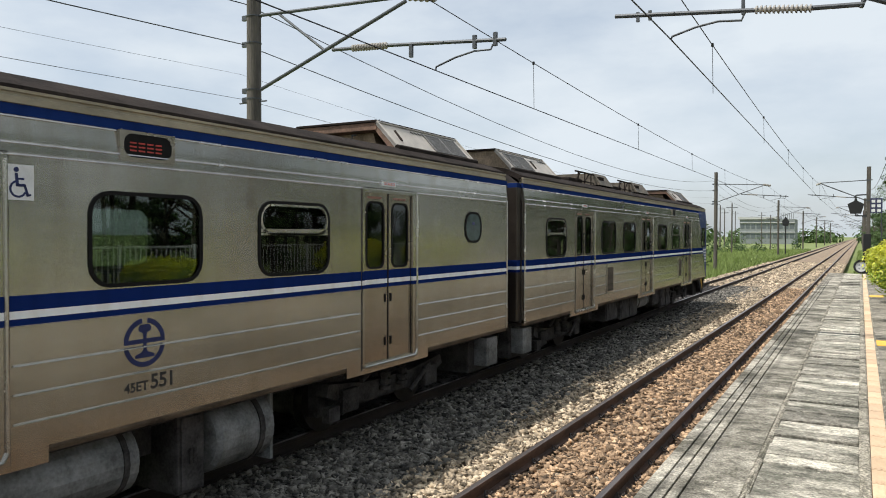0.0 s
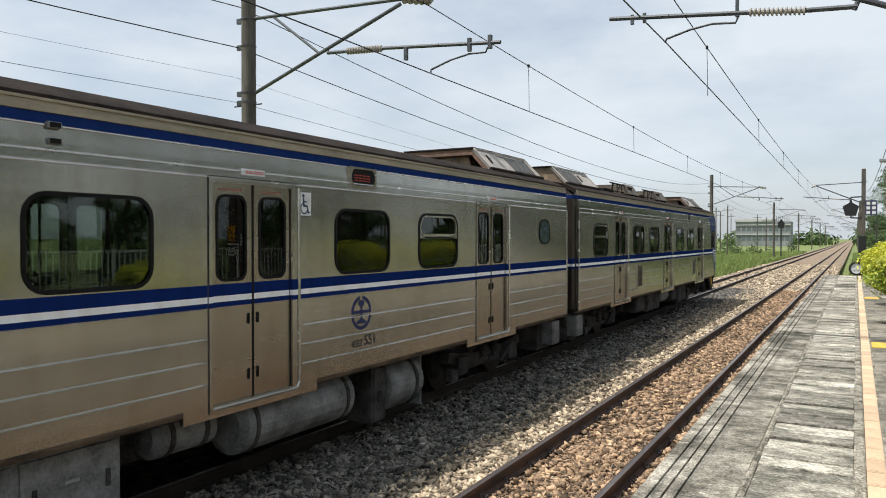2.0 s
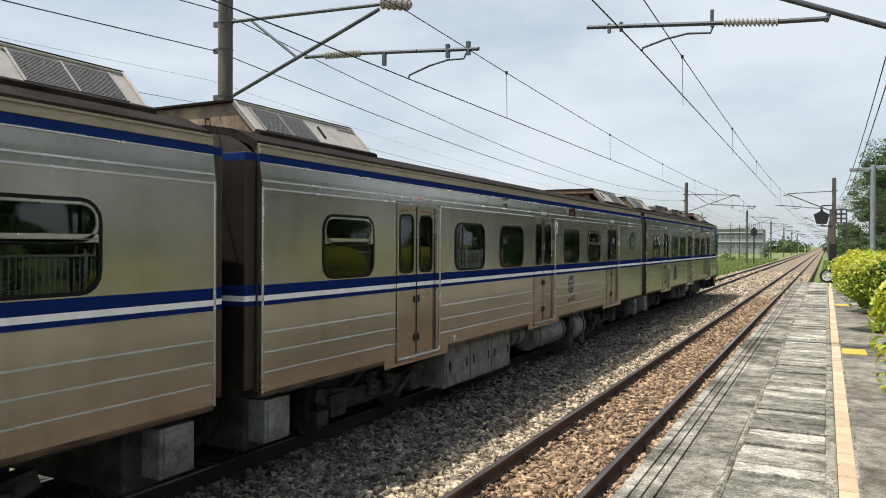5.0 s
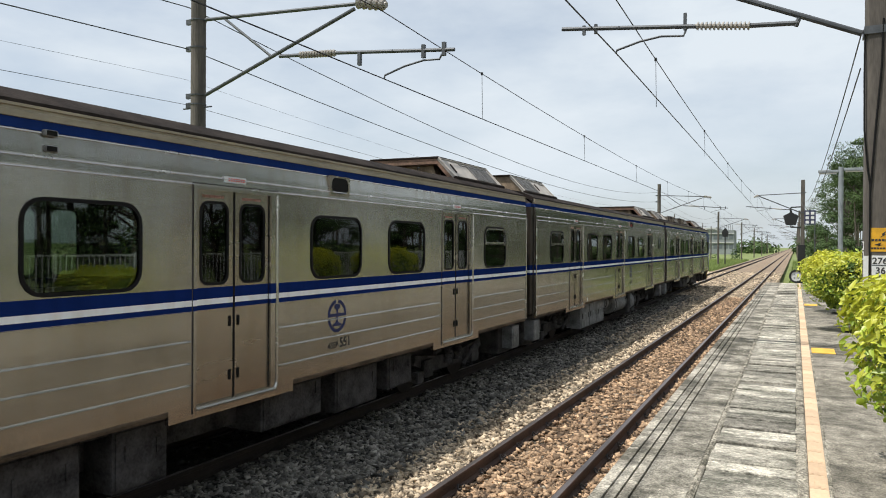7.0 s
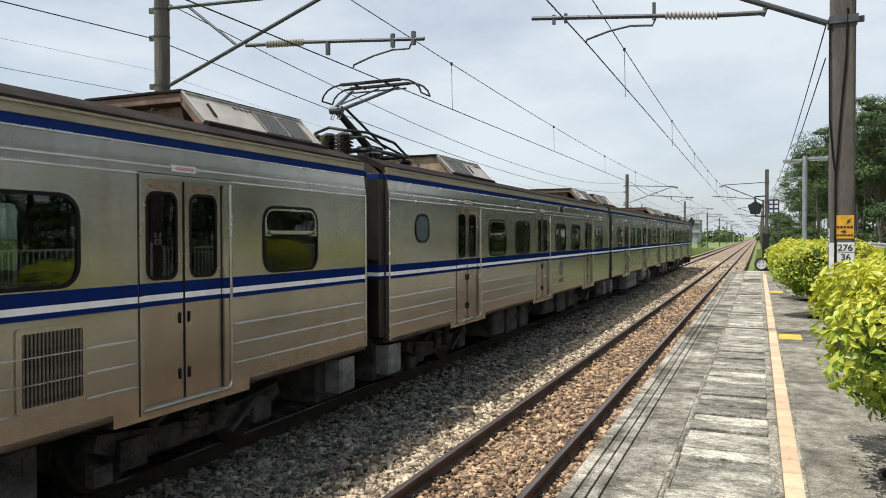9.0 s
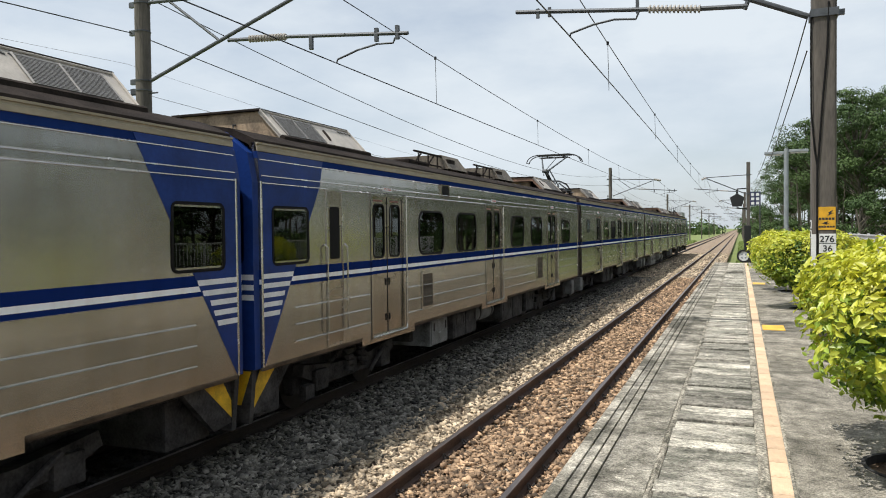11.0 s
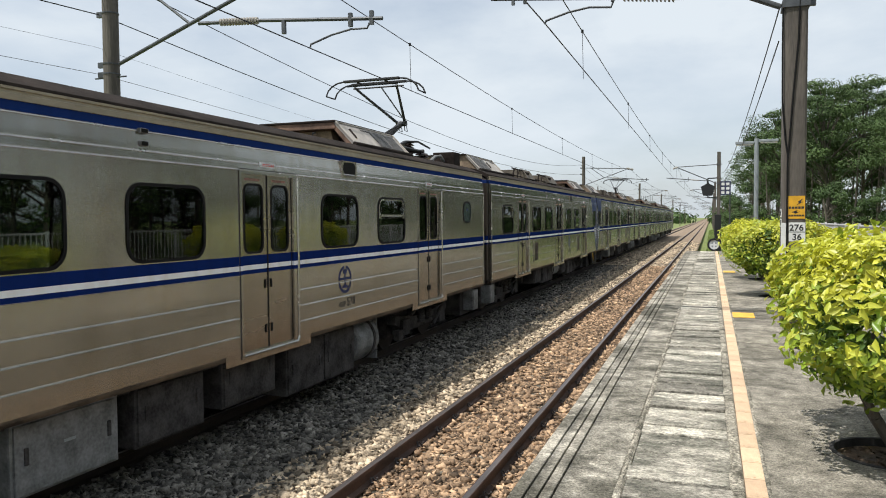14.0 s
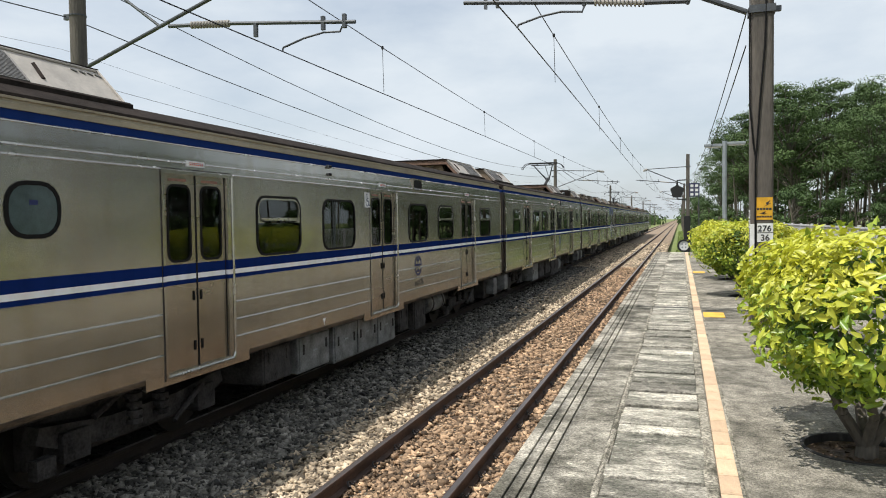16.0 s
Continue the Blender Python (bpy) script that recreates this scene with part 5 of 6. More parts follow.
CARS = {}
CARS["a"] = train_car("a", "ed", "cab", "window", [(0.9, 3.08), (14.25, 16.45)], [(6.6, 8.3), (10.2, 11.6)], {"louvres": [(4.25, 4.75), (11.65, 12.2)], "signs": [(5.2, 5.6)], "lamps": (10.9,)}, "leading stainless-steel commuter car with a blue driving cab")
CARS["b"] = train_car("b", "et", "round", "window", [(0.42, 2.62), (14.25, 16.45)], [], {"signs": [(6.6, 7.12)], "emblem": (6.9,), "number": [("45ET", 0.105, -0.19), ("551", 0.165, 0.05)], "access": (7.90,), "lamps": (10.6,)}, "stainless-steel trailer car with a wheelchair sign and round emblem")
CARS["c"] = train_car("c", "ep", "window", "round", [(0.42, 2.62), (11.25, 13.43)], [], {"signs": [(6.6, 7.02)], "emblem": (6.85,), "number": [("45EP", 0.105, -0.19), ("551", 0.165, 0.05)], "lamps": (10.6,), "pan": (15.13, 1)}, "stainless-steel motor car with a raised pantograph on its roof")
CARS["d"] = train_car("d", "em", "window", "cab", [(0.47, 2.65), (13.6, 15.8)], [(5.6, 7.2), (9.0, 10.4)], {"louvres": [(4.51, 5.12), (12.0, 12.5)], "signs": [(11.2, 11.6)], "cab_door": [(15.05, 15.47)]}, "stainless-steel car with a blue driving cab at its rear")
CARS["e"] = train_car("e", "ed", "cab", "window", [(0.9, 3.08), (14.25, 16.45)], [(6.6, 8.3), (10.2, 11.6)], {"louvres": [(4.52, 5.08), (11.86, 12.44)], "signs": [(6.15, 6.6)], "emblem": (6.7,), "number": [("45ED", 0.105, -0.19), ("578", 0.165, 0.05)], "lamps": (10.6,)}, "stainless-steel car with a blue driving cab at its front")
CARS["f"] = train_car("f", "ep", "round", "window", [(3.4, 5.6), (14.25, 16.45)], [], {"signs": [(6.35, 6.8)], "emblem": (6.74,), "number": [("45EP", 0.105, -0.19), ("578", 0.165, 0.05)], "lamps": (10.6,), "pan": (2.10, -1), "roof_case": True}, "stainless-steel motor car with a raised pantograph above its front")
CARS["g"] = train_car("g", "et", "window", "round", [(0.42, 2.62), (14.25, 16.45)], [], {"signs": [(6.6, 7.12)], "emblem": (6.9,), "number": [("45ET", 0.105, -0.19), ("576", 0.165, 0.05)], "access": (9.28,), "lamps": (10.6,), "round": 15.75}, "stainless-steel trailer car with a round frosted window")


# slight unevenness of the pull
UNEVEN_T = [0, 2.0, 3.0, 5.8, 6.5, 7.0, 7.5, 8.0, 8.5, 9.0, 12.0, 12.5, 12.8, 13.0, 13.5, 14.0, 14.5, 14.8, 15.0, 15.5, 16.0]
UNEVEN_S = [0, 0.012, 0.035, 0.0, 0.04, 0.03, 0.19, 0.05, 0.05, 0.0, 0.0, 0.20, -0.09, -0.09, 0.11, 0.0, 0.20, 0.05, 0.0, 0.26, -0.03]


def travelled(t):
    """How far the train has gone since the start."""
    q = t / 16
    base = q * (18.4921 + q * (30.1313 + q * (134.7962 + q * (-140.1424 + q * (55.6602 - q * 2.2387)))))
    return base + float(np.interp(t, UNEVEN_T, UNEVEN_S))


def motions():
    times = sorted({k * 0.25 for k in range(65)} | {12.8, 14.8})
    for key, car in CARS.items():
        walk(car, [(t, pose(FAR_X, FRONTS[key] + travelled(t), 0)) for t in times])
    fine = [k / FPS for k in range(0, 16 * FPS + 1)]
    for ws, y in WHEELSETS:
        walk(ws, [(t, pose(0, y, 0.41, -math.degrees(travelled(t) / 0.41))) for t in fine])


# ---- overhead line ----
def sagging(bm, p, q, sag, r, n=14, sides=5):
    p, q = Vector(p), Vector(q)
    pts = [p.lerp(q, k / n) - Vector((0, 0, 4 * sag * (k / n) * (1 - k / n))) for k in range(n + 1)]
    return sweep(bm, pts, r, sides)


def ribbed(bm, p, q, r, n):
    p, q = Vector(p), Vector(q)
    rod(bm, p, q, r * 0.5, 10)
    for k in range(n):
        a, b = p.lerp(q, (k + 0.2) / n), p.lerp(q, (k + 0.65) / n)
        rod(bm, a, b, r, 14, r * 0.8)
    return bm


def chain(bm, pts, r, sides=8):
    return sweep(bm, pts, r, sides)


def mast_left(y):
    """Round mast beyond the train with its hinged bracket over the far track."""
    m = tagged(new("catenary_mast"), "weathered grey mast with a bracket over the far track", "catenary mast", "masts beyond the far track")
    m.location = (0, y, 0)
    bm = rod(bmesh.new(), (-7.96, 0, -0.7), (-7.96, 0, 7.75), 0.150, 18, 0.140)
    part("mast_pole", bm, MASTC, m, "weathered concrete pole", smooth=False)
    bm = rod(bmesh.new(), (-7.78, 0, 6.76), (-4.30, 0, 6.60), 0.034, 8)
    part("top_tube", bm, GALV, m)
    bm = rod(bmesh.new(), (-7.76, 0, 5.30), (-4.36, 0, 6.52), 0.034, 10)
    part("diagonal_tube", bm, GALV, m)
    bm = rod(bmesh.new(), (-7.30, 0, 6.72), (-6.15, 0, 5.86), 0.026, 8)
    part("strut", bm, GALV, m)
    bm = rod(bmesh.new(), (-5.98, 0, 5.86), (-5.52, 0, 5.835), 0.034, 8)
    rod(bm, (-4.74, 0, 5.79), (-2.43, 0, 5.60), 0.032, 8)
    for x in (-4.25, -2.62, -3.0):
        box(bm, x - 0.03, x + 0.03, -0.03, 0.03, 5.52, 5.74)
    part("registration_tube", bm, GALV, m)
    part("insulator", ribbed(bmesh.new(), (-5.52, 0, 5.835), (-4.74, 0, 5.79), 0.066, 13), PALEPORC, m, "grey ribbed insulator")
    part("insulator", ribbed(bmesh.new(), (-4.30, 0, 6.62), (-3.72, 0, 6.50), 0.11, 5), PALEPORC, m, "pale bell insulator")
    bm = chain(bmesh.new(), [(-2.66, 0, 5.55), (-2.70, 0, 5.47), (-3.0, 0, 5.48), (-3.35, 0, 5.42), (-3.74, 0, 5.30), (-3.75, 0, 5.25)], 0.017)
    part("steady_arm", bm, GALV, m)
    for z in (5.12, 5.30, 6.23, 6.76):
        bm = bmesh.new()
        rod(bm, (-7.96, 0, z - 0.012), (-7.96, 0, z + 0.012), 0.153, 14)
        part("lug", box(bmesh.new(), -8.26, -8.10, -0.03, 0.03, z - 0.05, z + 0.05), GALV, m)
        part("clamp", bm, GALV, m)
    part("crossarm", rod(bmesh.new(), (-8.35, 0, 5.06), (-7.62, 0, 5.06), 0.015, 6), GALV, m)
    return m


def mast_right(y, dx=0.0):
    m = tagged(new("catenary_mast"), "weathered brown platform mast with a bracket over the near track", "catenary mast", "masts beside the platform")
    m.location = (dx, y, 0)
    foot = PZ - 0.01 if y < P_END else -0.7
    bm = prism(bmesh.new(), rounded(3.41, 3.70, -0.145, 0.145, 0.05, 3), "z", foot, 7.75)
    part("mast_pole", bm, MASTC, m, "weathered brown-grey pole")
    bm = rod(bmesh.new(), (3.44, 0, 6.72), (0.30, 0, 6.60), 0.034, 8)
    part("top_tube", bm, GALV, m)
    bm = rod(bmesh.new(), (3.38, 0, 5.17), (0.32, 0, 6.54), 0.040, 10)
    part("diagonal_tube", bm, GALV, m)
    bm = rod(bmesh.new(), (2.64, 0, 5.40), (2.02, 0, 5.44), 0.034, 8)
    rod(bm, (2.60, 0, 5.36), (2.66, 0, 5.52), 0.03, 8)
    rod(bm, (1.34, 0, 5.515), (-0.62, 0, 5.71), 0.032, 8)
    for x in (-0.28, -0.1, 1.18):
        box(bm, x - 0.022, x + 0.022, -0.022, 0.022, 5.48 if x > 1 else 5.58, 5.72)
    part("registration_tube", bm, GALV, m)
    part("insulator", ribbed(bmesh.new(), (2.04, 0, 5.435), (1.32, 0, 5.52), 0.062, 13), PALEPORC, m, "grey ribbed insulator")
    part("insulator", ribbed(bmesh.new(), (0.30, 0, 6.60), (-0.05, 0, 6.45), 0.11, 4), PALEPORC, m, "pale bell insulator")
    bm = chain(bmesh.new(), [(1.20, 0, 5.50), (1.16, 0, 5.40), (0.85, 0, 5.43), (0.55, 0, 5.39), (0.22, 0, 5.30), (0.20, 0, 5.25)], 0.017)
    part("steady_arm", bm, GALV, m)
    for z in (5.17, 6.72):
        bm = ring(bmesh.new(), [(3.39, -0.165), (3.72, -0.165), (3.72, 0.165), (3.39, 0.165)], [(3.412, -0.143), (3.698, -0.143), (3.698, 0.143), (3.412, 0.143)], "z", z - 0.05, z + 0.05)
        part("lug", box(bmesh.new(), 3.722, 3.80, -0.03, 0.03, z - 0.02, z + 0.05), GALV, m)
        part("clamp", bm, GALV, m)
    return m


SPAN = 54.0
FIRST = 10.95
lm = mast_left(FIRST)
for k in range(1, 7):
    copy_thing(lm, pose(0, FIRST + SPAN * k, 0))
near_mast = mast_right(FIRST)
near_mast["label"] = "brown platform mast with yellow and white number plates"
far_mast = mast_right(FIRST + SPAN, -0.42)
far_mast["label"] = "mast past the platform end carrying a signal and a sign board"
for k in range(2, 7):
    copy_thing(far_mast, pose(-0.42, FIRST + SPAN * k, 0))["label"] = "distant mast with a bracket over the near track"


def plates():
    """Number plates and a warning plate strapped to the platform mast, and its cables."""
    y = -0.146
    bm = box(bmesh.new(), 3.475, 3.685, y - 0.004, y, 2.355, 2.655)
    yl = part("warning_plate", bm, SIGNY, near_mast, "yellow warning plate with unreadable writing")
    bm = bmesh.new()
    prism(bm, [(3.60, 2.58), (3.66, 2.62), (3.63, 2.57), (3.67, 2.58), (3.58, 2.53), (3.61, 2.56)], "y", y - 0.006, y - 0.0035)
    for k in range(5):
        box(bm, 3.49 + k * 0.038, 3.52 + k * 0.038, y - 0.006, y - 0.0035, 2.485, 2.515)
    prism(bm, [(3.52, 2.44), (3.60, 2.47), (3.56, 2.43), (3.63, 2.45), (3.55, 2.41), (3.58, 2.43)], "y", y - 0.006, y - 0.0035)
    for k in range(6):
        box(bm, 3.488 + k * 0.032, 3.514 + k * 0.032, y - 0.006, y - 0.0035, 2.385, 2.408)
    part("writing_strip", bm, BLACKMARK, yl)
    bm = box(bmesh.new(), 3.495, 3.692, y - 0.004, y, 2.055, 2.305)
    wh = part("number_plate", bm, SIGNW, near_mast, "white distance plate reading 276 over 36")
    bm = box(bmesh.new(), 3.495, 3.692, y - 0.006, y - 0.0035, 2.176, 2.184)
    part("divider", bm, BLACKMARK, wh)
    face = Matrix(((1, 0, 0, 0), (0, 0, -1, 0), (0, 1, 0, 0), (0, 0, 0, 1)))
    for body, x, z in (("276", 3.50, 2.198), ("36", 3.535, 2.075)):
        linked("lettering", text_mesh(body, 0.115), BLACKMARK, wh).matrix_basis = Matrix.Translation((x, y - 0.005, z)) @ face
    for z in (2.43, 2.30):
        bm = box(bmesh.new(), 3.405, 3.411, -0.10, 0.08, z - 0.055, z + 0.055)
        side = part("side_plate", bm, SIGNW, near_mast, "small white plate")
        bm = bmesh.new()
        box(bm, 3.402, 3.406, -0.05, -0.02, z - 0.035, z + 0.035)
        box(bm, 3.402, 3.406, 0.0, 0.03, z - 0.035, z + 0.035)
        part("writing_strip", bm, BLACKMARK, side)
    bm = box(bmesh.new(), 3.40, 3.47, y - 0.012, y - 0.002, 1.6, 2.30)
    part("white_strip", bm, SIGNW, near_mast)
    bm = bmesh.new()
    chain(bm, [(3.40, -0.12, 5.2), (3.395, -0.15, 4.6), (3.40, -0.155, 3.9), (3.44, -0.158, 3.4), (3.47, -0.158, 3.2), (3.47, -0.158, 0.95)], 0.011, 6)
    chain(bm, [(3.60, -0.155, 5.3), (3.585, -0.158, 4.7), (3.53, -0.158, 4.0), (3.485, -0.158, 3.3), (3.47, -0.158, 3.1)], 0.012, 6)
    part("cable", bm, RUBBER, near_mast, "black loose cable")


plates()


def wires(name, label, x, z, xs, zs, sag, y0, count, r, drop=None):
    """One conductor from mast to mast; with drop, a contact wire hung under it by droppers."""
    for k in range(-1, count):
        a, b = y0 + SPAN * k, y0 + SPAN * (k + 1)
        s = 1 if k % 2 == 0 else -1
        w = part(name, sagging(bmesh.new(), (x + xs * s, a, z), (x - xs * s, b, z), sag, r), WIRE)
        tagged(w, label, "overhead wire", "overhead line wires")
        if drop is not None:
            n = 6
            for j in range(n):
                q = (j + 0.5) / n
                px = x + xs * s * (1 - 2 * q)
                pz = z - 4 * sag * q * (1 - q)
                bm = rod(bmesh.new(), (px, a + SPAN * q, pz + 0.02), (px + 0.02, a + SPAN * q, drop), 0.006, 5)
                rod(bm, (px, a + SPAN * q, pz - 0.03), (px, a + SPAN * q, pz + 0.035), 0.028, 6)
                part("dropper", bm, WIRE, w)


wires("messenger_wire", "dark catenary messenger wire with thin droppers", 0.0, 6.34, 0.02, 0, 0.40, FIRST, 5, 0.0095, 5.25)
wires("contact_wire", "dark contact wire over the near track", 0.06, 5.25, 0.15, 0, 0.0, FIRST, 5, 0.010)
wires("messenger_wire", "dark catenary messenger wire with thin droppers", -3.84, 6.42, 0.02, 0, 0.43, FIRST, 5, 0.0095, 5.25)
wires("contact_wire", "dark contact wire over the far track", -3.75, 5.25, -0.03, 0, 0.0, FIRST, 5, 0.010)
for fx, fz, fsag, fr in ((-8.2, 6.23, 0.88, 0.010), (-8.2, 7.05, 1.2, 0.010), (-8.25, 5.14, 0.5, 0.0045), (-8.35, 5.66, 0.7, 0.0025)):
    wires("feeder_wire", "dark feeder wire along the masts", fx, fz, 0, 0, fsag, FIRST, 5, fr)
for fz in (5.14, 4.72):
    w = part("feeder_wire", sagging(bmesh.new(), (3.36, FIRST, fz), (3.05, FIRST + SPAN, 6.4 + fz - 5.14), 1.1, 0.009, 24), WIRE)
    tagged(w, "thin cable slung between two platform masts", "overhead wire", "overhead line wires")


def signal_things():
    y = FIRST + SPAN
    def at(x, z, k=1.123):   # shared depth of signal and board
        return (2.5 + (x - 2.5) * k, 2.39 + (z - 2.39) * k)
    sg = tagged(new("railway_signal"), "black pentagonal signal backboard on bracket arms", "signal")
    sg.location = (0, y - 0.35, 0)
    c = at(2.31, 4.42)
    pent = [(c[0] - 0.56, c[1] + 0.22), (c[0] - 0.10, c[1] + 0.48), (c[0] - 0.06, c[1] + 0.72), (c[0] + 0.06, c[1] + 0.72), (c[0] + 0.10, c[1] + 0.48), (c[0] + 0.56, c[1] + 0.22), (c[0] + 0.36, c[1] - 0.52), (c[0] - 0.36, c[1] - 0.52)]
    part("backboard", prism(bmesh.new(), pent, "y", -0.04, 0.04), SIGNBLK, sg, "black pentagonal board")
    bm = bmesh.new()
    rod(bm, (c[0], 0, c[1] + 0.72), (c[0], 0, c[1] + 0.92), 0.04, 8)
    rod(bm, (c[0], 0, c[1] + 0.9), (3.13, 0.3, c[1] + 0.95), 0.05, 8)
    rod(bm, (c[0], 0, c[1] - 0.68), (3.13, 0.3, c[1] - 0.68), 0.05, 8)
    rod(bm, (c[0], 0, c[1] - 0.5), (c[0], 0, c[1] - 0.7), 0.04, 8)
    part("arm", bm, SIGNBLK, sg)
    bd = tagged(new("sign_board"), "navy board with six pale square panels", "sign")
    bd.location = (0, y - 0.3, 0)
    a, b = at(3.17, 4.0), at(3.88, 5.0)
    part("panel", box(bmesh.new(), a[0], b[0], -0.03, 0.03, a[1], b[1]), SIGNB, bd)
    for i in range(2):
        for j in range(3):
            x = a[0] + 0.08 + i * 0.37
            z = a[1] + 0.08 + j * 0.35
            part("writing_bar", box(bmesh.new(), x, x + 0.24, -0.036, -0.029, z, z + 0.22), SIGNW, bd)
    rod_bm = rod(bmesh.new(), (b[0] - 0.05, 0.02, -0.6), (b[0] - 0.05, 0.02, a[1] + 0.3), 0.04, 8)
    part("post", rod_bm, GALV, bd)
    cab = tagged(new("relay_case"), "black relay case at the foot of a mast", "relay case")
    cab.location = (3.08, y - 0.25, 0)
    part("case", box(bmesh.new(), -0.26, 0.26, -0.2, 0.15, -0.62, 2.6, 0.02), SIGNBLK, cab)
    disc = tagged(new("round_marker"), "round white marker with a black rim at the platform end", "marker")
    disc.location = (2.67, P_END + 0.5, 0)
    bm = bmesh.new()
    n = 28
    circ = lambda r: [(r * math.cos(2 * math.pi * k / n), 1.18 + r * math.sin(2 * math.pi * k / n)) for k in range(n)]
    ring(bm, circ(0.28), circ(0.205), "y", -0.05, 0.05)
    part("rim", bm, SIGNBLK, disc)
    part("face", prism(bmesh.new(), circ(0.21), "y", -0.02, 0.02), SIGNW, disc)
    for k in range(4):
        bm = bmesh.new()
        a0 = math.pi / 4 + k * math.pi / 2
        prism(bm, [(0.13 * math.cos(a0 + d), 1.18 + 0.13 * math.sin(a0 + d)) for d in (-0.4, 0, 0.4)] + [(0.05 * math.cos(a0), 1.18 + 0.05 * math.sin(a0))], "y", -0.026, -0.019)
        part("pattern", bm, LAMPSTEEL, disc)
    part("post", rod(bmesh.new(), (0, 0.03, -0.62), (0, 0.03, 0.9), 0.04, 8), SIGNBLK, disc)
    s2 = tagged(new("railway_signal"), "small black signal on a slim post beside the far track", "signal")
    s2.location = (-6.9, 118, 0)
    part("post", rod(bmesh.new(), (0, 0, -0.6), (0, 0, 4.6), 0.09, 8), SIGNBLK, s2)
    part("backboard", prism(bmesh.new(), [(-0.5, 4.6), (0, 5.3), (0.5, 4.6), (0.35, 3.9), (-0.35, 3.9)], "y", -0.05, 0.05), SIGNBLK, s2)


signal_things()


def platform_lamp():
    lp = tagged(new("platform_lamp"), "grey T-shaped platform lamp with two tube arms", "lamp post")
    lp.location = (3.69, 22.0, 0)
    part("post", rod(bmesh.new(), (0, 0, PZ - 0.02), (0, 0, 4.52), 0.06, 12), LAMPSTEEL, lp)
    for s in (-1, 1):
        bm = box(bmesh.new(), *sorted((s * 0.06, s * 0.54)), -0.05, 0.05, 4.40 + 0.02 * s, 4.47 + 0.02 * s, 0.01)
        part("lamp_arm", bm, LAMPSTEEL, lp)
        bm = rod(bmesh.new(), (s * 0.1, 0, 4.385 + 0.02 * s), (s * 0.52, 0, 4.385 + 0.02 * s), 0.022, 8)
        part("tube", bm, SIGNW, lp)
    part("foot_plate", box(bmesh.new(), -0.11, 0.11, -0.11, 0.11, PZ - 0.004, PZ + 0.015), LAMPSTEEL, lp)


platform_lamp()


def back_railing():
    """Pale picket railing along the platform's back edge, in bays of two metres."""
    f = tagged(new("railing"), "pale grey metal picket railing behind the platform shrubs", "railing")
    f.location = (6.2, 0, PZ - 0.004)
    for k in range(36):
        y = P_START + 2.0 * k
        if y > P_END - 2:
            break
        cached("post", "rail_post", lambda bm: box(bm, -0.03, 0.03, -0.03, 0.03, 0, 1.27, 0.006), FENCEC, f, at=pose(0, y, 0))
        for z in (1.21, 0.12):
            cached("rail", ("rail_bar", z), lambda bm: box(bm, -0.025, 0.025, 0.031, 1.969, z - 0.02, z + 0.025, 0.006), FENCEC, f, at=pose(0, y, 0))
        for j in range(1, 15):
            cached("picket", "picket", lambda bm: box(bm, -0.010, 0.010, -0.010, 0.010, 0.145, 1.19), FENCEC, f, at=pose(0, y + j * 2 / 15, 0))


back_railing()


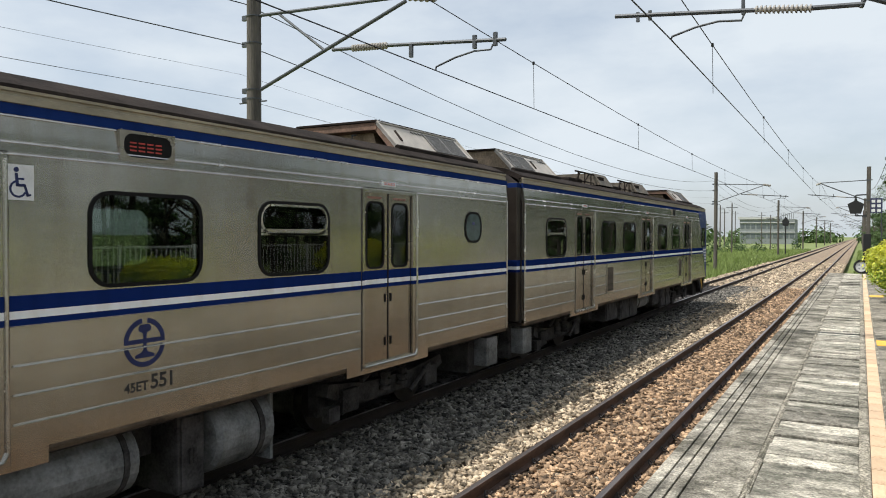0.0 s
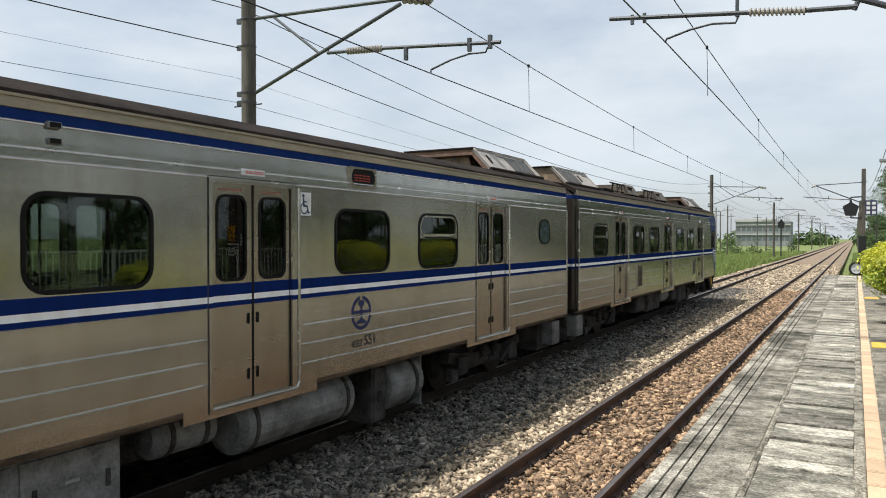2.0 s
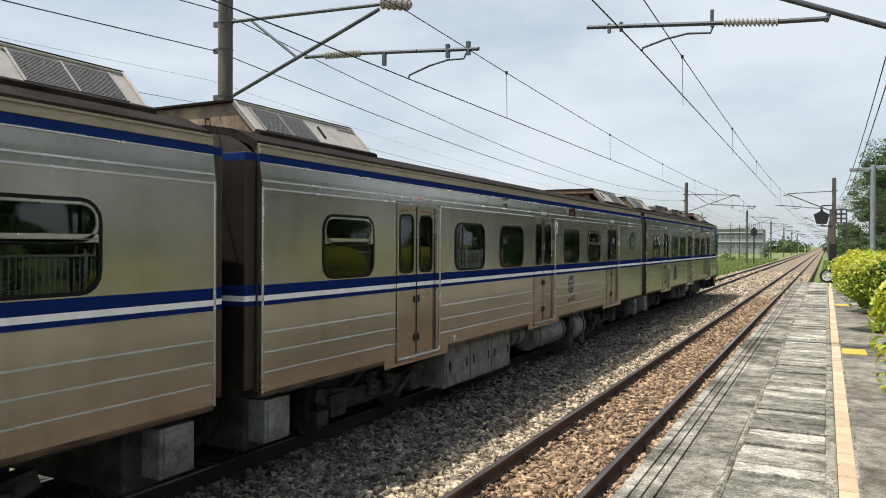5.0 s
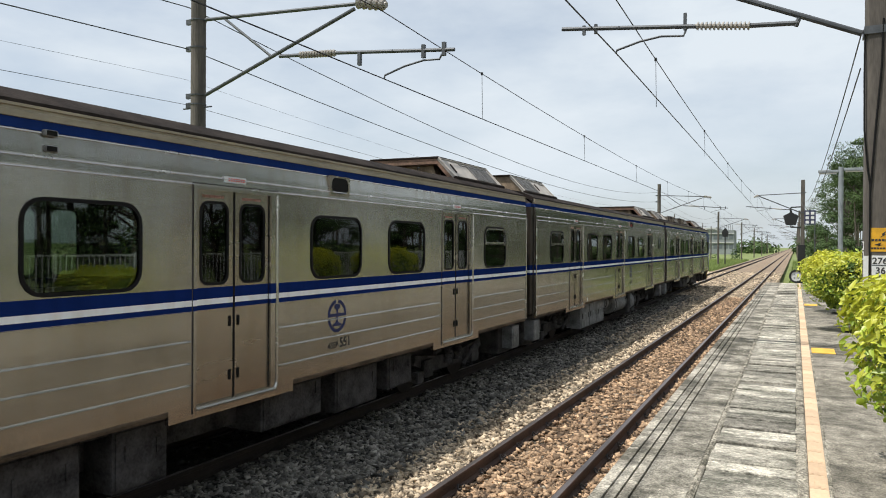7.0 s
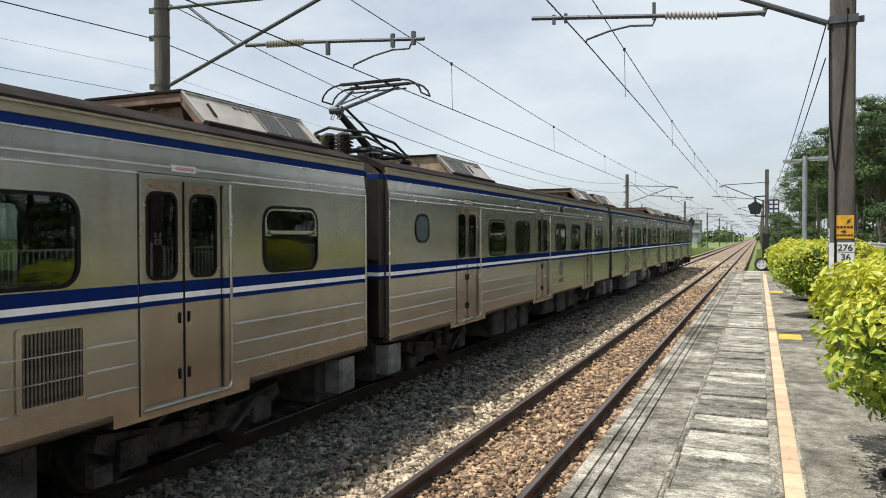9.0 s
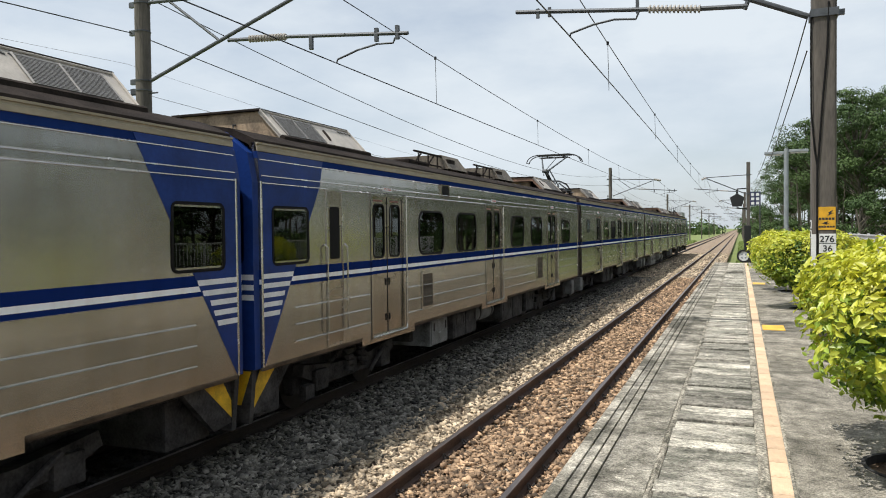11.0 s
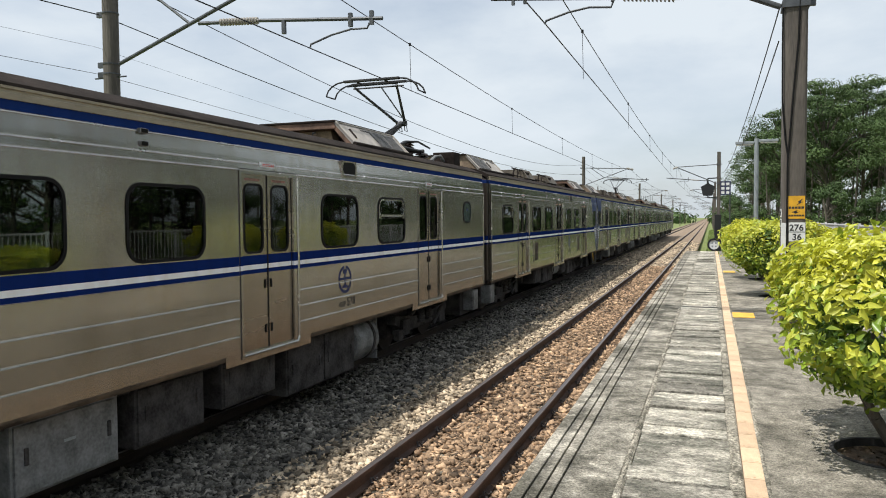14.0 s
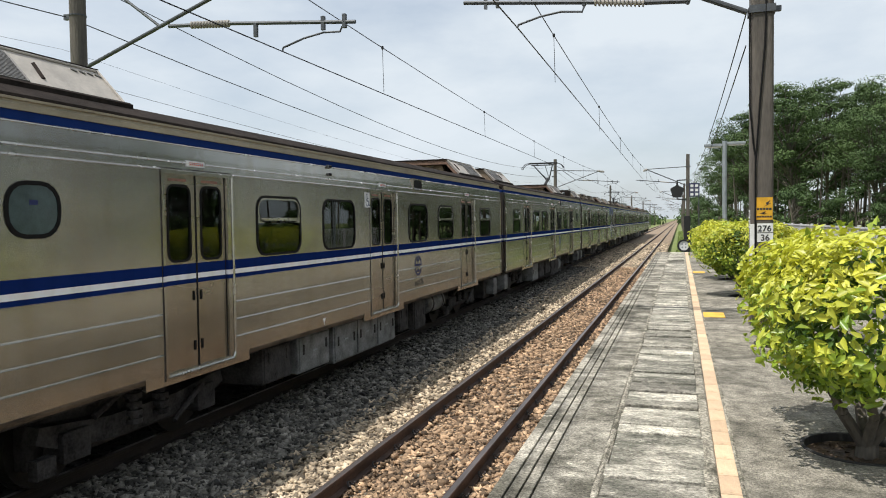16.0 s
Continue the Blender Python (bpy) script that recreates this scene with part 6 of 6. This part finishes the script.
# ---- shrubs and trees ----
def shrub(name, seed, label):
    """A clipped golden shrub: forked trunk, twigs and some thousand oval leaves in a rounded block."""
    rng = np.random.default_rng(seed)
    s = tagged(new(name), label, "shrub", "golden shrubs along the platform")
    n = 9500
    d = rng.normal(size=(n, 3))
    d /= np.linalg.norm(d, axis=1)[:, None]
    p = np.sign(d) * np.abs(d) ** 0.62
    p /= np.maximum(1.0, np.linalg.norm(p, axis=1) / 1.12)[:, None]
    depth = 1 - 0.34 * rng.random(n) ** 1.6
    lump = 1 + 0.10 * np.sin(d[:, 0] * 5 + seed) * np.cos(d[:, 1] * 6 + d[:, 2] * 4)
    c = p * np.array([0.80, 0.95, 0.56]) * (depth * lump)[:, None]
    low = c[:, 2] < -0.1
    c[low, :2] *= (1 - 0.45 * np.clip((-0.1 - c[low, 2]) / 0.55, 0, 1))[:, None]
    c[:, 2] += 0.92
    hollow = (c[:, 2] > 0.45) | (np.hypot(c[:, 0], c[:, 1]) > 0.50 + 0.12 * rng.random(n)) & (c[:, 2] > 0.40)
    c, d, depth, n = c[hollow] + np.array([0.09, 0, 0]), d[hollow], depth[hollow], int(hollow.sum())
    nrm = d + rng.normal(size=(n, 3)) * 0.55 + np.array([0, 0, 0.55])
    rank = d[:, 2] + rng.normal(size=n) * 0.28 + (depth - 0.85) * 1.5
    # Inner and downward leaves take the green that has shade in its colour.
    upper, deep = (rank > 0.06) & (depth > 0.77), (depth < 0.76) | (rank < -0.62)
    for nm, sel, m, lab in (("outer_leaves", upper, BUSHLEAF, "bright yellow-green leaves"), ("side_leaves", ~upper & ~deep, BUSHMID, "fresh green leaves"), ("inner_leaves", deep & ~upper, BUSHDEEP, "deep green inner leaves, darkened for shade")):
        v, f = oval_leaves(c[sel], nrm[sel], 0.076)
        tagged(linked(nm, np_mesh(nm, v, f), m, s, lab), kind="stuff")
    k = 300
    d = rng.normal(size=(k, 3))
    d /= np.linalg.norm(d, axis=1)[:, None]
    c = d * np.array([0.83, 0.99, 0.62]) + np.array([0.09, 0, 0.91])
    keep = c[:, 2] > 0.35
    v, f = oval_leaves(c[keep], d[keep] + rng.normal(size=(int(keep.sum()), 3)) * 0.8, 0.085)
    tagged(linked("stray_leaves", np_mesh("stray_leaves", v, f), BUSHMID, s), kind="stuff")
    bm = bmesh.new()
    rod(bm, (0, 0, -0.06), (0.01, 0, 0.09), 0.075, 9, 0.06)
    for k in range(6):
        a = k * 2 * math.pi / 6 + 0.4 + seed
        tip = Vector((0.34 * math.cos(a), 0.34 * math.sin(a), 0.62 + 0.1 * math.sin(k * 3)))
        mid = Vector((0.17 * math.cos(a + 0.3), 0.17 * math.sin(a + 0.3), 0.28))
        rod(bm, (0.02 * math.cos(a), 0.02 * math.sin(a), 0.06), mid, 0.040, 7, 0.030)
        rod(bm, mid, tip, 0.030, 7, 0.014)
        rod(bm, mid, tip + Vector((0.15 * math.sin(a), 0.2 * math.cos(a), 0.1)), 0.022, 6, 0.01)
    part("trunk", bm, BARK, s, "forked grey-brown stems")
    return s


def planting_pits():
    for px, py in PLANTS:
        p = tagged(new("planting_pit"), "round planting pit with dry soil and leaf litter", "planting pit", "planting pits along the platform")
        p.location = (px, py, 0)
        n = 32
        c = lambda r: [(r * math.cos(2 * math.pi * k / n), r * math.sin(2 * math.pi * k / n)) for k in range(n)]
        part("soil", prism(bmesh.new(), c(0.335), "z", PZ - 0.12, PZ - 0.05), SOIL, p)
        part("pit_ring", ring(bmesh.new(), c(0.34), c(0.315), "z", PZ - 0.10, PZ + 0.004), GROOVE, p, "dark pit edge")
        v, f = leaf_cloud(np.c_[RNG.uniform(-0.22, 0.22, (90, 2)), RNG.uniform(PZ - 0.05, PZ - 0.03, 90)], np.tile([0, 0, 1.0], (90, 1)) + RNG.normal(size=(90, 3)) * 0.3, 0.05, 0.5, 0)
        tagged(linked("leaf_litter", np_mesh("leaf_litter", v, f), SOIL, p, "dry fallen leaves"), kind="stuff")


planting_pits()
first = shrub("shrub", 3, "large bright golden-green shrub in a platform pit")
first.matrix_basis = pose(3.62, 5.25, PZ - 0.03) @ Matrix.Diagonal((1, 1, 0.965, 1))
second = shrub("shrub", 11, "clipped golden-green shrub farther along the platform")
second.matrix_basis = pose(3.80, 9.3, PZ - 0.06) @ Matrix.Diagonal((0.86, 0.86, 0.76, 1))
for (px, py), turn, sc in zip(PLANTS[2:], (70, 200), (1.0, 1.03)):
    copy_thing(first, pose(px, py, PZ - 0.03, 0, 0, turn))


def tree(name, seed, height, spread, base, clumps, leaf, label):
    """Tapered trunk, limbs and clumped crowns of small leaves with gaps."""
    rng = np.random.default_rng(seed)
    t = tagged(new(name), label, "tree", "trees of the wood")
    bm = bmesh.new()
    lean = rng.normal(size=2) * 0.4
    top = Vector((lean[0], lean[1], height * 0.86))
    rod(bm, (0, 0, -0.3), top * 0.55, 0.09 + height * 0.006, 8, 0.10)
    rod(bm, top * 0.55, top, 0.10, 7, 0.04)
    if height > 10:
        for k in range(3):
            a = k * 2.1 + seed
            foot = Vector((1.9 * math.cos(a), 1.9 * math.sin(a), -0.3))
            rod(bm, foot, foot * 1.25 + Vector((0, 0, height * rng.uniform(0.6, 0.78))), 0.10, 7, 0.05)
    cs, rs = [], []
    for k in range(clumps):
        a = rng.uniform(0, 2 * math.pi)
        h = base + (1 - base) * (k + rng.random()) / clumps
        wide = spread * (0.25 + 0.75 * math.sin(math.pi * min(1, max(0.05, (h - base) / (1 - base) * 0.75 + 0.22))))
        r = wide * math.sqrt(rng.random())
        c = Vector((r * math.cos(a) + lean[0] * h, r * math.sin(a) + lean[1] * h, height * h))
        cs.append(c)
        rs.append(rng.uniform(0.5, 1.25) * spread * 0.27)
        start = top * max(0.2, min(0.95, h * 0.82))
        rod(bm, start, c - Vector((0, 0, 0.15)), 0.06, 5, 0.02)
    part("trunk", bm, BARK, t)
    pts, nrm = [], []
    for c, r in zip(cs, rs):
        n = leaf
        d = rng.normal(size=(n, 3))
        d /= np.linalg.norm(d, axis=1)[:, None]
        q = d * (0.45 + 0.6 * rng.random((n, 1)) ** 0.5) * np.array([r * 1.35, r * 1.35, r * (0.50 if height > 10 else 0.62)]) + np.array(c)
        pts.append(q)
        nrm.append(d + np.array([0, 0, 0.7]) + rng.normal(size=(n, 3)) * 0.4)
    v, f = leaf_cloud(np.concatenate(pts), np.concatenate(nrm), 0.165, 0.6)
    tagged(linked("crown", np_mesh("crown", v, f), TREELEAF, t, "dense dark green foliage in layered clumps"), kind="stuff")
    return t


tall = [tree("tree", 20 + k, 13.2, 3.7, 0.50, 44, 380, "tall broadleaf tree of a dense wood behind the platform") for k in range(3)]
low = [tree("tree", 40 + k, 6.0, 2.6, 0.10, 16, 300, "low bushy tree at the wood's edge") for k in range(2)]
# Trees nearer than y 50 are out of view, added to darken train reflections.
WOOD = [(8.8, 71, 0.92, 0), (11.5, 66, 1.02, 1), (14.5, 70, 1.08, 2), (17.5, 66, 1.03, 0), (21, 70, 1.0, 1), (24.5, 64, 1.0, 2), (28, 62, 1.0, 0), (13, 78, 1.08, 1), (19, 79, 1.1, 2), (25, 76, 1.06, 0),
        (9.2, 84, 0.95, 1), (8.6, 97, 0.9, 2), (16, 60, 0.8, 1), (23, 58, 0.85, 0), (30, 52, 1.0, 2),
        (14, 100, 1.0, 0), (20, 95, 1.05, 1), (12, 116, 1.0, 2), (18, 121, 1.0, 0), (12, 140, 1.0, 1), (20, 150, 1.1, 2), (13, 172, 1.0, 0), (22, 186, 1.0, 1), (15, 212, 1.1, 2), (24, 235, 1.2, 0), (17, 262, 1.2, 1), (28, 284, 1.3, 2),
        (23, 42, 1.0, 0), (20, 34, 1.05, 1), (19, 27, 1.0, 2), (18.5, 20, 1.05, 0), (19, 13, 1.0, 1), (18.5, 6, 1.0, 2), (19, -2, 1.0, 0), (18.5, -10, 1.05, 1), (20, -18, 1.0, 2)]
EDGE = [(6.6, 78, 1.0, 0), (5.6, 92, 0.85, 1), (7.4, 63, 0.75, 1), (10.5, 58, 0.8, 0), (14, 56, 0.8, 1), (18, 55, 0.75, 0), (22, 53, 0.85, 1), (26.5, 52, 0.8, 0), (5.4, 108, 0.9, 0), (5.2, 125, 0.9, 1), (6.5, 145, 1.1, 0), (7, 170, 1.3, 1), (6, 205, 1.4, 0), (7, 250, 1.6, 1),
        (11, 82, 1.5, 0), (15, 84, 1.45, 1), (19, 83, 1.5, 0), (23, 82, 1.5, 1), (27, 80, 1.5, 0), (31, 70, 1.4, 1), (13, 74, 1.2, 0), (22, 74, 1.2, 1), (12, 62, 0.9, 1), (20, 60, 0.95, 0), (16.5, 58.5, 0.8, 0), (24, 57, 0.8, 1), (29, 49, 0.9, 0), (32, 41, 0.9, 1), (34, 31, 0.9, 0), (22, 36, 1.3, 0), (22, 26, 1.3, 1), (22, 16, 1.3, 0), (22, 8, 1.3, 1), (22, 0, 1.3, 0), (26, 46, 1.4, 1), (16, 31, 0.9, 1), (15.5, 25, 1.0, 0), (15.5, 19, 0.9, 1), (15.5, 13, 1.0, 0), (15.5, 7, 0.9, 1), (15.5, 1, 1.0, 0), (15.5, -5, 0.9, 1)]
for kind, places in ((tall, WOOD), (low, EDGE)):
    used = set()
    for x, y, sc, k in places:
        m = pose(x, y, -0.5, 0, 0, (x * 37 + y * 11) % 360)
        if k not in used:
            used.add(k)
            kind[k].matrix_basis = m @ Matrix.Scale(sc, 4)
        else:
            o = copy_thing(kind[k], m)
            o.scale = (sc, sc, sc)


# ---- distance ----
def far_woods():
    """A low line of far trees round the horizon and bushes in the meadow."""
    rng = np.random.default_rng(5)
    pts, nrm = [], []
    def clump(x, y, z, r, h, n):
        d = rng.normal(size=(n, 3))
        d /= np.linalg.norm(d, axis=1)[:, None]
        pts.append(d * np.array([r, r, h]) * (0.6 + 0.4 * rng.random((n, 1))) + np.array([x, y, z]))
        nrm.append(d + np.array([0, 0, 0.5]))
    for k in range(150):
        x = -rng.uniform(8, 260) if k % 4 else rng.uniform(2, 60)
        y = rng.uniform(330, 420)
        h = rng.uniform(3, 7)
        clump(x, y, h * 0.5, rng.uniform(4, 8), h * 0.8, 60)
    v, f = leaf_cloud(np.concatenate(pts), np.concatenate(nrm), 1.9, 0.7)
    tagged(linked("far_woods", np_mesh("far_woods", v, f), TREELEAF), "hazy line of trees on the horizon", "woods", kind="stuff")
    pts, nrm = [], []
    for k in range(110):
        y = rng.uniform(48, 230)
        x = -rng.uniform(9.5, 14 + y * 0.35)
        h = rng.uniform(0.4, 1.5) * (1 + y / 160)
        clump(x, y, h * 0.4 - 0.5, rng.uniform(0.7, 2.2), h, 110)
    v, f = leaf_cloud(np.concatenate(pts), np.concatenate(nrm), 0.42, 0.5)
    tagged(linked("meadow_bushes", np_mesh("meadow_bushes", v, f), TREELEAF), "scattered green bushes in the meadow", "bushes", kind="stuff")


far_woods()


def grass():
    rng = np.random.default_rng(9)
    n = 60000
    y = 24 + 150 * rng.random(n) ** 1.7
    x = np.where(rng.random(n) < 0.82, -6.3 - (0.2 + y * 0.22) * rng.random(n) ** 1.3, 2.2 + 4.5 * rng.random(n))
    keep = (x < 0) | (y > P_END + 1.5)
    x, y = x[keep], y[keep]
    n = len(x)
    h = rng.uniform(0.15, 0.55, n) * np.where(x < 0, 1.2, 0.6)
    a = rng.uniform(0, 6.28, n)
    w = 0.022 * (1 + y / 60)
    z = np.full(n, -0.62)
    dx, dy = np.cos(a) * w, np.sin(a) * w
    lx, ly = rng.normal(size=n) * h * 0.3, rng.normal(size=n) * h * 0.3
    v = np.stack([np.c_[x - dx, y - dy, z], np.c_[x + dx, y + dy, z], np.c_[x + lx, y + ly, z + h]], 1).reshape(-1, 3)
    tagged(linked("tall_grass", np_mesh("tall_grass", v, np.arange(n * 3).reshape(n, 3)), GRASS), "tall green lineside grass", "grass", kind="stuff")


grass()


def factory():
    """A long pale industrial building far across the meadow."""
    b = tagged(new("factory_building"), "long pale grey industrial building beyond the meadow", "building")
    b.location = (-28, 300, -0.6)
    part("wall", box(bmesh.new(), -9.5, 9.5, 0, 14, 0, 9.4), FACTORY, b)
    part("roof", box(bmesh.new(), -10, 4, -0.6, 14.6, 9.4, 10.3), FENCEC, b, "white roof edge")
    for fl in range(2):
        z = 2.2 + fl * 3.6
        for k in range(10):
            x = -9.2 + k * 1.9
            w = cached("window", "factory_window", lambda bm: box(bm, 0, 1.35, -0.06, 0.02, 0, 1.7), DARKWIN, b, at=pose(x, 0, z))
        part("ledge", box(bmesh.new(), -9.6, 9.6, -0.35, 0, z + 2.2, z + 2.5), FENCEC, b)
    for k in range(7):
        part("roof_post", rod(bmesh.new(), (4.6 + k * 0.7, 3, 9.4), (4.6 + k * 0.7, 3, 11.6), 0.12, 6), FACTORY, b)


factory()
for k, (x, y, h) in enumerate(((-16, 130, 8.5), (-21, 150, 9), (-24, 175, 9), (-19, 200, 9), (-28, 220, 10), (-14, 170, 7.5))):
    bm = rod(bmesh.new(), (0, 0, 0), (0, 0, h), 0.14, 8, 0.09)
    pole = tagged(new("utility_pole"), "slim grey utility pole in the meadow", "utility pole", "utility poles in the meadow")
    pole.location = (x, y, -0.6)
    part("pole_shaft", bm, MASTC, pole)
    part("crossarm", box(bmesh.new(), -0.9, 0.9, -0.05, 0.05, h - 0.8, h - 0.7), GALV, pole)


# ---- pieces of platform and tracks ----
def coping():
    """Edge stones in four strips, so that three grooves run between them."""
    edges = [1.525, 1.604, 1.675, 1.745, 2.045]
    gaps = 0.012
    y = P_START
    k = 0
    while y < P_END:
        n = min(1.98, P_END - y)
        for a, b in zip(edges, edges[1:]):
            a2 = a + (gaps / 2 if a > 1.53 else 0)
            b2 = b - (gaps / 2 if b < 2.0 else 0)
            cached("coping_stone", ("coping", round(a, 3), round(n, 2)), lambda bm: box(bm, a2, b2, 0.004, n - 0.004, -0.085, 0, 0.003), COPING, platform, at=pose(0, y, PZ))
        y += 1.98
    part("edge_face", box(bmesh.new(), 1.53, 1.601, P_START, P_END, -0.1, PZ - 0.086), COPING, platform)
    part("groove_floor", box(bmesh.new(), 1.56, 2.05, P_START, P_END, PZ - 0.079, PZ - 0.03), GROOVE, platform)


def drain_slabs():
    rng = random.Random(4)
    y = 0.6
    while y < P_END - 0.1:
        n = min(rng.choice((0.20, 0.24, 0.28, 0.34, 0.22, 0.30, 0.42)), P_END - y)
        tilt = rng.uniform(-0.25, 0.25)
        ob = cached("drain_slab", ("slab", n), lambda bm: box(bm, 2.085, 2.640, 0.012, n - 0.012, -0.05, 0.0, 0.008), SLAB, platform, at=pose(rng.uniform(-0.006, 0.006), y, PZ + rng.uniform(-0.010, 0.004), tilt, rng.uniform(-0.2, 0.2), rng.uniform(-0.5, 0.5)))
        y += n
    y = 0.6
    while y > P_START + 0.5:
        n = rng.choice((0.30, 0.34, 0.42))
        y -= n
        cached("drain_slab", ("slab", n), lambda bm: box(bm, 2.085, 2.640, 0.012, n - 0.012, -0.05, 0.0, 0.008), SLAB, platform, at=pose(0, y, PZ + rng.uniform(-0.006, 0.002)))
    for x0, x1, rise in ((2.048, 2.086, 0.006), (2.640, 2.707, 0.004), (2.820, 2.846, 0.003)):
        part("joint_mortar", box(bmesh.new(), x0 - 0.002, min(x1, 2.8415), P_START, P_END, PZ - 0.06, PZ - 0.007), MORTAR, platform)
        ys = np.arange(P_START, P_END, 0.045)
        wob = np.convolve(np.random.default_rng(int(x0 * 100)).normal(size=len(ys)), np.ones(5) / 2.2, "same")
        bm, last = bmesh.new(), None
        for k, y in enumerate(ys):
            a, b = x0 + 0.007 * wob[k], x1 - abs(0.006 * wob[-k - 1])
            row = [bm.verts.new(p) for p in ((a, y, PZ - 0.003), (a + 0.012, y, PZ + rise * (0.5 + 0.3 * wob[k])), (b - 0.012, y, PZ + rise * (0.6 - 0.3 * wob[k])), (b, y, PZ - 0.003))]
            if last:
                for i in range(3):
                    bm.faces.new((last[i], last[i + 1], row[i + 1], row[i]))
            last = row
        part("mortar_ridge", bm, MORTAR, platform, "ragged pale mortar ridge")


def tactile():
    y = 0.3 - 0.30 * 40
    def tile(bm):
        box(bm, 2.710, 2.818, 0.006, 0.294, -0.05, 0.0, 0.003)
        for k in range(3):
            box(bm, 2.726 + k * 0.032, 2.740 + k * 0.032, 0.02, 0.28, -0.001, 0.004)
        return bm
    while y < P_END - 0.2:
        cached("tactile_tile", "tactile", tile, TACTILE, platform, "worn orange tactile tile", at=pose(0, y, PZ + 0.001))
        y += 0.30
    for y in (11.6, 20.9):
        cached("tactile_tile", "tactile_cross", lambda bm: box(bm, 2.842, 3.14, 0, 0.55, -0.02, 0.006, 0.003), TACTYEL, platform, "yellow tactile cross strip", at=pose(0, y, PZ))


coping()
drain_slabs()
tactile()


def lineside_pieces():
    sl, sl_far, cl = sleeper_mesh(), sleeper_mesh(), rail_clip_mesh()
    for base in (track_near, track_far):
        for k in range(100):
            y = 1.0 + k * 0.6
            # Far sleepers get the dark underframe material in place of shade.
            ob = linked("sleeper", sl if base is track_near else sl_far, CONCRETE if base is track_near else UNDER, base)
            ob.location = (0, y, -0.012)
            if y < 26 and base is track_near:
                for s in (-1, 1):
                    c = linked("rail_clip", cl, UNDER, base, "dark spring clip")
                    c.location = (s * 0.566, y, 0.012)


lineside_pieces()


def stones(name, x0, x1, y0, y1, per_m2, size, material, label, seed):
    """Loose ballast: angular stones of many sizes, turned every way."""
    rng = np.random.default_rng(seed)
    n = int((x1 - x0) * (y1 - y0) * per_m2)
    shard = np.array([(1.05, 0, 0), (-1.05, 0, 0), (0, 1.05, 0), (0, -1.05, 0), (0, 0, 1.05), (0, 0, -1.05)])
    tri = np.array([(0, 2, 4), (2, 1, 4), (1, 3, 4), (3, 0, 4), (2, 0, 5), (1, 2, 5), (3, 1, 5), (0, 3, 5)])
    corners = len(shard)
    x, y = rng.uniform(x0, x1, n), rng.uniform(y0, y1, n)
    rails = [NEAR_X - 0.566, NEAR_X + 0.566, FAR_X - 0.566, FAR_X + 0.566]
    keep = np.all([np.abs(x - r) > 0.075 for r in rails], axis=0)
    x, y = x[keep], y[keep]
    n = len(x)
    q = rng.normal(size=(n, 4))
    q /= np.linalg.norm(q, axis=1)[:, None]
    w, a, b, c = q.T
    R = np.stack([np.stack([1 - 2 * (b * b + c * c), 2 * (a * b - c * w), 2 * (a * c + b * w)], -1), np.stack([2 * (a * b + c * w), 1 - 2 * (a * a + c * c), 2 * (b * c - a * w)], -1), np.stack([2 * (a * c - b * w), 2 * (b * c + a * w), 1 - 2 * (a * a + b * b)], -1)], 1)
    s = size * (0.55 + 0.95 * rng.random(n) ** 1.6)
    shape = rng.uniform(0.34, 1.45, (n, 1, 3))
    v = shard[None] * shape * (1 + 0.34 * rng.normal(size=(n, corners, 1)).clip(-1.5, 1.5))
    v = np.einsum("nij,nkj->nki", R, v) * s[:, None, None] * np.array([1.12, 1.12, 0.72])
    z = bed_z(x, y) + rng.uniform(-0.012, 0.022, n)
    v += np.stack([x, y, z], -1)[:, None, :]
    f = (tri[None] + corners * np.arange(n)[:, None, None]).reshape(-1, 3)
    return tagged(linked(name, np_mesh(name, v.reshape(-1, 3), f), material), label, "ballast", kind="stuff")


stones("ballast_stones", -0.56, 1.52, 2.6, 9, 1400, 0.033, STONE, "loose brown ballast stones between the rails", 1)
stones("ballast_stones", -0.56, 1.52, 9, 20, 800, 0.034, STONE, "loose brown ballast stones farther along the track", 2)
stones("ballast_stones", -0.56, 1.52, 20, 40, 300, 0.040, STONE, "loose brown ballast stones towards the platform end", 12)
stones("tan_ballast_stones", -1.55, -0.56, 2.6, 9, 1400, 0.033, TANSTONE, "loose tan ballast stones outside the near rail", 6)
stones("tan_ballast_stones", -1.65, -0.56, 9, 20, 780, 0.034, TANSTONE, "loose tan ballast stones farther beside the rail", 7)
stones("tan_ballast_stones", -2.1, -0.56, 20, 40, 290, 0.040, TANSTONE, "loose tan ballast stones towards the platform end", 13)
stones("grey_ballast_stones", -3.12, -1.35, 2.6, 9, 1400, 0.033, SHADEGREYSTONE, "loose grey ballast stones beside the train, darkened for its shade", 3)
stones("grey_ballast_stones", -3.12, -1.4, 9, 20, 760, 0.034, SHADEGREYSTONE, "loose grey ballast stones along the far track, darkened for shade", 4)
stones("grey_ballast_stones", -3.12, -1.6, 20, 40, 270, 0.040, SHADEGREYSTONE, "loose grey ballast stones towards the far end, darkened for shade", 14)
# Stones below the cars, their shade put into the dark material.
stones("dark_ballast_stones", -4.30, -3.20, 3, 40, 160, 0.034, UNDER, "ballast stones between the far rails, coloured dark for shade", 15)
stones("tan_ballast_stones", -1.95, 1.52, -5, 2.6, 260, 0.040, STONE, "loose brown ballast stones beside the platform", 8)
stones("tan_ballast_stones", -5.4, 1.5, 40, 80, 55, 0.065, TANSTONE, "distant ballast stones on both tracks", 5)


motions()
